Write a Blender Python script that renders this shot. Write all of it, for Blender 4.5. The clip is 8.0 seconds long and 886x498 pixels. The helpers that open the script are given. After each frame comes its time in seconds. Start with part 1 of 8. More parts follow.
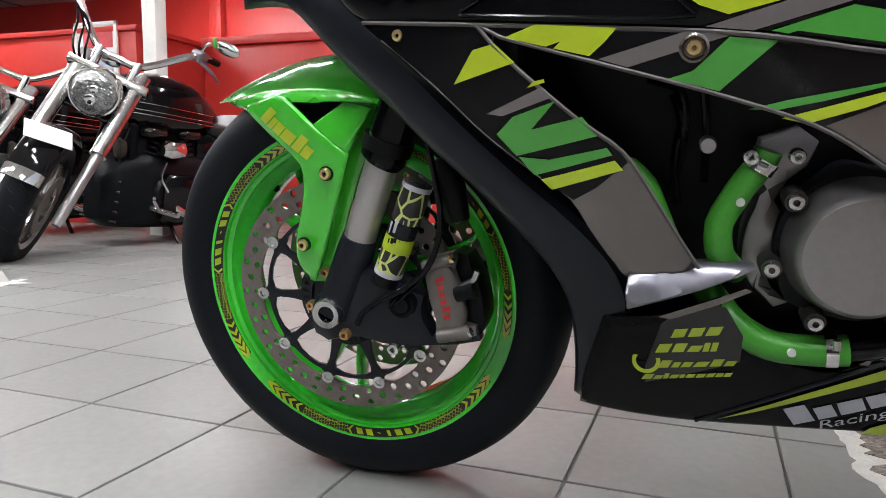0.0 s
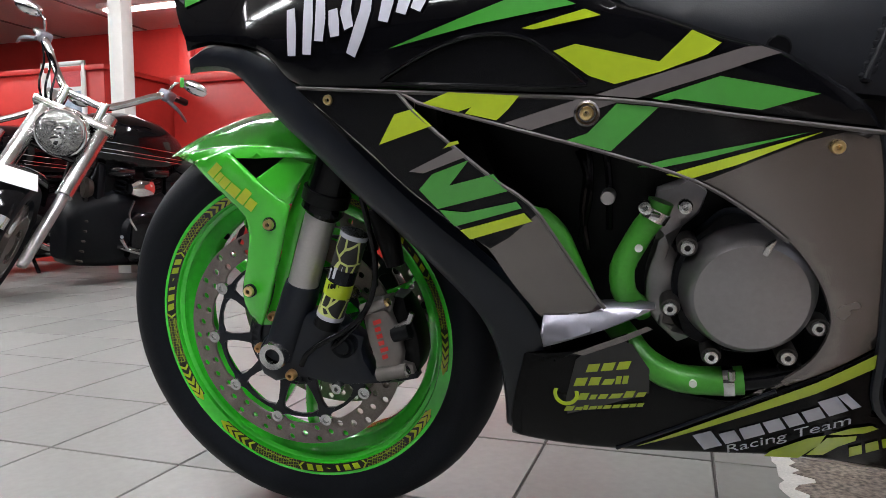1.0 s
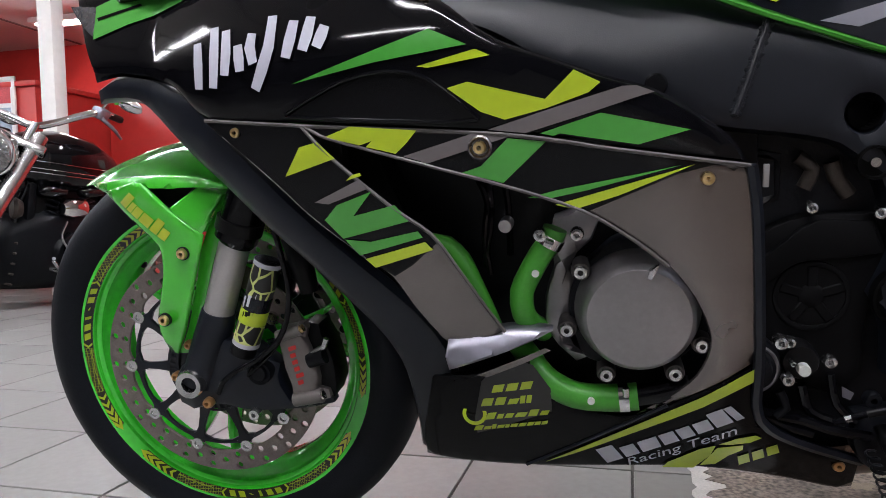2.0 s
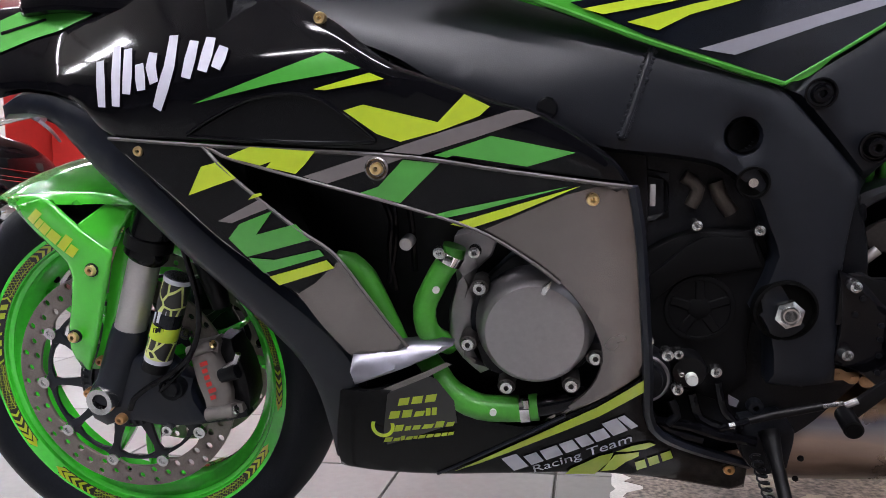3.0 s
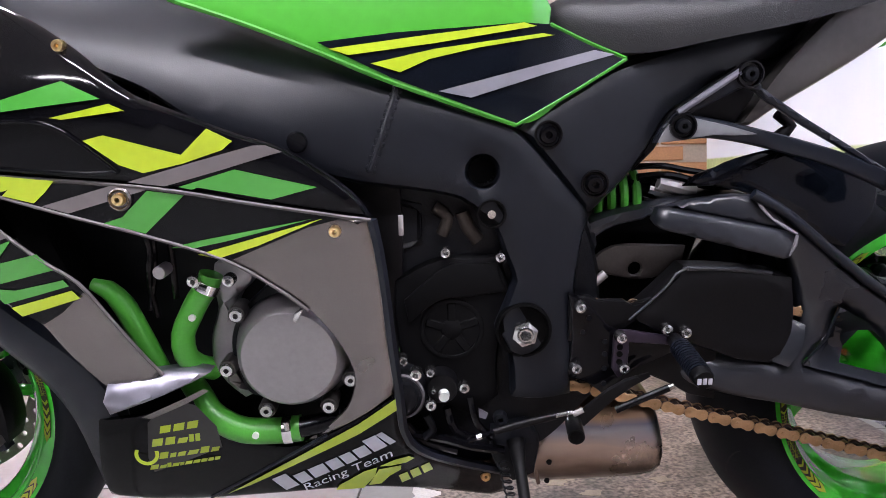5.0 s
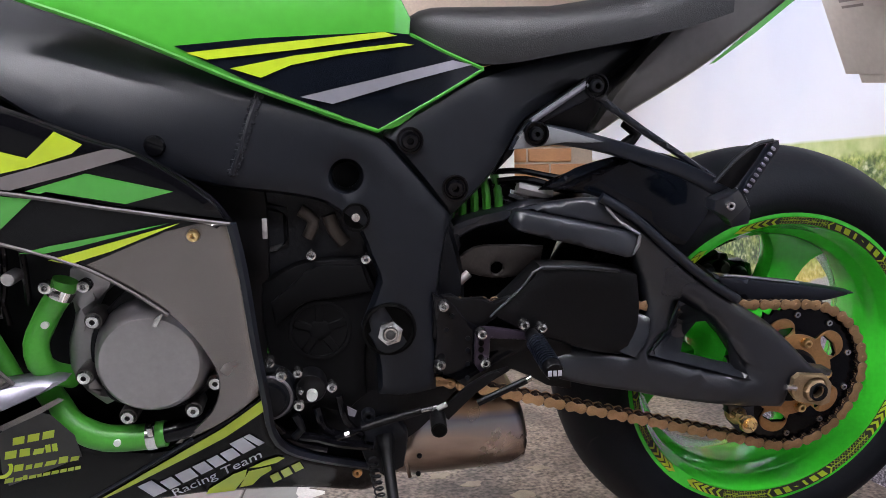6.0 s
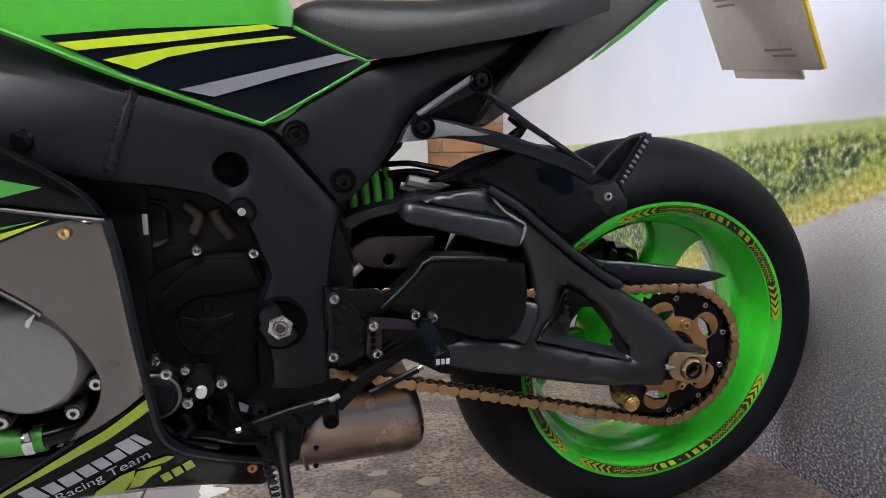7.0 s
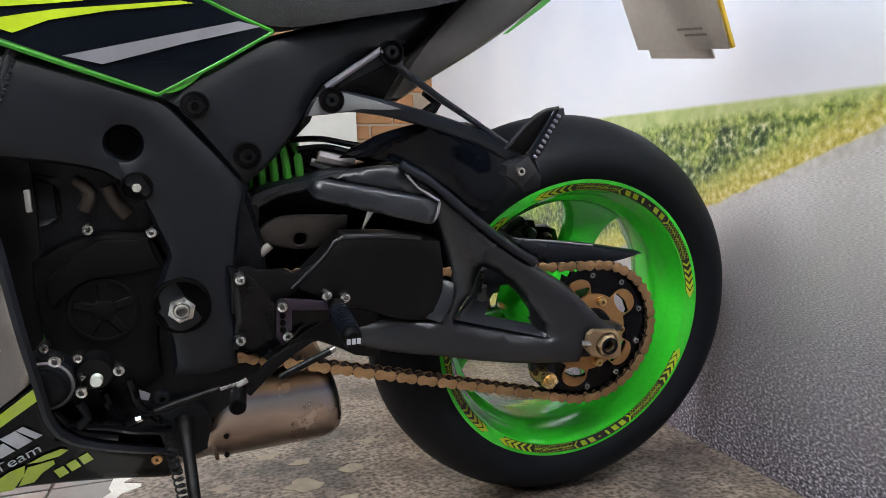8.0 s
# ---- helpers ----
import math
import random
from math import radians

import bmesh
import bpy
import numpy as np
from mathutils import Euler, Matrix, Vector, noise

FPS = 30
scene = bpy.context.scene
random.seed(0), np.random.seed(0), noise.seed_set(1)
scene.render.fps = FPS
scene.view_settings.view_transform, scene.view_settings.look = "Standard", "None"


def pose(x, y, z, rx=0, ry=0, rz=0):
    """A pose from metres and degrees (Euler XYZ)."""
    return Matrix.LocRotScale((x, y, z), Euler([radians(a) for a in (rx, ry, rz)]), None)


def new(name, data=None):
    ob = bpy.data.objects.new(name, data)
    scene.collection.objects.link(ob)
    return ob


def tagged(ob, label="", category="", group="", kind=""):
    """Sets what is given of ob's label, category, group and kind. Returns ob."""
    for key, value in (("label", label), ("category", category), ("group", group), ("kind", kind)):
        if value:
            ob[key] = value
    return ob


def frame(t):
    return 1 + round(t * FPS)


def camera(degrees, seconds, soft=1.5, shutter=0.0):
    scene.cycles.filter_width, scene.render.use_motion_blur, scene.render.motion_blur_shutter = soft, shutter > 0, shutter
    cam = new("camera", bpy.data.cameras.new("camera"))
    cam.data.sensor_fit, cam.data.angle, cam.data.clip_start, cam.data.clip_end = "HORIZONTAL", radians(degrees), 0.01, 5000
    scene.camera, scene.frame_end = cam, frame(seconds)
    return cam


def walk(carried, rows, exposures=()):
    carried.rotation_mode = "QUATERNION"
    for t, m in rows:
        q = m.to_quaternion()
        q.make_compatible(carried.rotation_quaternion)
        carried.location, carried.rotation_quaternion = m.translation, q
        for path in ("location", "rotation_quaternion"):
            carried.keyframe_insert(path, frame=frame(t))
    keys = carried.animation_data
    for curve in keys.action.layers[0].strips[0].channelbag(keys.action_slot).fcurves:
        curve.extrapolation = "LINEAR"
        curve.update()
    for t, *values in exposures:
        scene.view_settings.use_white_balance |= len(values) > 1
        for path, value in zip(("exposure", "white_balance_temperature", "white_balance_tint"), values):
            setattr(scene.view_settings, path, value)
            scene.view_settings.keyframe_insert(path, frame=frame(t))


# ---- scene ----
cam = camera(64.57, 8.0, soft=0.9)
# seconds, eye x y z, Euler x y z
PATH = [
    (0.0, 0.4231, -0.9785, 0.4550, 83.726, -0.453, 18.492),
    (0.5, 0.4565, -0.9985, 0.4680, 85.071, 0.094, 17.975),
    (1.0, 0.4908, -1.0179, 0.4804, 86.041, 0.600, 16.486),
    (1.5, 0.5186, -1.0254, 0.4892, 86.842, 1.052, 14.301),
    (3.0, 0.6116, -1.0332, 0.5166, 86.898, 1.510, 9.062),
    (3.5, 0.6474, -1.0358, 0.5235, 87.039, 1.469, 6.911),
    (4.0, 0.6750, -1.0387, 0.5281, 86.963, 1.438, 4.720),
    (4.5, 0.7124, -1.0448, 0.5369, 86.969, 1.314, 2.159),
    (6.0, 0.7961, -1.0871, 0.5468, 86.664, 1.347, -8.840),
    (6.5, 0.8182, -1.0998, 0.5491, 86.189, 1.613, -11.826),
    (7.0, 0.8374, -1.1075, 0.5486, 85.681, 1.914, -15.021),
    (7.5, 0.8512, -1.1062, 0.5369, 85.383, 2.310, -17.116),
    (8.0, 0.8735, -1.0976, 0.5281, 84.786, 2.164, -20.095),
]
walk(cam, [(t, pose(*row)) for t, *row in PATH],
     exposures=[(0.0, -0.26, 6450, 11), (0.5, -0.30, 6450, 11), (1.0, -0.42, 6450, 12), (1.5, -0.50, 6400, 14), (3.0, -0.06, 6300, 19), (3.5, 0.08, 6300, 19), (4.0, 0.28, 6250, 20), (4.5, 0.46, 6250, 24), (6.0, 0.22, 6300, 18), (6.5, 0.04, 6350, 14), (7.0, 0.03, 6400, 13), (7.5, 0.07, 6400, 12), (8.0, 0.18, 6450, 10)])


# ---- light of the showroom: strip lamps under the ceiling are the only light ----
world = bpy.data.worlds.new("showroom")
world.use_nodes = True
world.node_tree.nodes["Background"].inputs[0].default_value = (0.6, 0.65, 0.7, 1)
world.node_tree.nodes["Background"].inputs[1].default_value = 0.02
scene.world = world
scene.view_settings.exposure = 0.0
STRIP_LIGHT = 130.0


# ---- materials ----
def material(name, colour, rough=0.5, metal=0.0, coat=0.0, vary=0.15, scale=8.0, bump=0.0, bump_scale=200.0, rough_vary=0.1, spec=0.5, dust=0.0):
    """A surface with colour variation at two scales, uneven gloss and fine relief."""
    m = bpy.data.materials.new(name)
    m.use_nodes = True
    nt = m.node_tree
    b = nt.nodes["Principled BSDF"]
    b.inputs["Metallic"].default_value = metal
    b.inputs["Coat Weight"].default_value = coat
    b.inputs["Coat Roughness"].default_value = 0.06
    b.inputs["Specular IOR Level"].default_value = spec
    tc = nt.nodes.new("ShaderNodeTexCoord")
    n1, n2 = nt.nodes.new("ShaderNodeTexNoise"), nt.nodes.new("ShaderNodeTexNoise")
    n1.inputs["Scale"].default_value, n2.inputs["Scale"].default_value = scale, scale * 14
    n1.inputs["Detail"].default_value = 5
    for n in (n1, n2):
        nt.links.new(tc.outputs["Object"], n.inputs["Vector"])
    add = nt.nodes.new("ShaderNodeMath")
    add.operation = "ADD"
    nt.links.new(n1.outputs["Fac"], add.inputs[0])
    nt.links.new(n2.outputs["Fac"], add.inputs[1])
    ramp = nt.nodes.new("ShaderNodeMapRange")
    ramp.inputs[1].default_value, ramp.inputs[2].default_value = 0.6, 1.4
    nt.links.new(add.outputs[0], ramp.inputs[0])
    mix = nt.nodes.new("ShaderNodeMix")
    mix.data_type = "RGBA"
    lo = [c * (1 - vary) for c in colour]
    hi = [min(1, c * (1 + vary) + dust) for c in colour]
    mix.inputs[6].default_value, mix.inputs[7].default_value = (*lo, 1), (*hi, 1)
    nt.links.new(ramp.outputs[0], mix.inputs[0])
    nt.links.new(mix.outputs[2], b.inputs["Base Color"])
    rr = nt.nodes.new("ShaderNodeMapRange")
    rr.inputs[1].default_value, rr.inputs[2].default_value = 0.3, 0.7
    rr.inputs[3].default_value, rr.inputs[4].default_value = max(0.02, rough - rough_vary * rough), min(1, rough + rough_vary * rough)
    nt.links.new(n1.outputs["Fac"], rr.inputs[0])
    nt.links.new(rr.outputs[0], b.inputs["Roughness"])
    if bump:
        n3 = nt.nodes.new("ShaderNodeTexNoise")
        n3.inputs["Scale"].default_value = bump_scale
        n3.inputs["Detail"].default_value = 3
        nt.links.new(tc.outputs["Object"], n3.inputs["Vector"])
        bp = nt.nodes.new("ShaderNodeBump")
        bp.inputs["Strength"].default_value, bp.inputs["Distance"].default_value = bump, 0.001
        nt.links.new(n3.outputs["Fac"], bp.inputs["Height"])
        nt.links.new(bp.outputs[0], b.inputs["Normal"])
    return m


def glow(name, colour, strength):
    m = bpy.data.materials.new(name)
    m.use_nodes = True
    b = m.node_tree.nodes["Principled BSDF"]
    b.inputs["Base Color"].default_value = (*colour, 1)
    b.inputs["Emission Color"].default_value = (*colour, 1)
    b.inputs["Emission Strength"].default_value = strength
    return m


GREEN = material("green_paint", (0.05, 0.47, 0.028), 0.16, coat=1.0, vary=0.08, scale=5)
RIM_GREEN = material("green_rim_paint", (0.040, 0.60, 0.032), 0.11, coat=1.0, vary=0.1, scale=9)
TANK_GREEN = material("green_tank_paint", (0.055, 0.33, 0.03), 0.16, coat=0.9, vary=0.08, scale=5)
GREEN_FILM = material("green_film", (0.05, 0.28, 0.036), 0.25, coat=0.6, vary=0.06)
LIME = material("lime_film", (0.40, 0.52, 0.014), 0.3, coat=0.5, vary=0.06)
GREY_FILM = material("grey_film", (0.16, 0.14, 0.14), 0.3, metal=0.3, coat=0.5, vary=0.06)
TANK_SILVER = material("silver_tank_film", (0.27, 0.265, 0.30), 0.3, metal=0.3, coat=0.4, vary=0.06)
SILVER_FILM = material("silver_film", (0.46, 0.46, 0.53), 0.35, coat=0.3, vary=0.05)
GLOSS_BLACK = material("gloss_black_paint", (0.003, 0.003, 0.004), 0.09, vary=0.2, spec=0.2)
NAVY_BLACK = material("dark_navy_gloss", (0.004, 0.0055, 0.009), 0.09, vary=0.2, spec=0.3)
BELLY_BLACK = material("deep_gloss_black_paint", (0.003, 0.003, 0.0035), 0.12, vary=0.2, spec=0.1)
TAIL_GREY = material("dark_grey_tail_paint", (0.085, 0.08, 0.078), 0.34, metal=0.5, vary=0.1)
SATIN_BLACK = material("satin_black_plastic", (0.0042, 0.0060, 0.0112), 0.34, spec=0.36, vary=0.15, bump=0.15, bump_scale=900)
MATTE_FRAME = material("matte_black_frame_paint", (0.0046, 0.0058, 0.0090), 0.41, spec=0.31, vary=0.18, scale=6, bump=0.12, bump_scale=700)
DARK_METAL = material("black_cast_metal", (0.0036, 0.0042, 0.006), 0.42, metal=0.05, spec=0.18, vary=0.3, bump=0.5, bump_scale=260)
BLACK_PLASTIC = material("black_plastic", (0.0028, 0.0028, 0.0034), 0.40, spec=0.17, vary=0.2, bump=0.2, bump_scale=400)
RUBBER = material("tyre_rubber", (0.0048, 0.006, 0.009), 0.58, spec=0.17, vary=0.25, scale=14, bump=0.3, bump_scale=350)
GROOVE = material("tyre_groove", (0.005, 0.005, 0.006), 0.8)
GREY_METALLIC = material("grey_metallic_paint", (0.195, 0.175, 0.168), 0.26, metal=0.95, coat=0.1, vary=0.08, scale=5, bump=0.04, bump_scale=1500)
SPEAR_SILVER = material("silver_metallic_paint", (0.27, 0.265, 0.31), 0.34, metal=0.75, coat=0.2, vary=0.08)
CLUTCH_GREY = material("grey_engine_paint", (0.285, 0.27, 0.278), 0.36, metal=0.8, vary=0.08, scale=12, bump=0.08, bump_scale=1200)
STEEL = material("polished_steel", (0.62, 0.62, 0.62), 0.25, metal=1.0, vary=0.1, scale=40)
CHROME = material("chrome", (0.78, 0.78, 0.78), 0.08, metal=1.0, vary=0.08, scale=20)
DISC_STEEL = material("brushed_disc_steel", (0.19, 0.165, 0.15), 0.42, metal=0.6, vary=0.2, scale=30, bump=0.15, bump_scale=600)
CALIPER_GREY = material("anodised_caliper_grey", (0.20, 0.185, 0.175), 0.42, metal=0.7, vary=0.1, bump=0.1, bump_scale=900)
RED_MARK = material("red_lettering", (0.5, 0.02, 0.015), 0.4)
GOLD = material("gold_anodised", (0.92, 0.66, 0.32), 0.28, metal=1.0, vary=0.12, scale=60)
BRONZE = material("bronze_anodised_sprocket", (0.50, 0.28, 0.12), 0.38, metal=0.8, vary=0.2, scale=30)
CHAIN_METAL = material("bronze_chain_links", (0.44, 0.28, 0.15), 0.30, metal=0.85, vary=0.3, scale=60, bump=0.3, bump_scale=400)
CHAIN_DARK = material("greasy_dark_chain", (0.05, 0.03, 0.022), 0.5, metal=0.6, vary=0.4, scale=50)
HOSE_GREEN = material("green_silicone_hose", (0.05, 0.28, 0.026), 0.38, vary=0.12, scale=20, bump=0.2, bump_scale=300)
FORK_SILVER = material("ground_fork_tube", (0.46, 0.44, 0.435), 0.38, metal=0.7, vary=0.06, scale=20)
SEAT_VINYL = material("black_seat_vinyl", (0.006, 0.006, 0.007), 0.42, vary=0.2, bump=0.5, bump_scale=700)
PLATE_BACK = material("scuffed_grey_plate_back", (0.50, 0.465, 0.42), 0.45, vary=0.10, scale=7)
PLATE_YELLOW = material("yellow_plate_edge", (0.75, 0.50, 0.05), 0.4)
# near-black that paints the shade inside holes, bores, recesses and behind the fairing
SHADE_BLACK = material("shade_black", (0.0015, 0.0015, 0.0015), 0.6, spec=0.06)

EDGE_GREEN = material("green_edge_paint", (0.045, 0.27, 0.025), 0.45, vary=0.06, spec=0.3)
EDGE_GREY = material("grey_edge_paint", (0.10, 0.09, 0.088), 0.55, metal=0.3, vary=0.08)


# ---- building blocks ----
def part(name, bm, mat, parent, label="", angle=38):
    """Links a bmesh as one mesh object under a thing or under a part."""
    me = bpy.data.meshes.new(name)
    bmesh.ops.recalc_face_normals(bm, faces=bm.faces)
    bm.to_mesh(me)
    bm.free()
    me.materials.append(mat)
    me.polygons.foreach_set("use_smooth", [True] * len(me.polygons))
    me.set_sharp_from_angle(angle=radians(angle))
    ob = new(name, me)
    ob.parent = parent
    if label:
        ob["label"] = label
    return ob


def share(name, ob, parent, m, label=""):
    """Another object on the same mesh."""
    o = new(name, ob.data)
    o.parent = parent
    o.matrix_local = m
    if label:
        o["label"] = label
    return o


def thing(name, label, category, m=None, group="", kind=""):
    ob = new(name)
    ob.empty_display_size = 0.1
    if m is not None:
        ob.matrix_world = m
    return tagged(ob, label, category, group, kind)


def catmull(pts, step=0.012, closed=True, corner=48):
    """A smooth line through points, which keeps sharp corners."""
    p = [Vector(a) for a in pts]
    n = len(p)
    sharp = []
    for i in range(n):
        a, b = p[i] - p[i - 1], p[(i + 1) % n] - p[i]
        sharp.append(a.length < 1e-6 or b.length < 1e-6 or a.angle(b) > radians(corner) or (not closed and i in (0, n - 1)))
    out = []
    for i in range(n if closed else n - 1):
        p1, p2 = p[i], p[(i + 1) % n]
        p0 = p1 + (p1 - p2) if sharp[i] else p[i - 1]
        p3 = p2 + (p2 - p1) if sharp[(i + 1) % n] else p[(i + 2) % n]
        k = max(1, int((p2 - p1).length / step))
        for j in range(k):
            t = j / k
            out.append(0.5 * ((2 * p1) + (p2 - p0) * t + (2 * p0 - 5 * p1 + 4 * p2 - p3) * t * t + (3 * p1 - p0 - 3 * p2 + p3) * t ** 3))
    if not closed:
        out.append(p[-1])
    return out


def edge_distance(pts, loop):
    a = np.array([tuple(v)[:2] for v in loop])
    b = np.roll(a, -1, axis=0)
    q = np.array([tuple(v)[:2] for v in pts])
    d = b - a
    l2 = np.maximum((d ** 2).sum(1), 1e-12)
    t = np.clip(((q[:, None] - a) * d).sum(2) / l2, 0, 1)
    return np.sqrt((((a + t[..., None] * d) - q[:, None]) ** 2).sum(2)).min(1)


def inside(p, loop):
    x, y, hit = p[0], p[1], False
    for i in range(len(loop)):
        a, b = loop[i - 1], loop[i]
        if (a[1] > y) != (b[1] > y) and x < (b[0] - a[0]) * (y - a[1]) / (b[1] - a[1]) + a[0]:
            hit = not hit
    return hit


def sheet(outline, depth, thick=0.005, rnd=0.004, holes=(), step=0.016, lift=0.0, smooth=True, line=0.012, side=1):
    """A panel in the x-z plane: outline filled, bent to y = depth(x, z), with rounded edges and real thickness. side -1 mirrors it."""
    from mathutils.geometry import delaunay_2d_cdt
    loop = catmull([(*p, 0) for p in outline], line) if smooth else catmull([(*p, 0) for p in outline], line, True, 0)
    loop = [Vector((v.x, v.y)) for v in loop]
    rings = [[Vector(p) for p in h] for h in holes]
    for h in rings:
        assert len(h) > 2
    pts, edges = [], []
    for r in [loop, *rings]:
        k = len(pts)
        pts += r
        edges += [(k + i, k + (i + 1) % len(r)) for i in range(len(r))]
    xs, ys = [v.x for v in loop], [v.y for v in loop]
    extra = []
    if rnd and thick:
        for r in (loop, *rings):
            for i in range(len(r)):
                t = (r[(i + 1) % len(r)] - r[i - 1])
                if t.length < 1e-9:
                    continue
                nrm = Vector((-t.y, t.x)).normalized()
                for f in (0.35, 1.0):
                    extra += [(r[i] + nrm * rnd * f, rnd * f), (r[i] - nrm * rnd * f, rnd * f)]
    nx, ny = int((max(xs) - min(xs)) / step), int((max(ys) - min(ys)) / step)
    for i in range(nx + 1):
        for j in range(ny + 1):
            extra.append((Vector((min(xs) + (i + 0.5) * step, min(ys) + (j + 0.25 + 0.5 * (i % 2)) * step)), max(rnd * 1.6, step * 0.4)))
    if extra:
        d = np.min([edge_distance([e[0] for e in extra], r) for r in (loop, *rings)], axis=0)
        pts += [e[0] for e, k in zip(extra, d) if k > e[1] * 0.93 and inside(e[0], loop) and not any(inside(e[0], h) for h in rings)]
    vs, _, fs, *_ = delaunay_2d_cdt(pts, edges, [], 1, 1e-6)
    keep = []
    for f in fs:
        c = sum((vs[i] for i in f), Vector((0, 0))) / len(f)
        if inside(c, loop) and not any(inside(c, h) for h in rings):
            keep.append(f)
    dist = np.min([edge_distance(vs, r) for r in (loop, *rings)], axis=0) if rnd else np.ones(len(vs))
    bm = bmesh.new()

    def add(back):
        made = []
        for v, k in zip(vs, dist):
            y = depth(v.x, v.y) - lift
            if thick and rnd and k < rnd:
                y += (-1 if back else 1) * (rnd - math.sqrt(max(0, rnd * rnd - (rnd - k) ** 2))) * min(1, thick / (2.2 * rnd))
            made.append(bm.verts.new((v.x, (y + (thick if back else 0)) * side, v.y)))
        return made
    front = add(False)
    for f in keep:
        bm.faces.new([front[i] for i in f])
    if thick:
        rim = [e for e in bm.edges if len(e.link_faces) == 1]
        back = add(True)
        bm.verts.index_update()
        for e in rim:
            a, b = e.verts[0].index, e.verts[1].index
            bm.faces.new((front[a], front[b], back[b], back[a]))
        for f in keep:
            bm.faces.new([back[i] for i in reversed(f)])
    loose = [v for v in bm.verts if not v.link_faces]
    bmesh.ops.delete(bm, geom=loose, context="VERTS")
    return bm


def flat(y):
    return lambda x, z: y


def tube(points, radius, seg=12, smooth=True, step=0.01, cap=True):
    """A round bar along points; radius may be a number or one for each point."""
    p = [Vector(a) for a in points]
    r = list(radius) if isinstance(radius, (list, tuple)) else [radius] * len(p)
    if smooth and len(p) > 2:
        q = catmull(list(p), step, closed=False, corner=170)
        cum = [0.0]
        for i in range(1, len(p)):
            cum.append(cum[-1] + (p[i] - p[i - 1]).length)
        run = [0.0]
        for i in range(1, len(q)):
            run.append(run[-1] + (q[i] - q[i - 1]).length)
        r = [float(np.interp(a / run[-1] * cum[-1], cum, r)) for a in run]
        p = q
    bm = bmesh.new()
    t0 = (p[1] - p[0]).normalized()
    u = t0.orthogonal().normalized()
    rings = []
    for i, c in enumerate(p):
        t = (p[min(i + 1, len(p) - 1)] - p[max(i - 1, 0)]).normalized()
        u = (u - t * u.dot(t)).normalized()
        w = t.cross(u)
        rings.append([bm.verts.new(c + r[i] * (math.cos(a) * u + math.sin(a) * w)) for a in (2 * math.pi * k / seg for k in range(seg))])
    for a, b in zip(rings, rings[1:]):
        for k in range(seg):
            bm.faces.new((a[k], a[(k + 1) % seg], b[(k + 1) % seg], b[k]))
    if cap:
        bm.faces.new(rings[0][::-1])
        bm.faces.new(rings[-1])
    return bm


def lathe(profile, seg=64, centre=(0, 0, 0), closed=False, start=0.0, sweep=360.0):
    """Turns (radius, y) points round the y axis."""
    bm = bmesh.new()
    full = sweep >= 360
    rings = []
    for k in range(seg if full else seg + 1):
        a = radians(start + sweep * k / seg)
        rings.append([bm.verts.new((centre[0] + r * math.cos(a), centre[1] + y, centre[2] + r * math.sin(a))) for r, y in profile])
    n = len(profile)
    for k in range(len(rings) if full else len(rings) - 1):
        a, b = rings[k], rings[(k + 1) % len(rings)]
        for i in range(n if closed else n - 1):
            try:
                bm.faces.new((a[i], a[(i + 1) % n], b[(i + 1) % n], b[i]))
            except ValueError:
                pass
    bmesh.ops.remove_doubles(bm, verts=bm.verts, dist=1e-6)
    return bm


def block(size, centre=(0, 0, 0), bevel=0.004, segments=2, turn=None):
    bm = bmesh.new()
    bmesh.ops.create_cube(bm, size=1)
    bmesh.ops.scale(bm, vec=size, verts=bm.verts)
    if bevel:
        bmesh.ops.bevel(bm, geom=bm.edges[:], offset=min(bevel, min(size) * 0.45), segments=segments, affect="EDGES", profile=0.5)
    if turn is not None:
        bmesh.ops.transform(bm, matrix=turn.to_4x4(), verts=bm.verts)
    bmesh.ops.translate(bm, vec=centre, verts=bm.verts)
    return bm


def merge(*bms):
    """Joins bmeshes into the first."""
    me = bpy.data.meshes.new("joint")
    for b in bms[1:]:
        b.to_mesh(me)
        bms[0].from_mesh(me)
        b.free()
        me.clear_geometry()
    bpy.data.meshes.remove(me)
    return bms[0]


def ball(r, scale, at, seg=20):
    bm = bmesh.new()
    bmesh.ops.create_uvsphere(bm, u_segments=seg, v_segments=seg // 2, radius=r)
    bmesh.ops.scale(bm, vec=scale, verts=bm.verts)
    bmesh.ops.translate(bm, vec=at, verts=bm.verts)
    return bm


def ring_points(r, n, cx=0.0, cz=0.0, start=0.0):
    return [(cx + r * math.cos(start + 2 * math.pi * k / n), cz + r * math.sin(start + 2 * math.pi * k / n)) for k in range(n)]


def fair(x, z):
    """How far the left side of the fairing stands from the middle plane."""
    zs = (0.14, 0.175, 0.215, 0.26, 0.307, 0.36, 0.45, 0.57, 0.72, 0.77, 0.82, 0.90)
    ys = (0.072, 0.096, 0.121, 0.145, 0.166, 0.186, 0.207, 0.218, 0.219, 0.188, 0.152, 0.10)
    half = sum(float(np.interp(z + k, zs, ys)) for k in (-0.024, -0.012, 0.0, 0.012, 0.024)) / 5
    return -half + 0.6 * min(0.4, max(0.0, 0.40 - x)) ** 2 + 0.25 * max(0.0, x - 0.62) ** 2


def spar(x, z):
    return -0.321 + 0.161 * x + 0.094 * z - 0.35 * max(0.0, 0.70 - x) * max(0.0, z - 0.60) + 4.4 * min(1.0, max(0.0, 0.80 - x) / 0.22) * max(0.0, min(z, 0.86) - 0.656) ** 2


def arm(x, z):
    return -0.135 - 0.12 * (x - 1.18) - 0.10 * max(0.0, 0.45 - z)


def guard(x, z):
    return -0.118 + 2.3 * max(0.0, 0.02 - x) ** 2


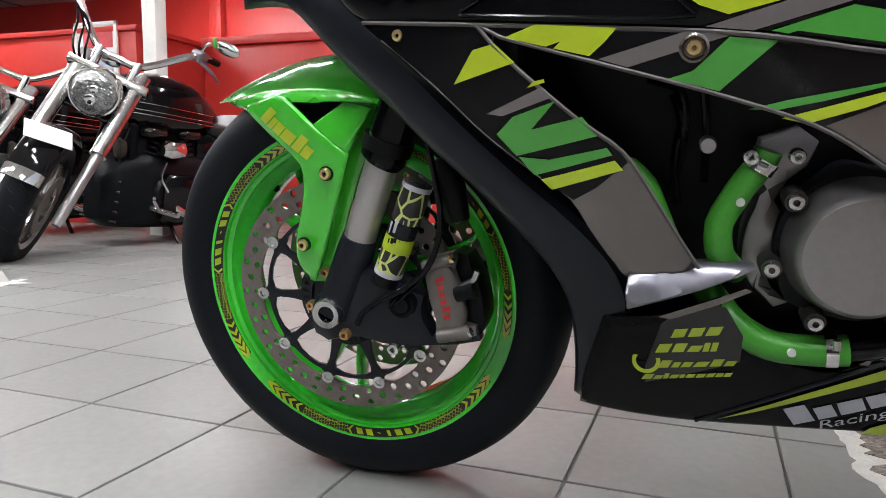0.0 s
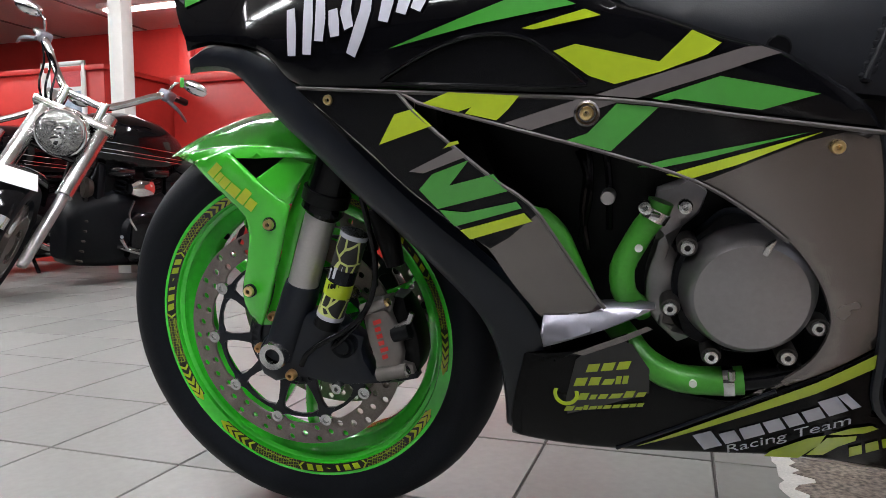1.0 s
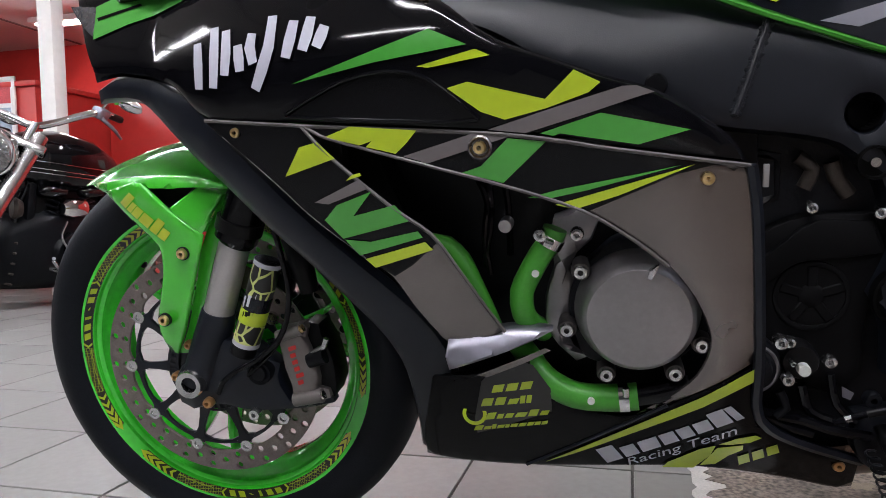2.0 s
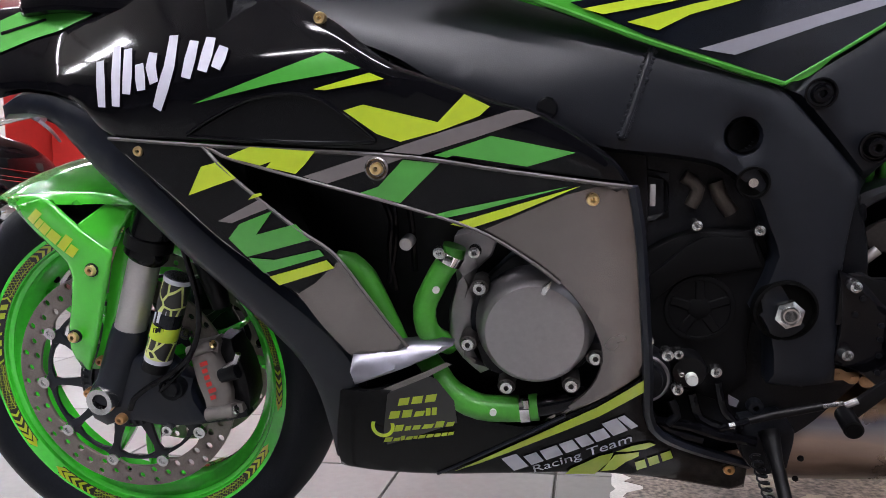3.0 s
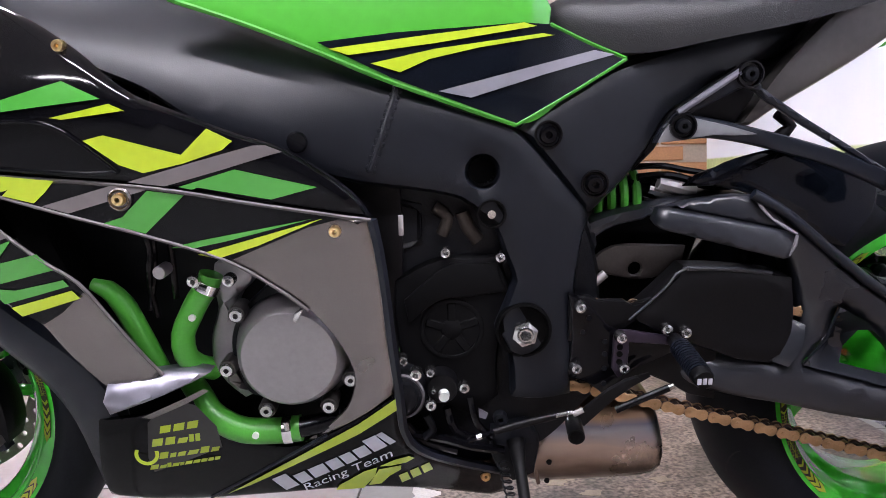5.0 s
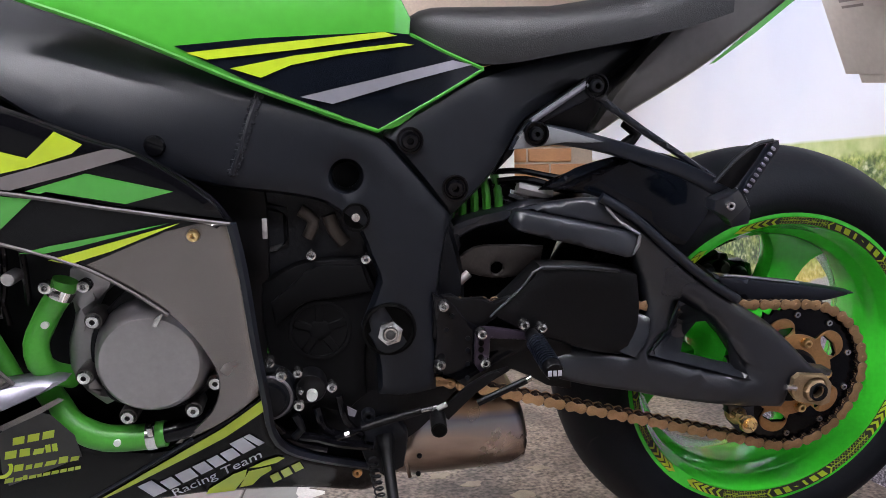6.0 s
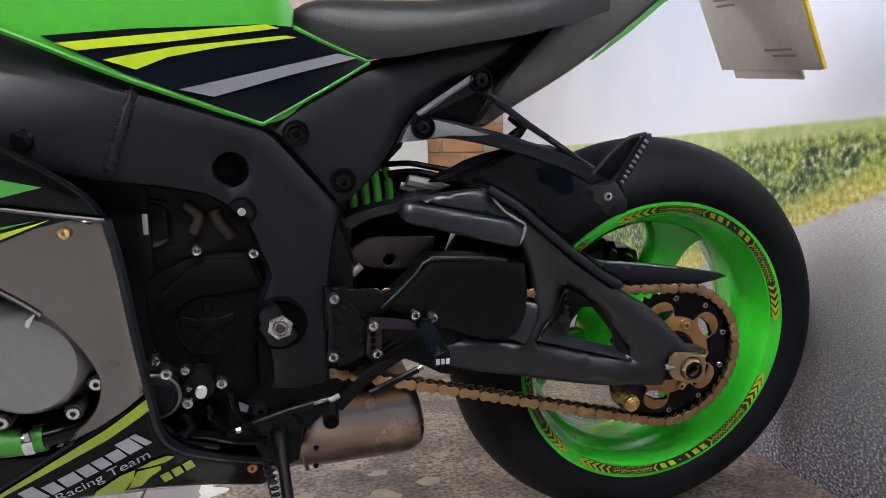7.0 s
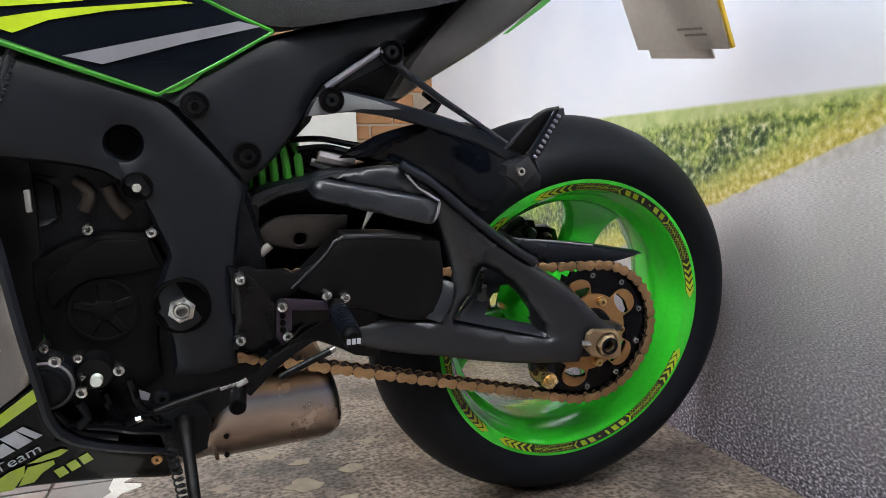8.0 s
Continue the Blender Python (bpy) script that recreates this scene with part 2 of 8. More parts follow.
def tank_side(x, z):
    h = max(0.0, min(1.0, (z - 0.66) / 0.27))
    return -(0.118 + 0.16 * max(0.0, 0.86 - x) * (1 - 0.3 * h) - 0.17 * max(0.0, x - 0.86)) * math.sqrt(max(0.0, 1 - h ** 2.6)) - 0.004



# ---- the showroom ----
TILE, TURN_TILE = 0.31, -2.5
RED = material("red_wall_paint", (0.52, 0.035, 0.028), 0.42, vary=0.07, scale=1.5, bump=0.1, bump_scale=60)
WHITE_PAINT = material("white_paint", (0.72, 0.71, 0.68), 0.5, vary=0.05, scale=2, bump=0.1, bump_scale=60)
CEILING_PAINT = material("ceiling_board", (0.62, 0.58, 0.54), 0.8, vary=0.06, scale=2)
TILE_GREY = material("grey_floor_tile", (0.242, 0.243, 0.233), 0.34, vary=0.10, scale=4, bump=0.05, bump_scale=160, rough_vary=0.12, spec=0.4)
_nt = TILE_GREY.node_tree
_info, _hue = _nt.nodes.new("ShaderNodeObjectInfo"), _nt.nodes.new("ShaderNodeHueSaturation")
_rng = _nt.nodes.new("ShaderNodeMapRange")
_rng.inputs[3].default_value, _rng.inputs[4].default_value = 0.90, 1.08
_nt.links.new(_info.outputs["Random"], _rng.inputs[0])
_nt.links.new(_rng.outputs[0], _hue.inputs["Value"])
_bsdf = _nt.nodes["Principled BSDF"]
_nt.links.new(_bsdf.inputs["Base Color"].links[0].from_socket, _hue.inputs["Color"])
_nt.links.new(_hue.outputs[0], _bsdf.inputs["Base Color"])
GROUT = material("dark_grout", (0.12, 0.11, 0.105), 0.85, vary=0.25, scale=20)


def slab(name, size, centre, mat, label, category, kind="structure", turn=None, bevel=0.003):
    bm = block(size, (0, 0, 0), bevel)
    ob = part(name, bm, mat, None)
    ob.matrix_world = pose(*centre) if turn is None else pose(*centre, 0, 0, turn)
    return tagged(ob, label, category, "", kind)


floor = slab("floor", (16, 14, 0.2), (-3.5, 0.0, -0.104), GROUT, "grey ceramic tile floor with dark grout joints", "floor")
ceiling = slab("ceiling", (16, 14, 0.2), (-3.5, 0.0, 3.0), CEILING_PAINT, "off-white showroom ceiling with dark joint lines", "ceiling")
wall_north = slab("wall_north", (12, 0.15, 2.9), (-2.5, 6.5, 1.45), RED, "red painted back wall of the showroom", "wall")
DIM_WALL = material("dark_grey_wall", (0.05, 0.05, 0.055), 0.7, vary=0.1, scale=1.5)
wall_south = slab("wall_south", (16, 0.15, 2.9), (-3.5, -6.4, 1.45), DIM_WALL, "plain dark grey showroom wall", "wall")
wall_west = slab("wall_west", (0.15, 13, 2.9), (-9.0, 0.7, 1.45), DIM_WALL, "plain dark grey showroom wall", "wall")
wall_east = slab("wall_east", (0.15, 13, 2.9), (3.4, 0.7, 1.45), WHITE_PAINT, "plain white showroom wall behind the backdrop", "wall")
ceiling.location.z = 2.72

# dark joint lines of the ceiling boards
JOINT = material("ceiling_joint", (0.16, 0.12, 0.11), 0.8)
for k in range(7):
    slab("trim", (0.03, 11.2, 0.012), (-8.0 + 1.25 * k, 0.8, 2.614), JOINT, "dark joint strip between ceiling boards", "trim")
slab("trim", (0.16, 0.10, 0.9), (-4.9, 6.37, 2.17), RED, "red painted upright on the back wall", "trim")
slab("trim", (0.03, 0.03, 0.9), (-3.2, 6.41, 2.17), RED, "red painted batten on the back wall", "trim")
slab("trim", (9.0, 0.06, 0.05), (-4.0, 6.40, 1.72), RED, "red painted rail on the back wall", "trim")

# red booth with its capping, and the lower red screen beside it
slab("partition_booth", (2.6, 0.9, 1.56), (-5.04, 4.15, 0.78), RED, "red painted booth wall with a flat capping", "partition")
slab("booth_capping", (2.66, 0.96, 0.04), (-5.04, 4.15, 1.58), RED, "red painted capping on the booth wall", "trim")
slab("partition_screen", (5.0, 0.12, 1.56), (-1.2, 4.56, 0.78), RED, "red painted low screen wall", "partition")
slab("screen_capping", (5.0, 0.20, 0.07), (-1.2, 4.56, 1.595), RED, "red painted capping on the low screen wall", "trim")
slab("post", (0.11, 0.11, 2.62), (-3.02, 3.07, 1.31), WHITE_PAINT, "white square steel post", "post")

poster = thing("framed_poster", "white framed motorcycle poster hung on the red booth", "poster", pose(-4.12, 3.685, 1.36))
PRINT = material("poster_print", (0.32, 0.40, 0.48), 0.5, vary=0.6, scale=9)
PRINT_RED = material("poster_red_print", (0.55, 0.08, 0.09), 0.5, vary=0.4, scale=9)
PRINT_WHITE = material("poster_paper", (0.75, 0.76, 0.76), 0.5)
for size, at in (((0.44, 0.02, 0.03), (0, -0.01, 0.265)), ((0.44, 0.02, 0.03), (0, -0.01, -0.265)), ((0.03, 0.02, 0.56), (-0.205, -0.01, 0)), ((0.03, 0.02, 0.56), (0.205, -0.01, 0))):
    part("frame_bar", block(size, at, 0.003), WHITE_PAINT, poster)
part("paper", block((0.40, 0.006, 0.53), (0, -0.004, 0), 0), PRINT_WHITE, poster)
part("red_print", block((0.3, 0.003, 0.13), (0.02, -0.0085, 0.14), 0), PRINT_RED, poster)
part("blue_print", block((0.34, 0.003, 0.2), (0, -0.0085, -0.06), 0), PRINT, poster)
slab("notice_board", (0.34, 0.02, 0.5), (-1.62, 4.488, 0.95), material("pale_card", (0.55, 0.47, 0.40), 0.6), "pale card notice fixed to the red screen", "board", "")

# strip lamps
LAMP_GLOW = glow("lamp_diffuser", (0.965, 0.98, 0.985), STRIP_LIGHT)


def strip_lamp(x, y, turn=0, length=1.25):
    lamp = thing("ceiling_light", "white fluorescent strip light under the ceiling", "ceiling light", pose(x, y, 2.62, 0, 0, turn), "ceiling lights")
    part("housing", block((length, 0.24, 0.05), (0, 0, -0.025), 0.006), WHITE_PAINT, lamp)
    part("diffuser", block((length - 0.06, 0.1, 0.02), (0, 0, -0.056), 0.004), LAMP_GLOW, lamp)


# (1.6, -2.3) and (-0.9, -2.6) are added out of view to brighten upright sides
for x, y in ((0.3, -1.2), (1.6, -2.3), (-0.9, -2.6), (-2.9, -0.55), (-4.4, -0.55), (-1.0, 1.0), (-2.3, 1.3), (-4.6, 1.2), (-1.0, 3.4), (-5.4, 3.0), (-4.6, 5.4)):
    strip_lamp(x, y)

# ---- printed photo backdrop behind the rear wheel, with its floor sheet ----
def backdrop_material():
    m = bpy.data.materials.new("printed_landscape")
    m.use_nodes = True
    nt = m.node_tree
    N, L = nt.nodes.new, nt.links.new
    b = nt.nodes["Principled BSDF"]
    b.inputs["Roughness"].default_value = 0.38
    tc = N("ShaderNodeTexCoord")
    sep = N("ShaderNodeSeparateXYZ")
    L(tc.outputs["Object"], sep.inputs[0])

    def noise_tex(scale, detail=4, stretch=(1, 1, 1)):
        mp = N("ShaderNodeMapping")
        mp.inputs["Scale"].default_value = stretch
        L(tc.outputs["Object"], mp.inputs[0])
        n = N("ShaderNodeTexNoise")
        n.inputs["Scale"].default_value, n.inputs["Detail"].default_value = scale, detail
        L(mp.outputs[0], n.inputs["Vector"])
        return n.outputs["Fac"]

    def calc(op, a, b_=None, c=None):
        n = N("ShaderNodeMath")
        n.operation = op
        for i, v in enumerate((a, b_, c)):
            if v is None:
                continue
            if isinstance(v, (int, float)):
                n.inputs[i].default_value = v
            else:
                L(v, n.inputs[i])
        return n.outputs[0]

    def step_(v, lo, hi):
        n = N("ShaderNodeMapRange")
        n.inputs[1].default_value, n.inputs[2].default_value = lo, hi
        L(v, n.inputs[0])
        return n.outputs[0]

    def ramp(v, *stops):
        n = N("ShaderNodeValToRGB")
        e = n.color_ramp.elements
        while len(e) < len(stops):
            e.new(0.5)
        for k, (p, col) in zip(e, stops):
            k.position, k.color = p, (*col, 1)
        L(v, n.inputs[0])
        return n.outputs[0]

    def mix(f, a, b_):
        n = N("ShaderNodeMix")
        n.data_type = "RGBA"
        L(f, n.inputs[0])
        L(a, n.inputs[6])
        L(b_, n.inputs[7])
        return n.outputs[2]
    y, z = sep.outputs["Y"], sep.outputs["Z"]
    wob = calc("MULTIPLY", calc("SUBTRACT", noise_tex(14, 4), 0.5), 0.035)
    # height over the road's edge, which climbs towards the near side
    over = calc("ADD", calc("SUBTRACT", calc("ADD", z, calc("MULTIPLY", y, 0.31)), 0.46), calc("MULTIPLY", wob, 0.6))
    # asphalt that pales with distance, its chippings coarser at the foot of the print
    coarse = ramp(noise_tex(150, 6, (1, 1, 1.5)), (0.36, (0.022, 0.020, 0.030)), (0.48, (0.13, 0.12, 0.155)), (0.56, (0.32, 0.30, 0.36)), (0.66, (0.80, 0.78, 0.84)))
    middle = ramp(noise_tex(230, 5, (1, 0.8, 3.0)), (0.36, (0.16, 0.145, 0.165)), (0.52, (0.30, 0.285, 0.31)), (0.68, (0.58, 0.56, 0.60)))
    pale = ramp(noise_tex(260, 4, (1, 0.5, 5.0)), (0.34, (0.42, 0.40, 0.41)), (0.68, (0.74, 0.72, 0.73)))
    road = mix(step_(z, 0.02, 0.30), coarse, mix(step_(z, 0.26, 0.50), middle, pale))
    road = mix(step_(noise_tex(5, 4, (1, 1, 2.5)), 0.50, 0.75), road, mix(step_(noise_tex(40, 5), 0.35, 0.65), ramp(z, (0.0, (0.11, 0.10, 0.13)), (0.6, (0.56, 0.54, 0.55))), road))
    grass_a = ramp(noise_tex(70, 9, (1, 1.0, 1.0)), (0.36, (0.07, 0.12, 0.025)), (0.48, (0.26, 0.36, 0.07)), (0.6, (0.52, 0.57, 0.18)), (0.74, (0.80, 0.78, 0.52)))
    bush = ramp(noise_tex(75, 10), (0.38, (0.012, 0.032, 0.014)), (0.49, (0.07, 0.13, 0.045)), (0.58, (0.26, 0.32, 0.15)), (0.68, (0.62, 0.62, 0.46)))
    verge = ramp(noise_tex(90, 5), (0.3, (0.30, 0.26, 0.04)), (0.5, (0.55, 0.48, 0.12)), (0.72, (0.74, 0.70, 0.42)))
    far = ramp(noise_tex(30, 4), (0.3, (0.36, 0.46, 0.16)), (0.7, (0.56, 0.62, 0.30)))
    bush_line = calc("MULTIPLY", calc("SUBTRACT", 1.0, step_(calc("ADD", z, calc("MULTIPLY", wob, 1.6)), 0.605, 0.635)), step_(over, 0.035, 0.06))
    grass = mix(calc("MULTIPLY", step_(noise_tex(11, 4), 0.40, 0.56), bush_line), grass_a, bush)
    grass = mix(step_(calc("ADD", z, calc("MULTIPLY", wob, 0.8)), 0.622, 0.640), grass, far)
    grass = mix(calc("SUBTRACT", 1.0, step_(over, 0.015, 0.06)), grass, verge)
    sky = mix(step_(noise_tex(1.6, 4), 0.35, 0.7), ramp(z, (0.3, (0.86, 0.87, 0.90)), (1.0, (0.60, 0.66, 0.80))), ramp(z, (0.3, (0.86, 0.86, 0.88)), (1.0, (0.76, 0.78, 0.84))))
    kerb = ramp(noise_tex(60, 2), (0.3, (0.45, 0.43, 0.42)), (0.7, (0.62, 0.60, 0.60)))
    low = mix(step_(calc("ADD", over, calc("MULTIPLY", y, -0.06)), -0.004, 0.002), road, kerb)
    low = mix(step_(over, -0.002, 0.004), low, grass)
    hill = calc("ADD", z, calc("ADD", calc("MULTIPLY", wob, 0.12), calc("MULTIPLY", y, -0.043)))
    full = mix(step_(hill, 0.655, 0.662), low, sky)
    L(full, b.inputs["Base Color"])
    return m


def mat_material():
    m = material("printed_gravel_sheet", (0.27, 0.235, 0.205), 0.42, vary=0.5, scale=26, rough_vary=0.25)
    nt = m.node_tree
    n = nt.nodes.new("ShaderNodeTexNoise")
    n.inputs["Scale"].default_value, n.inputs["Detail"].default_value = 120, 3
    tc = nt.nodes.new("ShaderNodeTexCoord")
    nt.links.new(tc.outputs["Object"], n.inputs["Vector"])
    r = nt.nodes.new("ShaderNodeValToRGB")
    e = r.color_ramp.elements
    e[0].position, e[0].color = 0.34, (0.07, 0.055, 0.05, 1)
    e[1].position, e[1].color = 0.66, (0.52, 0.46, 0.40, 1)
    nt.links.new(n.outputs["Fac"], r.inputs[0])
    n2 = nt.nodes.new("ShaderNodeTexNoise")
    n2.inputs["Scale"].default_value, n2.inputs["Detail"].default_value = 7, 5
    nt.links.new(tc.outputs["Object"], n2.inputs["Vector"])
    r2 = nt.nodes.new("ShaderNodeValToRGB")
    e = r2.color_ramp.elements
    e[0].position, e[0].color = 0.36, (0.28, 0.26, 0.27, 1)
    e[1].position, e[1].color = 0.62, (0.80, 0.74, 0.70, 1)
    nt.links.new(n2.outputs["Fac"], r2.inputs[0])
    mul = nt.nodes.new("ShaderNodeMix")
    mul.data_type, mul.blend_type = "RGBA", "MULTIPLY"
    mul.inputs[0].default_value = 1.0
    nt.links.new(r.outputs[0], mul.inputs[6])
    nt.links.new(r2.outputs[0], mul.inputs[7])
    nt.links.new(mul.outputs[2], nt.nodes["Principled BSDF"].inputs["Base Color"])
    return m


bm = block((0.012, 3.55, 2.3), (0.006, 0.125, 1.15), 0.002)
backdrop = part("backdrop_wall", bm, backdrop_material(), None)
backdrop.matrix_world = pose(1.80, 0, 0, 0, 0, -4.0)
tagged(backdrop, "printed landscape photo backdrop, road and meadow under pale sky", "backdrop", "", "structure")



def torn(y, seed):
    """How far a torn edge strays at y."""
    return 0.030 * (noise.noise((y * 5.0, seed, 0)) + 0.6 * noise.noise((y * 17.0, seed, 3)) + 0.35 * noise.noise((y * 60.0, seed, 7)))


# the sheet runs on unseen to y -3.2, to darken the grey panel's reflections
edge = [(0.715 + torn(-3.2 + k * 0.018, 1.3), -3.2 + k * 0.018) for k in range(262)]


def floor_sheet(border, thick, mat, name, label):
    bm = bmesh.new()
    top = [bm.verts.new((x, y, thick)) for x, y in border]
    low = [bm.verts.new((x, y, 0.0005)) for x, y in border]
    bm.faces.new(top)
    for i in range(len(top)):
        bm.faces.new((top[i - 1], top[i], low[i], low[i - 1]))
    return tagged(part(name, bm, mat, None), label, "floor covering", "", "structure")


outer = [(1.86, 1.5), (1.80, 0.3), (1.82, -0.4), (1.86, -1.25), (1.98, -3.2)]
PAPER = material("torn_white_paper", (0.70, 0.68, 0.65), 0.6, vary=0.2, scale=18)
floor_sheet(edge + outer, 0.0012, PAPER, "sheet_backing", "torn white paper edge of the printed floor sheet")
inner = [(x + 0.020 + abs(2.2 * torn(y, 8.1)) + 0.04 * max(0, noise.noise((y * 4, 5, 5))), y) for x, y in edge]
floor_sheet(inner + [(x - 0.002, y) for x, y in outer], 0.0024, mat_material(), "printed_floor_sheet", "brown gravel road printed on a thin floor sheet")
TAN = material("bare_tan_patch", (0.33, 0.28, 0.21), 0.55, vary=0.35, scale=40)
for x, y, r in ((1.13, 0.17, 0.020), (1.04, 0.13, 0.026), (0.99, 0.30, 0.018), (1.05, 0.24, 0.014), (0.95, 0.06, 0.024), (1.10, 0.05, 0.013), (1.17, -0.03, 0.018), (1.02, 0.02, 0.012), (1.20, 0.30, 0.016), (0.90, 0.18, 0.015)):
    pts = []
    for k in range(18):
        a = k * math.pi / 9
        q = r * (1 + 0.75 * noise.noise((x * 40 + 1.3 * math.cos(a), y * 40 + 1.3 * math.sin(a), 2)))
        pts.append((x + q * math.cos(a) * 1.25, y + q * math.sin(a)))
    floor_sheet(pts, 0.0030, TAN, "worn_patch", "worn pale tan patch on the printed floor sheet")

# brick wall in the corner beyond the backdrop
BRICK = material("orange_brick", (0.50, 0.25, 0.12), 0.75, vary=0.25, scale=12, bump=0.4, bump_scale=90)
MORTAR = material("pale_mortar", (0.55, 0.45, 0.36), 0.9, vary=0.15)
brick_wall = slab("wall_brick", (1.3, 0.12, 2.6), (1.45, 2.16, 1.3), MORTAR, "orange brick wall with pale mortar", "wall")
slab("wall_return", (0.5, 0.1, 2.6), (0.6, 2.3, 1.3), WHITE_PAINT, "white painted wall end beside the brick", "wall")
bb = part("brick", block((0.208, 0.014, 0.062), (0, 0, 0), 0.004, 1), BRICK, brick_wall)
slab("wall_panel", (0.75, 0.04, 1.05), (1.24, 2.05, 0.525), WHITE_PAINT, "low white painted panel in front of the brick", "wall panel")
bb.matrix_local = pose(-0.52, -0.064, -0.95)
for j in range(14):
    for i in range(6):
        if i == 0 and j == 0:
            continue
        x = -0.52 + 0.218 * i - (0.109 if j % 2 else 0)
        if -0.56 < x < 0.56:
            share("brick", bb, brick_wall, pose(x, -0.064, -0.95 + 0.072 * j))


# ---- the green and black sports motorcycle, leaning on its side stand ----
bike = thing("sports_motorcycle", "green and black sports motorcycle leaning on its side stand", "motorcycle", pose(0, 0, 0.0012, 10.2, 0, 0))


def honeycomb(name, ground, line, scale, loose=0.25, wide=0.09):
    m = material(name, ground, 0.4, vary=0.1)
    nt = m.node_tree
    tc = nt.nodes.new("ShaderNodeTexCoord")
    v = nt.nodes.new("ShaderNodeTexVoronoi")
    v.feature = "DISTANCE_TO_EDGE"
    v.inputs["Scale"].default_value = scale
    v.inputs["Randomness"].default_value = loose
    nt.links.new(tc.outputs["Object"], v.inputs["Vector"])
    r = nt.nodes.new("ShaderNodeMath")
    r.operation = "LESS_THAN"
    r.inputs[1].default_value = wide
    nt.links.new(v.outputs["Distance"], r.inputs[0])
    mix = nt.nodes.new("ShaderNodeMix")
    mix.data_type = "RGBA"
    mix.inputs[6].default_value, mix.inputs[7].default_value = (*ground, 1), (*line, 1)
    nt.links.new(r.outputs[0], mix.inputs[0])
    nt.links.new(mix.outputs[2], nt.nodes["Principled BSDF"].inputs["Base Color"])
    return m


HONEY = honeycomb("honeycomb_tape", (0.008, 0.008, 0.008), (0.30, 0.40, 0.015), 240, 0.2, 0.07)
TAPE_BLACK = material("black_tape", (0.006, 0.006, 0.006), 0.35)


def arc_band(r0, r1, y0, y1, a0, a1, n=24):
    """A strip of tape on a rim's lip, between two angles in degrees."""
    bm = bmesh.new()
    rows = []
    for k in range(n + 1):
        a = radians(a0 + (a1 - a0) * k / n)
        rows.append([bm.verts.new((r * math.cos(a), y, r * math.sin(a))) for r, y in ((r0, y0), (r1, y1))])
    for p, q in zip(rows, rows[1:]):
        bm.faces.new((p[0], p[1], q[1], q[0]))
    return bm


def lip_shape(pts, r0, r1, y0, y1):
    """A flat mark on the lip: pts as (degrees, 0..1 across)."""
    bm = bmesh.new()
    vs = []
    for a, k in pts:
        r, y, t = r0 + (r1 - r0) * k, y0 + (y1 - y0) * k, radians(a)
        vs.append(bm.verts.new((r * math.cos(t), y, r * math.sin(t))))
    bm.faces.new(vs)
    return bm


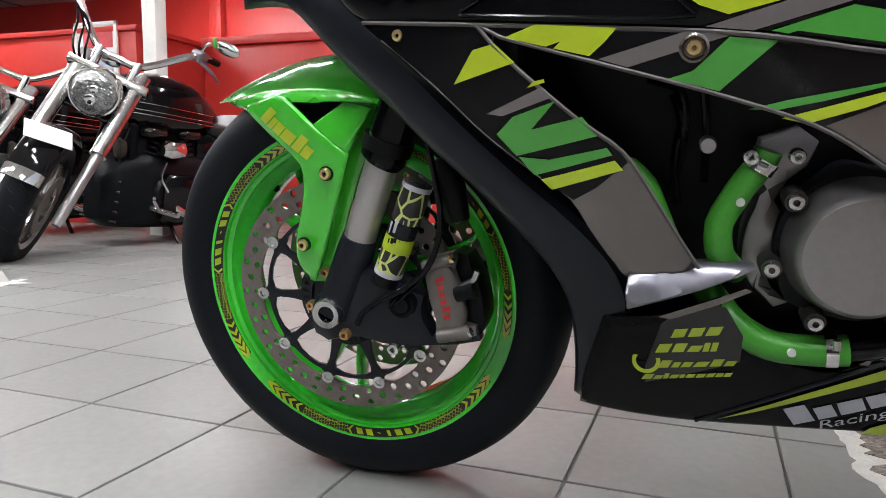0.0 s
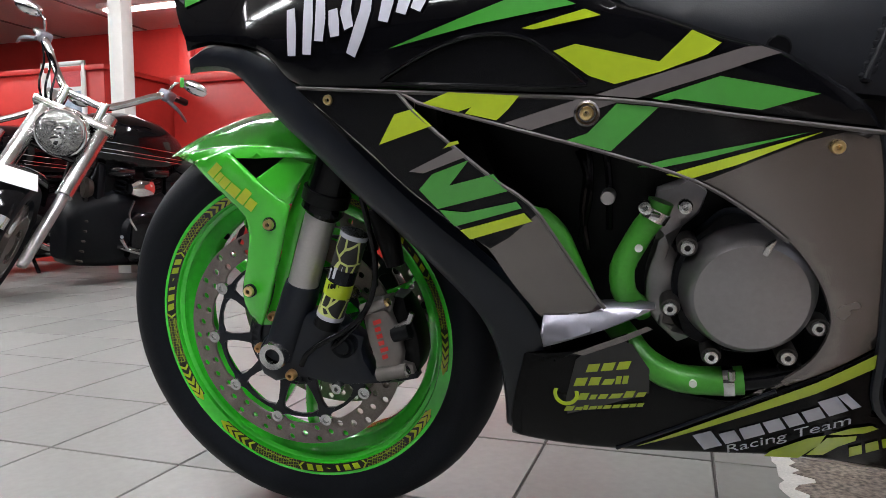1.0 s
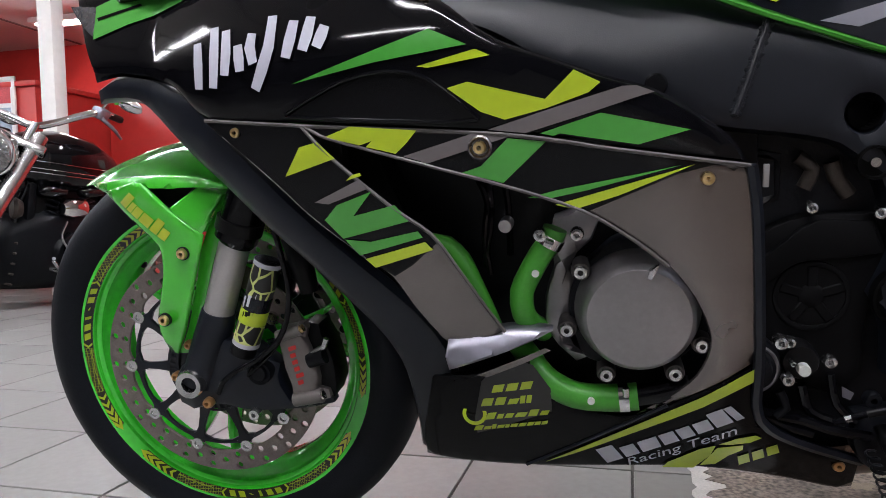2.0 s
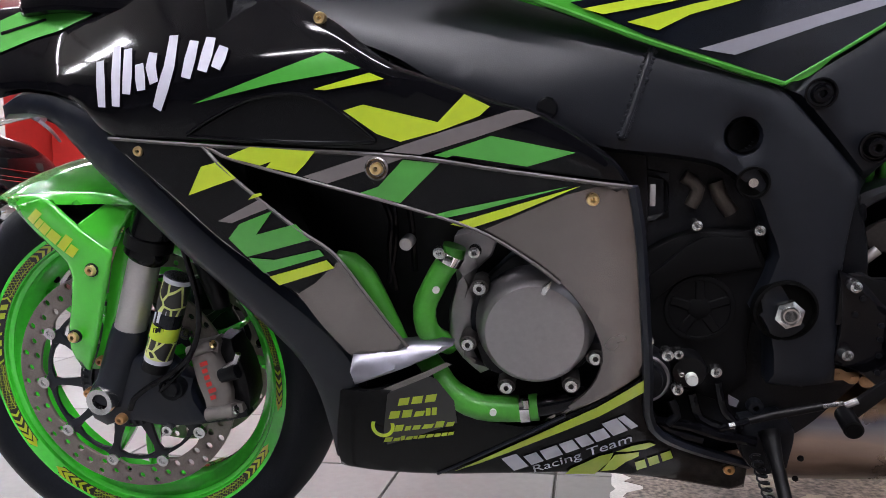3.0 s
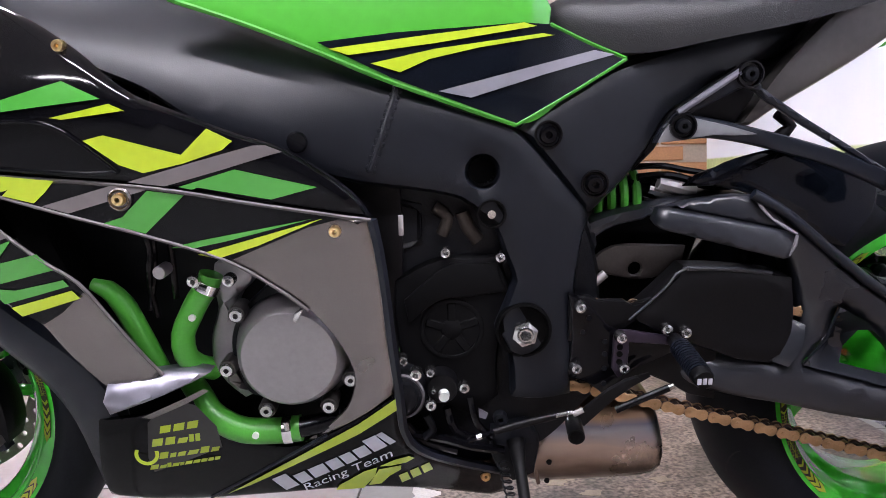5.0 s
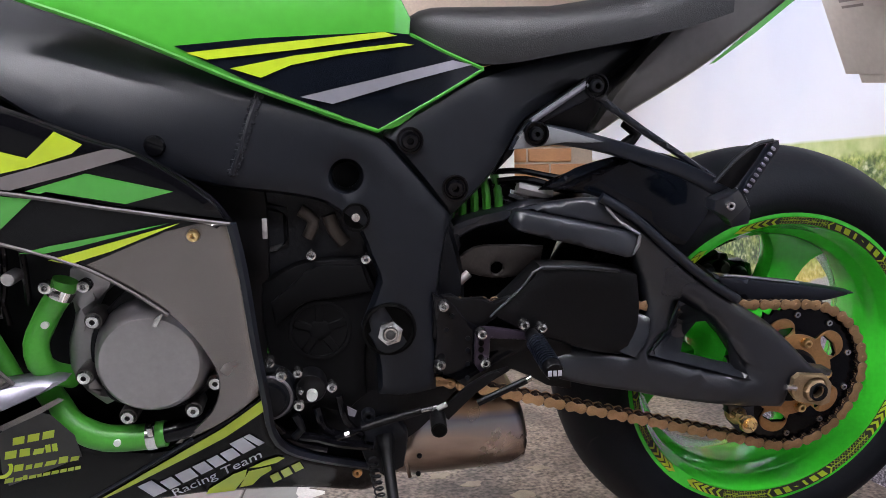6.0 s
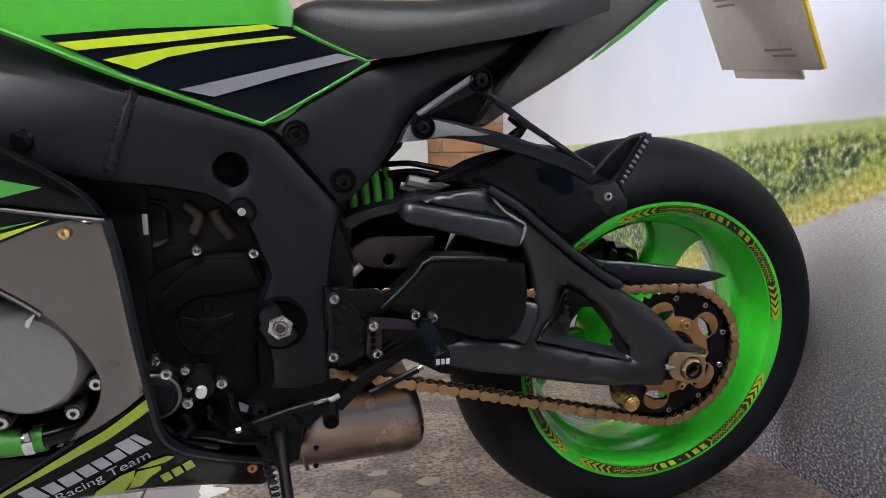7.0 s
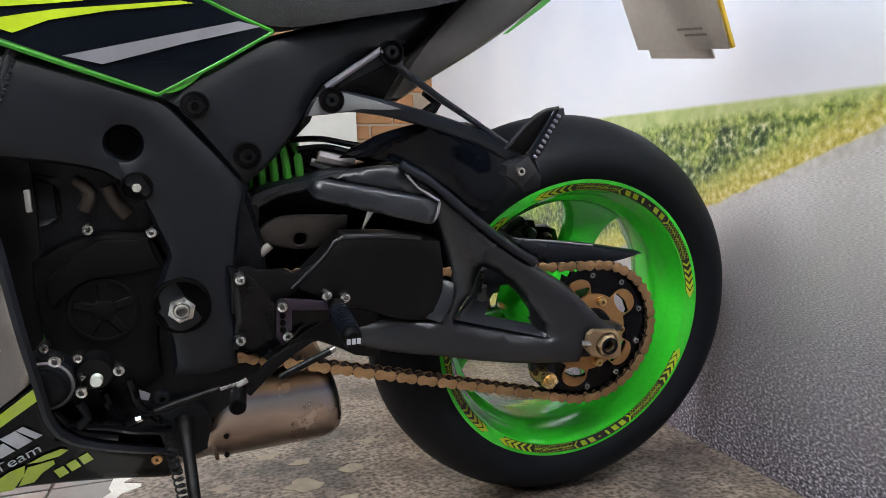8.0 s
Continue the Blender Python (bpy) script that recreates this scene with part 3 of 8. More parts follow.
def wheel(name, label, radius, rim_y, tyre_profile, centre, tape_starts, spoke_start, turn=0.0, wide_spoke=False):
    """Rim with hub and spokes; tyre, tape and marks hang on it. Wheel stands round the y axis."""
    w = rim_y
    prof = [(0.232, -w), (0.2325, -w + 0.004), (0.219, -w + 0.008), (0.216, -w * 0.62), (0.196, -w * 0.4), (0.196, w * 0.4), (0.216, w * 0.62), (0.219, w - 0.008), (0.2325, w - 0.004), (0.232, w),
            (0.2265, w + 0.0006), (0.2125, w - 0.006), (0.207, w * 0.72), (0.188, w * 0.42), (0.186, 0), (0.1875, -w * 0.34), (0.1905, -w * 0.44), (0.2000, -w * 0.56), (0.2030, -w * 0.62), (0.2045, -w * 0.74), (0.2085, -w * 0.80), (0.2105, -w + 0.010), (0.2125, -w + 0.006), (0.2265, -w - 0.0006)]
    bm = lathe(prof, 96, closed=True)
    hub = lathe([(0.012, -w * 0.75), (0.036, -w * 0.75), (0.042, -w * 0.5), (0.046, 0), (0.042, w * 0.5), (0.036, w * 0.75), (0.012, w * 0.75)], 40, closed=True)
    spokes = []
    for k in range(3):
        a = radians(spoke_start + 120 * k)
        if wide_spoke:
            out = [(0.035, -0.030), (0.08, -0.026), (0.13, -0.028), (0.16, -0.038), (0.178, -0.056), (0.190, -0.078), (0.196, 0.0), (0.190, 0.078), (0.178, 0.056), (0.16, 0.038), (0.13, 0.028), (0.08, 0.026), (0.035, 0.030)]
            rot = [(x * math.cos(a) - z * math.sin(a), x * math.sin(a) + z * math.cos(a)) for x, z in out]
            spokes.append(sheet(rot, flat(-0.020), 0.040, 0.010, step=0.03))
            continue
        for s in (-1, 1):
            out = [(0.030, s * 0.004), (0.08, s * 0.006), (0.13, s * 0.014), (0.165, s * 0.026), (0.190, s * 0.040), (0.192, s * 0.062), (0.175, s * 0.040), (0.140, s * 0.030), (0.09, s * 0.026), (0.03, s * 0.022)]
            if s < 0:
                out = out[::-1]
            rot = [(x * math.cos(a) - z * math.sin(a), x * math.sin(a) + z * math.cos(a)) for x, z in out]
            spokes.append(sheet(rot, flat(-0.016), 0.032, 0.007, step=0.03))
    rim = part(name, bm, RIM_GREEN, bike, label)
    rim.matrix_local = pose(*centre, 0, 0, turn)
    part("hub", hub, RIM_GREEN, rim)
    for bm in spokes:
        part("spoke", bm, RIM_GREEN, rim)
    part("tyre", lathe(tyre_profile, 120, closed=True), RUBBER, rim, "black road tyre with fine grooves")
    r0, r1, y0, y1 = 0.2138, 0.2252, -w + 0.0046, -w - 0.0008
    for a0, a1 in tape_starts:
        span = a1 - a0
        part("rim_tape", arc_band(r0, r1, y0 - 0.0006, y1 - 0.0006, a0 + span * 0.16, a1 - span * 0.16, 30), HONEY, rim, "black honeycomb rim tape")
        part("rim_tape_ground", arc_band(r0, r1, y0 - 0.0003, y1 - 0.0003, a0, a1, 48), TAPE_BLACK, rim, "black rim tape")
        mid = (a0 + a1) / 2
        part("rim_mark_ground", arc_band(r0, r1, y0 - 0.0010, y1 - 0.0010, mid - span * 0.15, mid + span * 0.15, 14), TAPE_BLACK, rim)
        marks = bmesh.new()
        for i, width in enumerate((3.0, 3.2, 1.2, 1.5, 3.2, 3.2)):
            c = mid - span * 0.10 + i * span * 0.04
            h0, h1 = (0.42, 0.58) if i == 2 else (0.16, 0.84)
            merge(marks, lip_shape([(c - width * 0.42 - 0.5, h0), (c + width * 0.42 - 0.5, h0), (c + width * 0.42 + 0.5, h1), (c - width * 0.42 + 0.5, h1)], r0, r1, y0 - 0.0016, y1 - 0.0016))
        for s in (-1, 1):
            c = mid + s * span * 0.135
            merge(marks, lip_shape([(c, 0.02), (c + s * 1.4, 0.5), (c, 0.98), (c - s * 0.9, 0.98), (c + s * 0.4, 0.5), (c - s * 0.9, 0.02)], r0, r1, y0 - 0.0016, y1 - 0.0016))
        part("rim_mark", marks, LIME, rim, "lime block marks on the rim tape")
        for s, e in ((1, a0), (-1, a1)):
            chev = bmesh.new()
            for i in range(5):
                c = e + s * (1.0 + i * span * 0.032)
                t = span * 0.012 + span * 0.0035 * (4 - i)
                merge(chev, lip_shape([(c, 0.04), (c - s * t * 1.2, 0.5), (c, 0.96), (c + s * t, 0.96), (c + s * t - s * t * 1.2, 0.5), (c + s * t, 0.04)], r0, r1, y0 - 0.0012, y1 - 0.0012))
            part("rim_chevron_tape", chev, LIME, rim, "lime chevron stripes")
    for k in range(3):
        a = radians(spoke_start + 120 * k)
        hole = part("spoke_hole", lathe([(0.0, -0.0), (0.0055, -0.0), (0.0055, 0.003)], 14), SHADE_BLACK, rim)
        hole.matrix_local = pose(0.187 * math.cos(a), -0.0175, 0.187 * math.sin(a))
    return rim


front = wheel("front_wheel", "bright green three-spoke front wheel with lime tape", 0.30, 0.050,
              [(0.222, -0.044), (0.233, -0.052), (0.248, -0.0605), (0.264, -0.0600), (0.280, -0.0525), (0.291, -0.038), (0.298, -0.019), (0.300, 0), (0.298, 0.019), (0.291, 0.038), (0.280, 0.0525), (0.264, 0.0600), (0.248, 0.0605), (0.233, 0.052), (0.222, 0.044)],
              (0, 0, 0.30), ((-12, 88), (111, 211), (-134, -31)), 12, 0.5)
rear = wheel("rear_wheel", "bright green three-spoke rear wheel with lime tape", 0.32, 0.082,
             [(0.222, -0.074), (0.233, -0.084), (0.247, -0.0945), (0.262, -0.0955), (0.280, -0.0875), (0.297, -0.0690), (0.310, -0.0450), (0.3175, -0.021), (0.320, 0), (0.3175, 0.021), (0.310, 0.0450), (0.297, 0.0690), (0.280, 0.0875), (0.262, 0.0955), (0.247, 0.0945), (0.233, 0.084), (0.222, 0.074)],
             (1.44, 0, 0.32), ((8, 111), (127, 227), (-122, -20)), 71, wide_spoke=True)
part("cush_drive_hub", lathe([(0.030, -0.070), (0.074, -0.066), (0.086, -0.050), (0.094, -0.026), (0.098, 0.0), (0.092, 0.024), (0.060, 0.034), (0.030, 0.036)], 48, closed=True), RIM_GREEN, rear, "broad green hub of the rear wheel")

# tread grooves of the tyres
def groove(rim, prof, a0, lean, wide, y_from, y_to):
    bm = bmesh.new()
    ys = [y for _, y in prof[:(len(prof) + 1) // 2]]
    rs = [r for r, _ in prof[:(len(prof) + 1) // 2]]
    rows = []
    for k in range(13):
        u = k / 12
        y = y_from + (y_to - y_from) * u
        r = float(np.interp(y, ys, rs)) + 0.0006
        half = wide * math.sin(math.pi * min(0.97, max(0.03, u))) ** 0.5
        row = []
        for s in (-1, 1):
            a = radians(a0 + lean * u ** 1.4) + s * half / r
            row.append(bm.verts.new((r * math.cos(a), y, r * math.sin(a))))
        rows.append(row)
    for p, q in zip(rows, rows[1:]):
        bm.faces.new((p[0], p[1], q[1], q[0]))
    return part("tread_groove", bm, GROOVE, rim)


FRONT_PROFILE = [(0.264, -0.0600), (0.280, -0.0525), (0.291, -0.038), (0.298, -0.019), (0.300, 0), (0.298, 0.02)]
REAR_PROFILE = [(0.262, -0.0955), (0.280, -0.0875), (0.297, -0.0690), (0.310, -0.0450), (0.3175, -0.021), (0.320, 0), (0.3175, 0.02)]
g0 = groove(front, FRONT_PROFILE, 0, 26, 0.0022, -0.052, -0.004)
g1 = groove(rear, REAR_PROFILE, 0, 24, 0.0024, -0.080, -0.008)
g2 = groove(rear, REAR_PROFILE, 12, 16, 0.0018, -0.074, -0.030)
for k in range(1, 9):
    share("tread_groove", g0, front, pose(0, 0, 0, 0, 40 * k, 0))
    share("tread_groove", g1, rear, pose(0, 0, 0, 0, 40 * k, 0))
    share("tread_groove", g2, rear, pose(0, 0, 0, 0, 40 * k, 0))



# ---- bodywork ----
def both(name, outline, depth, mat, label="", thick=0.005, rnd=0.004, holes=(), step=0.016, lift=0.0, smooth=True, line=0.012):
    """A panel on the left and its twin on the right."""
    left = part(name, sheet(outline, depth, thick, rnd, holes, step, lift, smooth, line), mat, bike, label)
    part(name, sheet(outline, depth, thick, rnd, holes, step * 1.4, lift, smooth, line, side=-1), mat, bike, label)
    return left


def decal(name, outline, depth, mat, parent, lift=0.0012, smooth=False, label=""):
    return part(name, sheet(outline, depth, 0, 0, step=0.012, lift=lift, smooth=smooth, line=0.008), mat, parent, label)


def edge_line(points, depth, mat, parent, r=0.0016, lift=0.001, name="edge_line"):
    pts = [(x, depth(x, z) - lift, z) for x, z in points]
    return part(name, tube(pts, r, 6, True, 0.015), mat, parent)


upper = both("upper_fairing", [(-0.024, 0.707), (0.042, 0.691), (0.098, 0.65), (0.233, 0.64), (0.451, 0.622), (0.566, 0.602), (0.661, 0.586), (0.689, 0.582), (0.677, 0.601), (0.655, 0.622), (0.601, 0.657), (0.552, 0.674), (0.491, 0.698), (0.451, 0.714), (0.422, 0.734), (0.39, 0.759), (0.328, 0.795), (0.253, 0.823), (0.171, 0.836), (0.103, 0.824)] + [(0.042, 0.804), (-0.057, 0.82), (-0.136, 0.82), (-0.105, 0.761), (-0.081, 0.716), (-0.079, 0.704), (-0.049, 0.709)], fair, GLOSS_BLACK, "gloss black upper side fairing with graphics", rnd=0.012, thick=0.02)
strip = both("fairing_edge_strip", [(-0.086, 0.694), (-0.086, 0.677), (-0.054, 0.678), (-0.023, 0.674), (0.002, 0.651), (0.059, 0.603), (0.107, 0.567), (0.164, 0.517), (0.224, 0.467), (0.273, 0.417), (0.302, 0.378), (0.316, 0.334), (0.317, 0.265), (0.311, 0.204), (0.327, 0.194), (0.35, 0.192), (0.373, 0.265), (0.381, 0.341), (0.376, 0.381), (0.353, 0.42), (0.314, 0.46), (0.266, 0.5), (0.211, 0.548), (0.165, 0.59), (0.13, 0.621), (0.099, 0.65), (0.07, 0.678), (0.035, 0.695), (-0.011, 0.71), (-0.051, 0.711)], lambda x, z: fair(x, z) + 0.004, SATIN_BLACK, "satin black leading edge strip of the fairing", rnd=0.016, thick=0.035)
nose_depth = lambda x, z: -0.150 + 0.5 * max(0.0, 0.25 - x) ** 2 + 0.3 * max(0.0, z - 0.72)
nose = both("nose_panel", [(-0.065, 0.803), (0.005, 0.803), (0.078, 0.793), (0.189, 0.777), (0.28, 0.763), (0.244, 0.795), (0.14, 0.835), (0.016, 0.867), (-0.069, 0.864)], nose_depth, GLOSS_BLACK, "gloss black nose cowl panel", rnd=0.01, thick=0.02)
side = both("side_panel", [(0.233, 0.64), (0.451, 0.622), (0.566, 0.602), (0.661, 0.585), (0.688, 0.582), (0.696, 0.53), (0.703, 0.442), (0.707, 0.372), (0.669, 0.34), (0.619, 0.309), (0.586, 0.293), (0.619, 0.321), (0.647, 0.352), (0.659, 0.387), (0.656, 0.412), (0.641, 0.447), (0.615, 0.482), (0.58, 0.511), (0.529, 0.543), (0.447, 0.572), (0.363, 0.597), (0.257, 0.628)], lambda x, z: fair(x, z) - 0.001, GREY_METALLIC, "grey metallic rear side panel of the fairing", rnd=0.004, thick=0.006)
front_panel = both("front_panel", [(0.098, 0.65), (0.172, 0.645), (0.233, 0.64), (0.264, 0.607), (0.332, 0.55), (0.373, 0.52), (0.401, 0.478), (0.428, 0.433), (0.445, 0.406), (0.43, 0.398), (0.378, 0.389), (0.359, 0.414), (0.342, 0.44), (0.323, 0.471), (0.295, 0.491), (0.25, 0.523), (0.198, 0.569), (0.133, 0.62)], lambda x, z: fair(x, z) - 0.002, GREY_METALLIC, "grey metallic front panel of the fairing", rnd=0.004, thick=0.006)
belly = both("belly_pan", [(0.353, 0.342), (0.381, 0.345), (0.424, 0.353), (0.468, 0.373), (0.473, 0.345), (0.495, 0.314), (0.533, 0.298), (0.586, 0.293), (0.657, 0.334), (0.707, 0.369), (0.712, 0.31), (0.726, 0.278), (0.771, 0.253), (0.839, 0.222), (0.845, 0.166), (0.826, 0.164), (0.745, 0.19), (0.653, 0.203), (0.546, 0.195), (0.452, 0.188), (0.38, 0.19), (0.32, 0.198), (0.328, 0.253)], lambda x, z: fair(x, z) - 0.0005, BELLY_BLACK, "gloss black belly pan with sponsor marks", rnd=0.006, thick=0.012)

# silver winglet under the front panel
part("winglet", sheet([(0.380, 0.396), (0.433, 0.404), (0.470, 0.407), (0.496, 0.405), (0.476, 0.395), (0.432, 0.377), (0.379, 0.358), (0.377, 0.378)], lambda x, z: -0.204 - 0.10 * max(0, 0.46 - x) + 0.62 * abs(z - 0.374 - 0.22 * max(0.0, x - 0.40)), 0.03, 0.005, step=0.012), SPEAR_SILVER, bike, "silver pointed winglet on the fairing")

# black fields of the panels, under the graphics
decal("black_field", [(0.233, 0.638), (0.451, 0.62), (0.566, 0.6), (0.656, 0.584), (0.622, 0.576), (0.534, 0.54), (0.447, 0.571), (0.363, 0.595), (0.26, 0.627)], fair, GLOSS_BLACK, side, 0.0018, False, "gloss black film")
decal("black_field", [(0.099, 0.648), (0.172, 0.644), (0.231, 0.638), (0.263, 0.606), (0.33, 0.549), (0.372, 0.519), (0.378, 0.51), (0.349, 0.485), (0.327, 0.472), (0.295, 0.492), (0.25, 0.525), (0.198, 0.57), (0.133, 0.62)], fair, GLOSS_BLACK, front_panel, 0.0030, False, "gloss black film")


def marks(parent, depth, lift, items):
    lift += 0.0008
    for mat, outline in items:
        decal("graphic", outline, depth, mat, parent, lift)


marks(upper, fair, 0.0012, (
    (GREEN_FILM, [(0.226, 0.684), (0.383, 0.729), (0.422, 0.711), (0.324, 0.7)]),
    (LIME, [(0.37, 0.693), (0.43, 0.706), (0.445, 0.699), (0.382, 0.691)]),
    (LIME, [(0.4, 0.67), (0.421, 0.675), (0.497, 0.654), (0.525, 0.68), (0.55, 0.667), (0.539, 0.658), (0.498, 0.645), (0.457, 0.636), (0.433, 0.645)]),
    (GREEN_FILM, [(0.491, 0.621), (0.529, 0.632), (0.55, 0.638), (0.633, 0.618), (0.585, 0.606), (0.511, 0.62), (0.504, 0.618)]),
    (GREY_FILM, [(0.439, 0.627), (0.508, 0.646), (0.57, 0.662), (0.583, 0.662), (0.6, 0.655), (0.587, 0.652), (0.534, 0.637), (0.477, 0.622)]),
))
marks(side, fair, 0.0030, (
    (LIME, [(0.262, 0.627), (0.292, 0.637), (0.366, 0.63), (0.355, 0.618), (0.342, 0.607), (0.309, 0.615), (0.316, 0.621), (0.302, 0.617)]),
    (GREY_FILM, [(0.35, 0.604), (0.423, 0.624), (0.459, 0.619), (0.376, 0.596)]),
    (GREEN_FILM, [(0.411, 0.585), (0.431, 0.591), (0.459, 0.618), (0.497, 0.613), (0.453, 0.573)]),
    (GREEN_FILM, [(0.477, 0.557), (0.506, 0.564), (0.626, 0.585), (0.536, 0.563), (0.5, 0.556)]),
    (LIME, [(0.504, 0.549), (0.637, 0.585), (0.567, 0.557), (0.524, 0.544)]),
))
marks(front_panel, fair, 0.0042, (
    (LIME, [(0.207, 0.585), (0.229, 0.617), (0.252, 0.622), (0.272, 0.604)]),
    (LIME, [(0.283, 0.58), (0.29, 0.586), (0.3, 0.588), (0.301, 0.585)]),
    (GREY_FILM, [(0.241, 0.556), (0.298, 0.581), (0.307, 0.571), (0.258, 0.554)]),
    (GREEN_FILM, [(0.251, 0.536), (0.268, 0.553), (0.311, 0.568), (0.287, 0.541), (0.336, 0.553), (0.35, 0.535), (0.271, 0.515)]),
    (GREEN_FILM, [(0.273, 0.514), (0.304, 0.512), (0.359, 0.524), (0.364, 0.517), (0.289, 0.496)]),
    (LIME, [(0.295, 0.492), (0.366, 0.512), (0.374, 0.503), (0.306, 0.482)]),
))
marks(belly, fair, 0.0018, (
    (LIME, [(0.477, 0.201), (0.55, 0.253), (0.619, 0.3), (0.657, 0.325), (0.706, 0.364), (0.707, 0.347), (0.657, 0.309), (0.578, 0.261), (0.512, 0.22)]),
))
edge_line([(0.098, 0.65), (0.233, 0.64), (0.451, 0.622), (0.566, 0.602), (0.661, 0.586), (0.687, 0.582)], fair, EDGE_GREY, upper, 0.0022, 0.003)
edge_line([(0.235, 0.64), (0.257, 0.628), (0.363, 0.597), (0.447, 0.572), (0.529, 0.543), (0.58, 0.511), (0.615, 0.482)], fair, EDGE_GREY, side, 0.0020, 0.003)
edge_line([(0.233, 0.64), (0.264, 0.607), (0.332, 0.55), (0.373, 0.52), (0.401, 0.478), (0.428, 0.433), (0.445, 0.406)], fair, EDGE_GREY, front_panel, 0.0022, 0.003)
edge_line([(0.122, 0.631), (0.185, 0.583), (0.238, 0.536), (0.295, 0.493)], fair, EDGE_GREY, front_panel, 0.0014, 0.002)
edge_line([(0.688, 0.582), (0.696, 0.53), (0.703, 0.442), (0.709, 0.368), (0.713, 0.31), (0.729, 0.278), (0.771, 0.252), (0.839, 0.222)], fair, SATIN_BLACK, belly, 0.006, 0.0, "edge_bead")
edge_line([(0.453, 0.192), (0.513, 0.235), (0.586, 0.287), (0.619, 0.309)], fair, SATIN_BLACK, belly, 0.0022, 0.001)

# sunken duct in the upper fairing
duct = decal("duct_recess", [(0.216, 0.651), (0.253, 0.669), (0.294, 0.685), (0.337, 0.69), (0.372, 0.685), (0.4, 0.666), (0.43, 0.639), (0.387, 0.639), (0.29, 0.646)], fair, GLOSS_BLACK, upper, 0.0008, False, "deep gloss black air duct recess")
part("duct_lip", tube([(x, fair(x, z) - 0.003, z) for x, z in [(0.216, 0.653), (0.253, 0.67), (0.294, 0.685), (0.337, 0.69), (0.372, 0.684), (0.4, 0.665), (0.431, 0.638)]], 0.0022, 8, True, 0.01), GLOSS_BLACK, upper)
part("duct_lip", tube([(x, fair(x, z) - 0.003, z) for x, z in [(0.216, 0.65), (0.29, 0.644), (0.387, 0.637), (0.431, 0.637)]], 0.0022, 8, True, 0.01), GLOSS_BLACK, upper)
decal("green_nose_film", [(-0.082, 0.758), (-0.036, 0.774), (0.103, 0.807), (0.102, 0.813), (-0.022, 0.829), (-0.096, 0.8)], fair, GREEN_FILM, upper, 0.0026, False, "green film on the nose panel")

HEAD_GLASS = material("smoked_headlight_glass", (0.05, 0.05, 0.055), 0.05, vary=0.4, scale=14, coat=1.0)
decal("headlight_glass", [(-0.132, 0.805), (-0.092, 0.801), (-0.087, 0.782), (-0.084, 0.762), (-0.096, 0.77), (-0.113, 0.785)], fair, HEAD_GLASS, upper, 0.0030, False, "clear headlight glass edge")
decal("black_stripe", [(-0.085, 0.786), (-0.026, 0.8), (-0.022, 0.797), (-0.082, 0.782)], fair, GLOSS_BLACK, upper, 0.0036)

# brush-style and block emblem shapes (plain shapes in the emblem's colours)
def strokes(parent, depth, mat, lift, name, lines, wide):
    for pts in lines:
        bm = bmesh.new()
        rows = []
        n = len(pts)
        for i, p in enumerate(pts):
            a, b = Vector(pts[max(i - 1, 0)]), Vector(pts[min(i + 1, n - 1)])
            t = (b - a).normalized()
            h = wide * (0.45 if i in (0, n - 1) else 0.5 + 0.06 * math.sin(7.0 * i))
            row = []
            for s in (-1, 1):
                x, z = p[0] - s * t.y * h, p[1] + s * t.x * h
                row.append(bm.verts.new((x, depth(x, z) - lift, z)))
            rows.append(row)
        for p, q in zip(rows, rows[1:]):
            bm.faces.new((p[0], p[1], q[1], q[0]))
        part(name, bm, mat, parent)


strokes(upper, fair, SILVER_FILM, 0.0030, "emblem_stroke", (
    [(0.094, 0.738), (0.097, 0.713), (0.095, 0.686)], [(0.118, 0.754), (0.122, 0.72), (0.118, 0.686)],
    [(0.137, 0.749), (0.14, 0.722), (0.137, 0.699)], [(0.157, 0.731), (0.159, 0.716), (0.16, 0.702)], [(0.176, 0.742), (0.174, 0.727), (0.179, 0.709)],
    [(0.201, 0.759), (0.2, 0.726), (0.191, 0.703), (0.179, 0.681)], [(0.23, 0.751), (0.227, 0.731), (0.222, 0.712)], [(0.251, 0.753), (0.248, 0.734), (0.243, 0.718)], [(0.269, 0.742), (0.265, 0.731), (0.26, 0.72)]), 0.0135)


def blocks(name, corners, widths, mat, parent, depth, lift, lean=0.0, gap=0.24):
    """A row of plain bars between four corners: bottom left, bottom right, top left, top right."""
    bl, br, tl, tr = [Vector(c) for c in corners]
    total = sum(abs(w) for w in widths)
    run = 0.0
    for w in widths:
        u0, u1 = run / total, (run + abs(w) * (1 - gap)) / total
        run += abs(w)
        top = 0.70 if w < 0 else 1.0
        quad = []
        tilt = lean * (u1 - u0)
        for u, v in ((u0, 0), (u1, 0), (u1 + tilt, top), (u0 + tilt, top)):
            p = (bl + (br - bl) * u) * (1 - v) + (tl + (tr - tl) * u) * v
            quad.append((p.x, p.y))
        decal(name, quad, depth, mat, parent, lift)


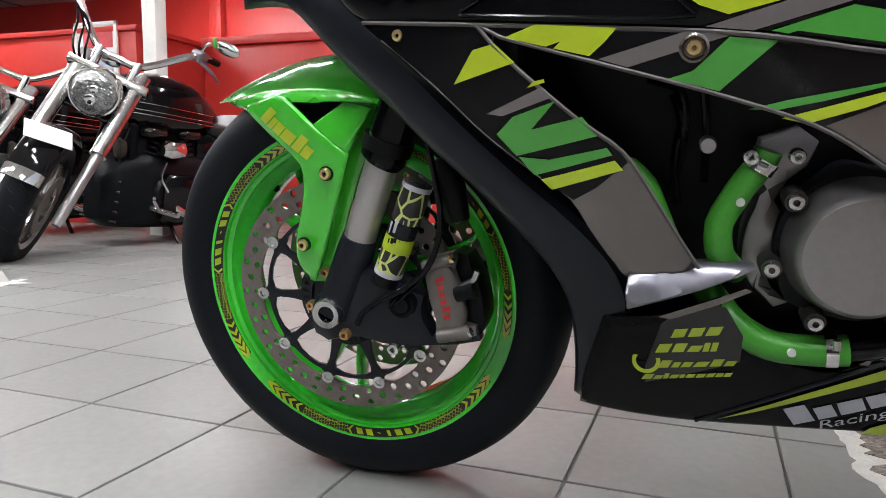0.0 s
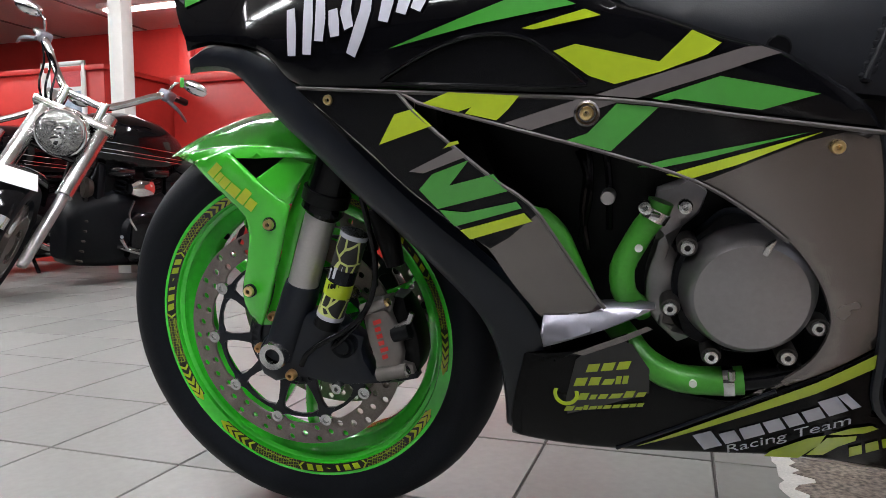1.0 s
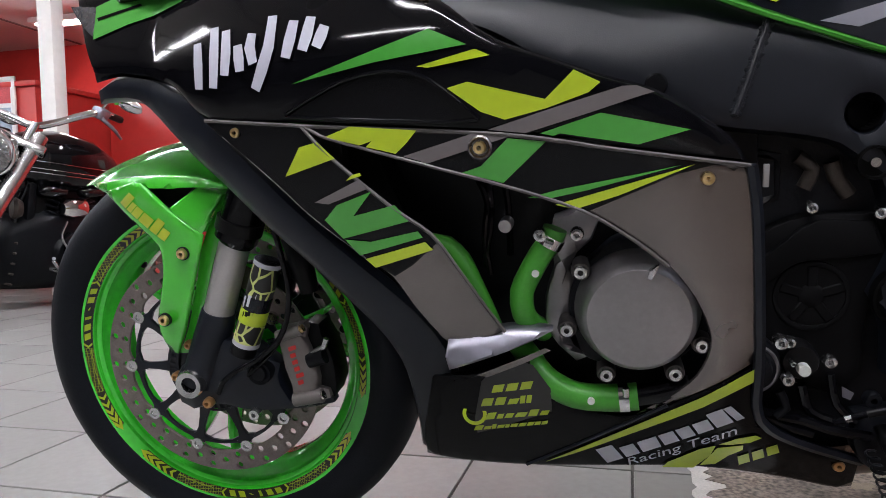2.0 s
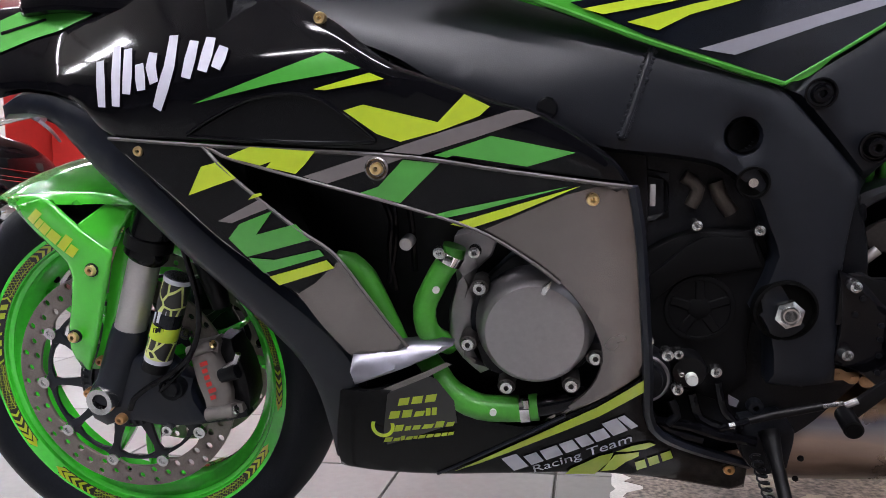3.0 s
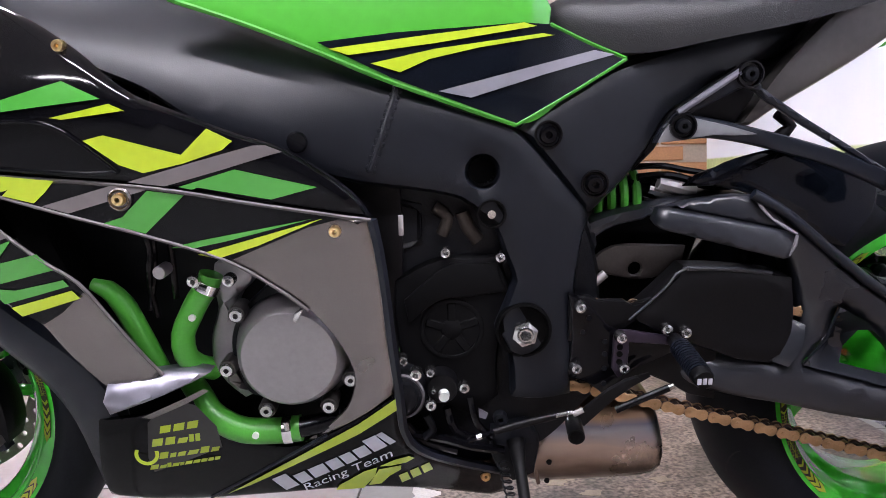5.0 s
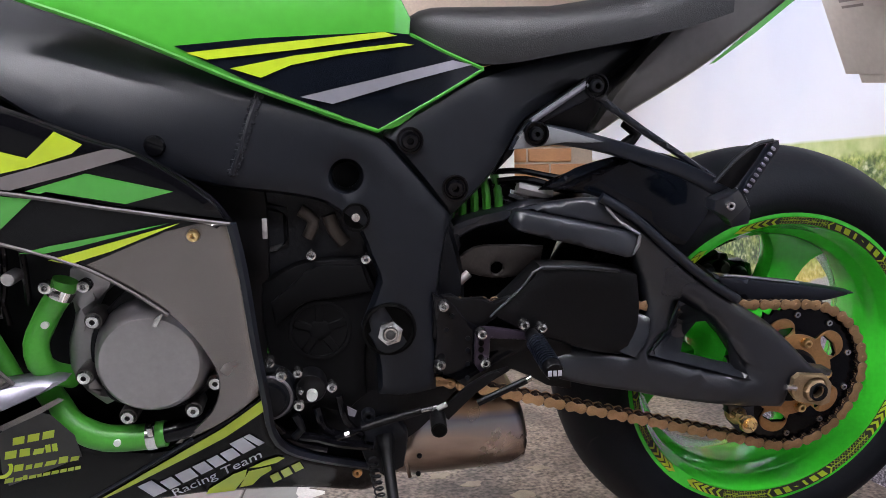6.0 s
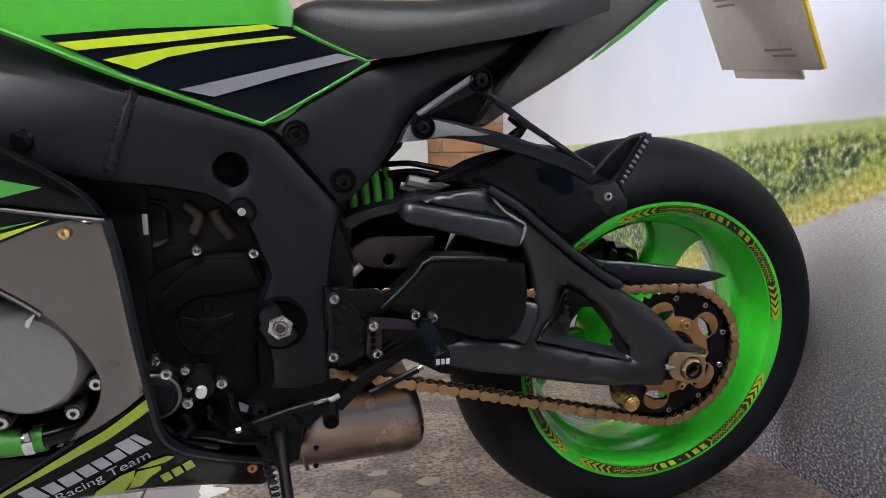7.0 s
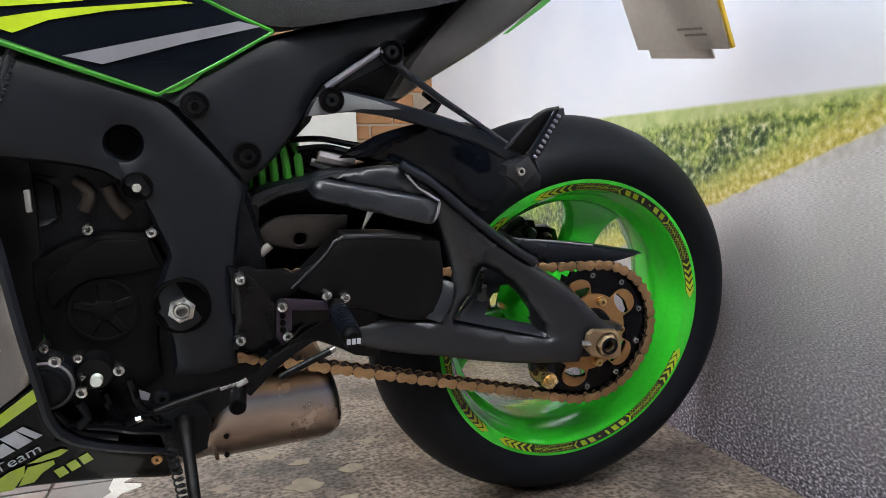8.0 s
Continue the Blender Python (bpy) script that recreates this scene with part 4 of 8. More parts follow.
blocks("emblem_bar", [(0.554, 0.205), (0.704, 0.295), (0.534, 0.227), (0.685, 0.311)], (1.2, -1, -1.3, -1, -0.9, -1, 1.05, 0.5), SILVER_FILM, belly, fair, 0.0020, 0.3, gap=0.16)
blocks("emblem_bar", [(0.422, 0.32), (0.472, 0.329), (0.422, 0.331), (0.472, 0.34)], (1, 1, 1), LIME, belly, fair, 0.0020, 0.3, gap=0.22)
blocks("emblem_bar", [(0.407, 0.298), (0.469, 0.307), (0.407, 0.31), (0.469, 0.319)], (1.1, 1, -1, 0.5, 0.5), LIME, belly, fair, 0.0020, 0.35, gap=0.22)
blocks("emblem_bar", [(0.41, 0.276), (0.488, 0.289), (0.411, 0.287), (0.488, 0.299)], (1, -0.7, -0.9, -1.2, 1, -0.9), LIME, belly, fair, 0.0020, 0.35, gap=0.22)
blocks("emblem_bar", [(0.393, 0.256), (0.485, 0.273), (0.394, 0.264), (0.485, 0.281)], (1.2, -1, 0.6, -1, -0.6, -1, -1, -0.9, -0.8, -0.8), LIME, belly, fair, 0.0020, 0.3, gap=0.16)
blocks("emblem_bar", [(0.706, 0.213), (0.75, 0.24), (0.699, 0.227), (0.742, 0.252)], (1, 1, 1), LIME, belly, fair, 0.0020, 0.3, gap=0.22)
marks(belly, fair, 0.0020, (
    (LIME, [(0.619, 0.203), (0.625, 0.214), (0.659, 0.241), (0.676, 0.248), (0.672, 0.231), (0.655, 0.205)]),
    (LIME, [(0.662, 0.211), (0.678, 0.244), (0.706, 0.25), (0.706, 0.242), (0.691, 0.23), (0.679, 0.214)]),
    (LIME, [(0.679, 0.25), (0.698, 0.261), (0.717, 0.267), (0.724, 0.263), (0.713, 0.255), (0.692, 0.25)]),
))
# flat paler film stands for a raised belly facet that catches light
LIT_CHARCOAL = material("lit_charcoal_film", (0.022, 0.021, 0.021), 0.30, vary=0.15, spec=0.4)
decal("sponsor_field", [(0.412, 0.337), (0.422, 0.348), (0.462, 0.366), (0.473, 0.362), (0.491, 0.329), (0.491, 0.294), (0.436, 0.268), (0.397, 0.251), (0.397, 0.277)], fair, LIT_CHARCOAL, belly, 0.0012, False, "charcoal field painted paler for the lit facet under the sponsor marks")
decal("panel_facet", [(0.409, 0.348), (0.463, 0.374), (0.488, 0.387), (0.494, 0.384), (0.467, 0.368), (0.421, 0.346)], lambda x, z: fair(x, z) + 0.004, GREY_METALLIC, belly, 0.010, False, "grey facet under the winglet")
badge = part("round_badge", lathe([(0.0105, 0), (0.0148, 0), (0.0148, 0.0006), (0.0105, 0.0006)], 24, closed=True), LIME, belly)
bx, bz = (0.398, 0.286)
badge.matrix_local = pose(bx, fair(bx, bz) - 0.003, bz)

# lettering that can be read on the belly pan
def lettering(text, origin, along, up, mat, parent, depth, lift):
    """Built-in font laid on a panel: origin, end of the line and top as x, z."""
    cu = bpy.data.curves.new("text", "FONT")
    cu.body, cu.size = text, 1.0
    tmp = bpy.data.objects.new("text", cu)
    scene.collection.objects.link(tmp)
    bpy.context.view_layer.update()
    me = bpy.data.meshes.new_from_object(tmp.evaluated_get(bpy.context.evaluated_depsgraph_get()))
    bpy.data.objects.remove(tmp)
    xs = [v.co.x for v in me.vertices]
    ys = [v.co.y for v in me.vertices]
    o, a, u = Vector(origin), Vector(along), Vector(up)
    for v in me.vertices:
        p = o + (a - o) * ((v.co.x - min(xs)) / (max(xs) - min(xs))) + (u - o) * (v.co.y / max(ys))
        v.co = (p.x, depth(p.x, p.y) - lift, p.y)
    bm = bmesh.new()
    bm.from_mesh(me)
    bpy.data.meshes.remove(me)
    return part("lettering", bm, mat, parent, "silver lettering")


a, b, c = [(0.580, 0.203), (0.697, 0.268), (0.578, 0.217)]
lettering("Racing Team", a, b, c, SILVER_FILM, belly, fair, 0.0020)

# ---- frame, tank, seat and tail ----
frame_spar = both("frame_spar", [(0.385, 0.743), (0.444, 0.718), (0.491, 0.688), (0.54, 0.665), (0.59, 0.641), (0.629, 0.622), (0.675, 0.609), (0.694, 0.606), (0.744, 0.598), (0.786, 0.587), (0.812, 0.566), (0.827, 0.549), (0.837, 0.522), (0.849, 0.488), (0.842, 0.469), (0.826, 0.429), (0.839, 0.405), (0.845, 0.38), (0.846, 0.34), (0.884, 0.334), (0.922, 0.337), (0.924, 0.436), (0.929, 0.49), (0.938, 0.54), (0.948, 0.564), (0.902, 0.617), (0.855, 0.667), (0.797, 0.691), (0.727, 0.717), (0.634, 0.755), (0.541, 0.791), (0.466, 0.815), (0.415, 0.834), (0.329, 0.846), (0.256, 0.838), (0.27, 0.803), (0.328, 0.77)], spar, MATTE_FRAME, "matte black aluminium frame spar", rnd=0.014, thick=0.05, step=0.018,
    holes=[[(x, z) for x, z in ring_points(0.0165, 20, 0.812, 0.619)]])
part("weld_bead", tube([(x, spar(x, z) - 0.001, z) for x, z in [(0.716, 0.716), (0.705, 0.687), (0.695, 0.657), (0.683, 0.626)]], [0.0035, 0.003, 0.0032, 0.0036], 8), MATTE_FRAME, frame_spar, "raised weld bead")
for k in range(26):
    u = k / 25
    wx, wz = 0.716 - 0.033 * u + 0.0012 * math.sin(2.3 * k), 0.716 - 0.090 * u
    part("weld_ripple", ball(0.0044, (1.5, 0.55, 0.8), (wx, spar(wx, wz) - 0.0006, wz), 8), MATTE_FRAME, frame_spar)
part("frame_hole", lathe([(0.0164, 0.004), (0.0164, 0.032), (0.0, 0.032)], 24, (0.812, -0.132, 0.619)), SHADE_BLACK, frame_spar)
subframe = both("subframe_cover", [(0.858, 0.666), (0.873, 0.68), (0.923, 0.709), (0.981, 0.739), (1.097, 0.77), (1.178, 0.788), (1.251, 0.803), (1.205, 0.76), (1.146, 0.727), (1.09, 0.702), (1.046, 0.681), (1.023, 0.648), (1.004, 0.621), (0.977, 0.592), (0.942, 0.562), (0.9, 0.616)], lambda x, z: spar(x, z) - 0.004 + 0.05 * max(0, x - 1.0), MATTE_FRAME, "matte black seat rail cover", rnd=0.016, thick=0.04, step=0.018)

TANK_EDGE = [(0.477, 0.812), (0.554, 0.786), (0.625, 0.758), (0.709, 0.723), (0.851, 0.672), (0.919, 0.708), (0.984, 0.745), (0.938, 0.763), (0.892, 0.784)]
tank_out = TANK_EDGE + [(0.894, 0.802), (0.88, 0.831)] + [(0.86, 0.895), (0.80, 0.922), (0.72, 0.927), (0.64, 0.922), (0.58, 0.90), (0.53, 0.85)]
tank = both("fuel_tank", tank_out, tank_side, TANK_GREEN, "green fuel tank with dark graphic field", rnd=0.003, thick=0.01, step=0.02)
field = [(0.631, 0.766), (0.716, 0.776), (0.86, 0.786), (0.892, 0.784), (0.938, 0.762), (0.981, 0.745), (0.919, 0.71), (0.852, 0.674), (0.709, 0.728)]
decal("dark_field", field, tank_side, NAVY_BLACK, tank, 0.0014, False, "dark navy gloss film")
marks(tank, tank_side, 0.0024, (
    (LIME, [(0.643, 0.759), (0.759, 0.774), (0.861, 0.786), (0.876, 0.782), (0.759, 0.764), (0.664, 0.752)]),
    (LIME, [(0.688, 0.743), (0.759, 0.758), (0.882, 0.774), (0.897, 0.772), (0.809, 0.759), (0.753, 0.747), (0.72, 0.733)]),
    (TANK_SILVER, [(0.762, 0.712), (0.847, 0.732), (0.944, 0.755), (0.969, 0.75), (0.886, 0.729), (0.799, 0.704)]),
))
edge_line([(0.477, 0.812), (0.554, 0.786), (0.625, 0.758), (0.709, 0.723), (0.851, 0.672)], tank_side, EDGE_GREEN, tank, 0.0030, 0.000, "tank_edge")
edge_line([(0.851, 0.672), (0.919, 0.708), (0.984, 0.745)], tank_side, EDGE_GREEN, tank, 0.0026, 0.000, "tank_edge")
edge_line([(0.984, 0.745), (0.938, 0.763), (0.892, 0.784)], tank_side, EDGE_GREEN, tank, 0.0026, 0.000, "tank_edge")


def seat_mesh():
    bm = bmesh.new()
    rows = []
    for i in range(25):
        u = i / 24
        x = 0.895 + 0.40 * u
        lowz = float(np.interp(x, (0.895, 0.915, 0.945, 0.985, 1.02, 1.08, 1.17, 1.25, 1.295), (0.796, 0.776, 0.760, 0.750, 0.752, 0.764, 0.780, 0.80, 0.815)))
        high = float(np.interp(x, (0.895, 0.91, 0.93, 1.08, 1.18, 1.295), (0.808, 0.818, 0.823, 0.826, 0.842, 0.88)))
        half = (0.075 + 0.05 * math.sin(min(1, u * 1.6) * math.pi / 2)) * (1 if u > 0.06 else 0.75 + u * 4)
        row = []
        for k in range(17):
            a = math.pi * (k / 16)
            e = 0.55
            cy, cz = math.cos(a), math.sin(a)
            row.append(bm.verts.new((x, -half * (abs(cy) ** e) * (1 if cy > 0 else -1), lowz + (high - lowz) * abs(cz) ** e)))
        rows.append(row)
    for p, q in zip(rows, rows[1:]):
        for k in range(16):
            bm.faces.new((p[k], p[k + 1], q[k + 1], q[k]))
        bm.faces.new((p[16], p[0], q[0], q[16]))
    bm.faces.new(rows[0])
    bm.faces.new(rows[-1][::-1])
    return bm


part("seat", seat_mesh(), SEAT_VINYL, bike, "black vinyl rider seat", 60)
tail = both("tail_fairing", [(1.163, 0.722), (1.192, 0.757), (1.235, 0.799), (1.279, 0.833), (1.336, 0.883), (1.424, 0.94), (1.508, 0.97), (1.486, 0.908), (1.42, 0.85), (1.346, 0.793), (1.272, 0.742), (1.181, 0.689), (1.143, 0.665), (1.121, 0.66), (1.142, 0.691)], lambda x, z: -0.095 + 0.06 * max(0, x - 1.15), TAIL_GREY, "grey and green tail fairing", rnd=0.012, thick=0.03)
decal("tail_green", [(1.4, 0.832), (1.348, 0.791), (1.296, 0.755), (1.288, 0.753), (1.341, 0.795), (1.39, 0.834), (1.437, 0.876), (1.45, 0.872)], lambda x, z: -0.095 + 0.06 * max(0, x - 1.15), GREEN_FILM, tail, 0.002, False, "green lower edge of the tail")
part("undertray", block((0.42, 0.15, 0.02), (1.32, 0, 0.79), 0.006, 2, Matrix.Rotation(radians(-32), 3, "Y")), BLACK_PLASTIC, bike, "black undertray of the tail")

# number plate on its hanger
plate = part("number_plate", block((0.004, 0.229, 0.19), (0, 0, 0), 0.0015), PLATE_BACK, bike, "scuffed grey back of the number plate")
plate.matrix_local = pose(1.605, 0.0, 0.829, 0, -28, 0)
part("plate_edge", block((0.006, 0.006, 0.19), (0.003, -0.1165, 0), 0.001), PLATE_YELLOW, plate, "yellow front layer showing at the edge")
part("plate_backing", block((0.004, 0.16, 0.03), (0.004, 0.01, -0.098), 0.0015), PLATE_BACK, plate)
GREY_BAR = material("faded_grey_print", (0.22, 0.20, 0.18), 0.6)
for y, z, w in ((0.05, 0.03, 0.05), (0.05, 0.02, 0.045), (-0.06, 0.04, 0.05), (-0.06, 0.03, 0.06), (-0.04, -0.06, 0.06), (-0.05, -0.07, 0.05)):
    part("print_bar", block((0.0008, w, 0.004), (-0.0026, y, z), 0), GREY_BAR, plate)
part("plate_hanger", tube([(1.45, 0, 0.90), (1.52, 0, 0.925), (1.575, 0, 0.905)], 0.014, 10), BLACK_PLASTIC, bike, "black plate hanger")



# ---- small fittings ----
def knob(name, profile, at, mat, parent, label="", seg=24):
    ob = part(name, lathe(profile, seg), mat, parent, label)
    ob.matrix_local = pose(*at)
    return ob


def socket_bolt(at, r, mat, parent, label="", h=0.006, name="bolt"):
    """A round-headed bolt with a hexagon socket, its head towards -y."""
    bm = lathe([(0.0, 0.001), (r * 0.33, 0.001), (r * 0.38, -h * 0.95), (r * 0.50, -h), (r * 0.85, -h * 0.9), (r, -h * 0.45), (r, 0.004)], 18)
    ob = part(name, bm, mat, parent, label)
    ob.matrix_local = pose(*at)
    return ob


def hex_nut(at, r, hole, h, mat, parent, label=""):
    bm = sheet(ring_points(r, 6, start=0.3), flat(-h), h, 0.002, [ring_points(hole, 20)], step=0.05, smooth=False, line=0.02)
    ob = part("nut", bm, mat, parent, label)
    ob.matrix_local = pose(*at)
    return ob


socket_bolt((0.143, -0.180, 0.635), 0.0062, GOLD, bike, "gold screw")
knob("bolt_cup", [(0.0125, 0.002), (0.0125, -0.002), (0.0105, -0.0035), (0.0085, -0.001), (0.0, -0.001)], (0.431, -0.222, 0.610), GREY_METALLIC, bike, "grey cup washer")
socket_bolt((0.431, -0.224, 0.610), 0.0068, GOLD, bike, "gold screw")
socket_bolt((0.649, -0.220, 0.571), 0.0066, GOLD, bike, "gold screw")
socket_bolt((0.375, -0.191, 0.764), 0.0066, GOLD, bike, "gold screw")
socket_bolt((0.816, -0.110, 0.214), 0.007, BRONZE, bike, "bronze screw")
for at in ((0.890, -0.118, 0.660), (0.945, -0.125, 0.602)):
    knob("bolt_recess", [(0.0165, 0.001), (0.0165, -0.0035), (0.0145, -0.0035), (0.013, 0.0), (0.0, 0.0)], at, GLOSS_BLACK, subframe)
    socket_bolt(at, 0.011, GLOSS_BLACK, subframe, "black socket bolt", 0.008)
knob("bolt_recess", [(0.0175, 0.002), (0.0175, -0.006), (0.015, -0.006), (0.0145, 0.0), (0.0, 0.0)], (0.822, -0.133, 0.570), SHADE_BLACK, frame_spar)
knob("bolt_end", [(0.0, -0.004), (0.0050, -0.004), (0.0056, -0.002), (0.0056, 0.002)], (0.822, -0.134, 0.570), STEEL, frame_spar, "bright bolt end", 18)
knob("pivot_recess", [(0.034, 0.012), (0.034, -0.001), (0.031, -0.002), (0.029, 0.004), (0.0, 0.004)], (0.860, -0.1445, 0.428), SHADE_BLACK, frame_spar, "pivot recess with its shade painted black", 36)
hex_nut((0.860, -0.148, 0.428), 0.0160, 0.0085, 0.013, STEEL, frame_spar, "polished steel pivot nut")
knob("pivot_end", [(0.0, 0.004), (0.0062, 0.004), (0.0066, -0.014), (0.0082, -0.014), (0.0085, 0.0)], (0.860, -0.149, 0.428), STEEL, frame_spar)
knob("spar_plug", [(0.0, -0.003), (0.010, -0.003), (0.012, 0.0)], (0.605, -0.164, 0.66), GLOSS_BLACK, frame_spar)

# ---- front mudguard ----
def mudguard_shell():
    bm = bmesh.new()
    rows = []
    for i in range(29):
        a = radians(128 - 80 * i / 28)
        grow = min(1.0, 0.10 + (i / 28) * 3.4)
        top = 0.3205 + 0.0135 * max(0.0, 1 - i / 7) ** 1.5
        half = max(0.010, (-guard(0.31 * math.cos(a), 0.5) - 0.001) * 0.94)
        row = []
        for k in range(15):
            v = -1 + 2 * k / 14
            r = top - (0.046 + 0.012 * (i / 28)) * abs(v) ** 2.4 * grow
            row.append(bm.verts.new((r * math.cos(a), half * v, 0.30 + r * math.sin(a))))
        rows.append(row)
    for p, q in zip(rows, rows[1:]):
        for k in range(14):
            bm.faces.new((p[k], p[k + 1], q[k + 1], q[k]))
    bmesh.ops.solidify(bm, geom=bm.faces[:], thickness=0.003)
    return bm


mudguard = part("front_mudguard", mudguard_shell(), GREEN, bike, "gloss green front mudguard", 50)
GUARD_BAND = [(-0.192, 0.562), (-0.124, 0.573), (-0.062, 0.58), (-0.007, 0.581), (0.046, 0.577), (0.09, 0.566), (0.084, 0.562), (0.04, 0.565), (-0.03, 0.565), (-0.046, 0.569), (-0.076, 0.562), (-0.131, 0.555)]
GUARD_FACE = [(-0.129, 0.558), (-0.072, 0.57), (-0.042, 0.572), (0.001, 0.537), (0.044, 0.503), (0.038, 0.485), (0.018, 0.428), (-0.003, 0.372), (-0.021, 0.336), (-0.034, 0.339), (-0.048, 0.367), (-0.048, 0.386), (-0.033, 0.426), (-0.023, 0.463), (-0.025, 0.488), (-0.037, 0.5), (-0.079, 0.528)]
GUARD_WING = [(-0.003, 0.538), (0.041, 0.566), (0.087, 0.566), (0.075, 0.555), (0.058, 0.531), (0.041, 0.502)]
fold = lambda x, z: max(0.0, (x - GUARD_WING[0][0]) * 0.64 + (z - GUARD_WING[0][1]) * 0.77)
wing_fold = lambda x, z: guard(x, z) - 0.003 + 0.22 * fold(x, z)
arm_depth = lambda x, z: guard(x, z) - 0.004
mudguard_arm = part("mudguard_arm", sheet(GUARD_FACE, arm_depth, 0.010, 0.0035, step=0.012), GREEN, mudguard, "green mudguard stay with lime mark", 60)
for s_ in (1, -1):
    part("mudguard_side", sheet(GUARD_BAND, lambda x, z: guard(x, z) + 0.55 * max(0.0, z - 0.566), 0.006, 0.003, step=0.010, side=s_), GREEN, mudguard, "", 60)
    part("mudguard_wing", sheet(GUARD_WING, wing_fold, 0.006, 0.003, step=0.012, smooth=False, side=s_), GREEN, mudguard, "", 60)
    part("mudguard_inner", sheet([(0.066, 0.555), (0.081, 0.563), (0.075, 0.523), (0.05, 0.481), (0.009, 0.377), (-0.012, 0.33), (-0.032, 0.33), (-0.013, 0.365), (0.01, 0.43), (0.029, 0.488), (0.05, 0.526)], flat(-0.098), 0.004, 0.002, step=0.02, side=s_), GREEN, mudguard)
    # a flat black sheet stands for the shade in the opening
    part("mudguard_recess", sheet([(-0.043, 0.567), (0.032, 0.566), (-0.009, 0.532)], flat(-0.100), 0.004, 0, step=0.03, smooth=False, side=s_), SHADE_BLACK, mudguard, "black sheet painting the shade in the mudguard opening")
part("mudguard_arm", sheet(GUARD_FACE, arm_depth, 0.010, 0.0035, step=0.02, side=-1), GREEN, mudguard)
blocks("emblem_bar", [(-0.086, 0.546), (-0.01, 0.495), (-0.062, 0.561), (0.007, 0.512)], (0.9, -0.6, -0.9, -1.3, 0.9, -0.9), LIME, mudguard_arm, arm_depth, 0.0016, gap=0.12)
for at in ((0.014, -0.123, 0.480), (-0.026, -0.126, 0.389)):
    knob("washer", [(0.0, -0.001), (0.0092, -0.001), (0.0092, 0.003)], at, DARK_METAL, mudguard_arm)
    socket_bolt(at, 0.0076, GOLD, mudguard_arm, "gold screw")

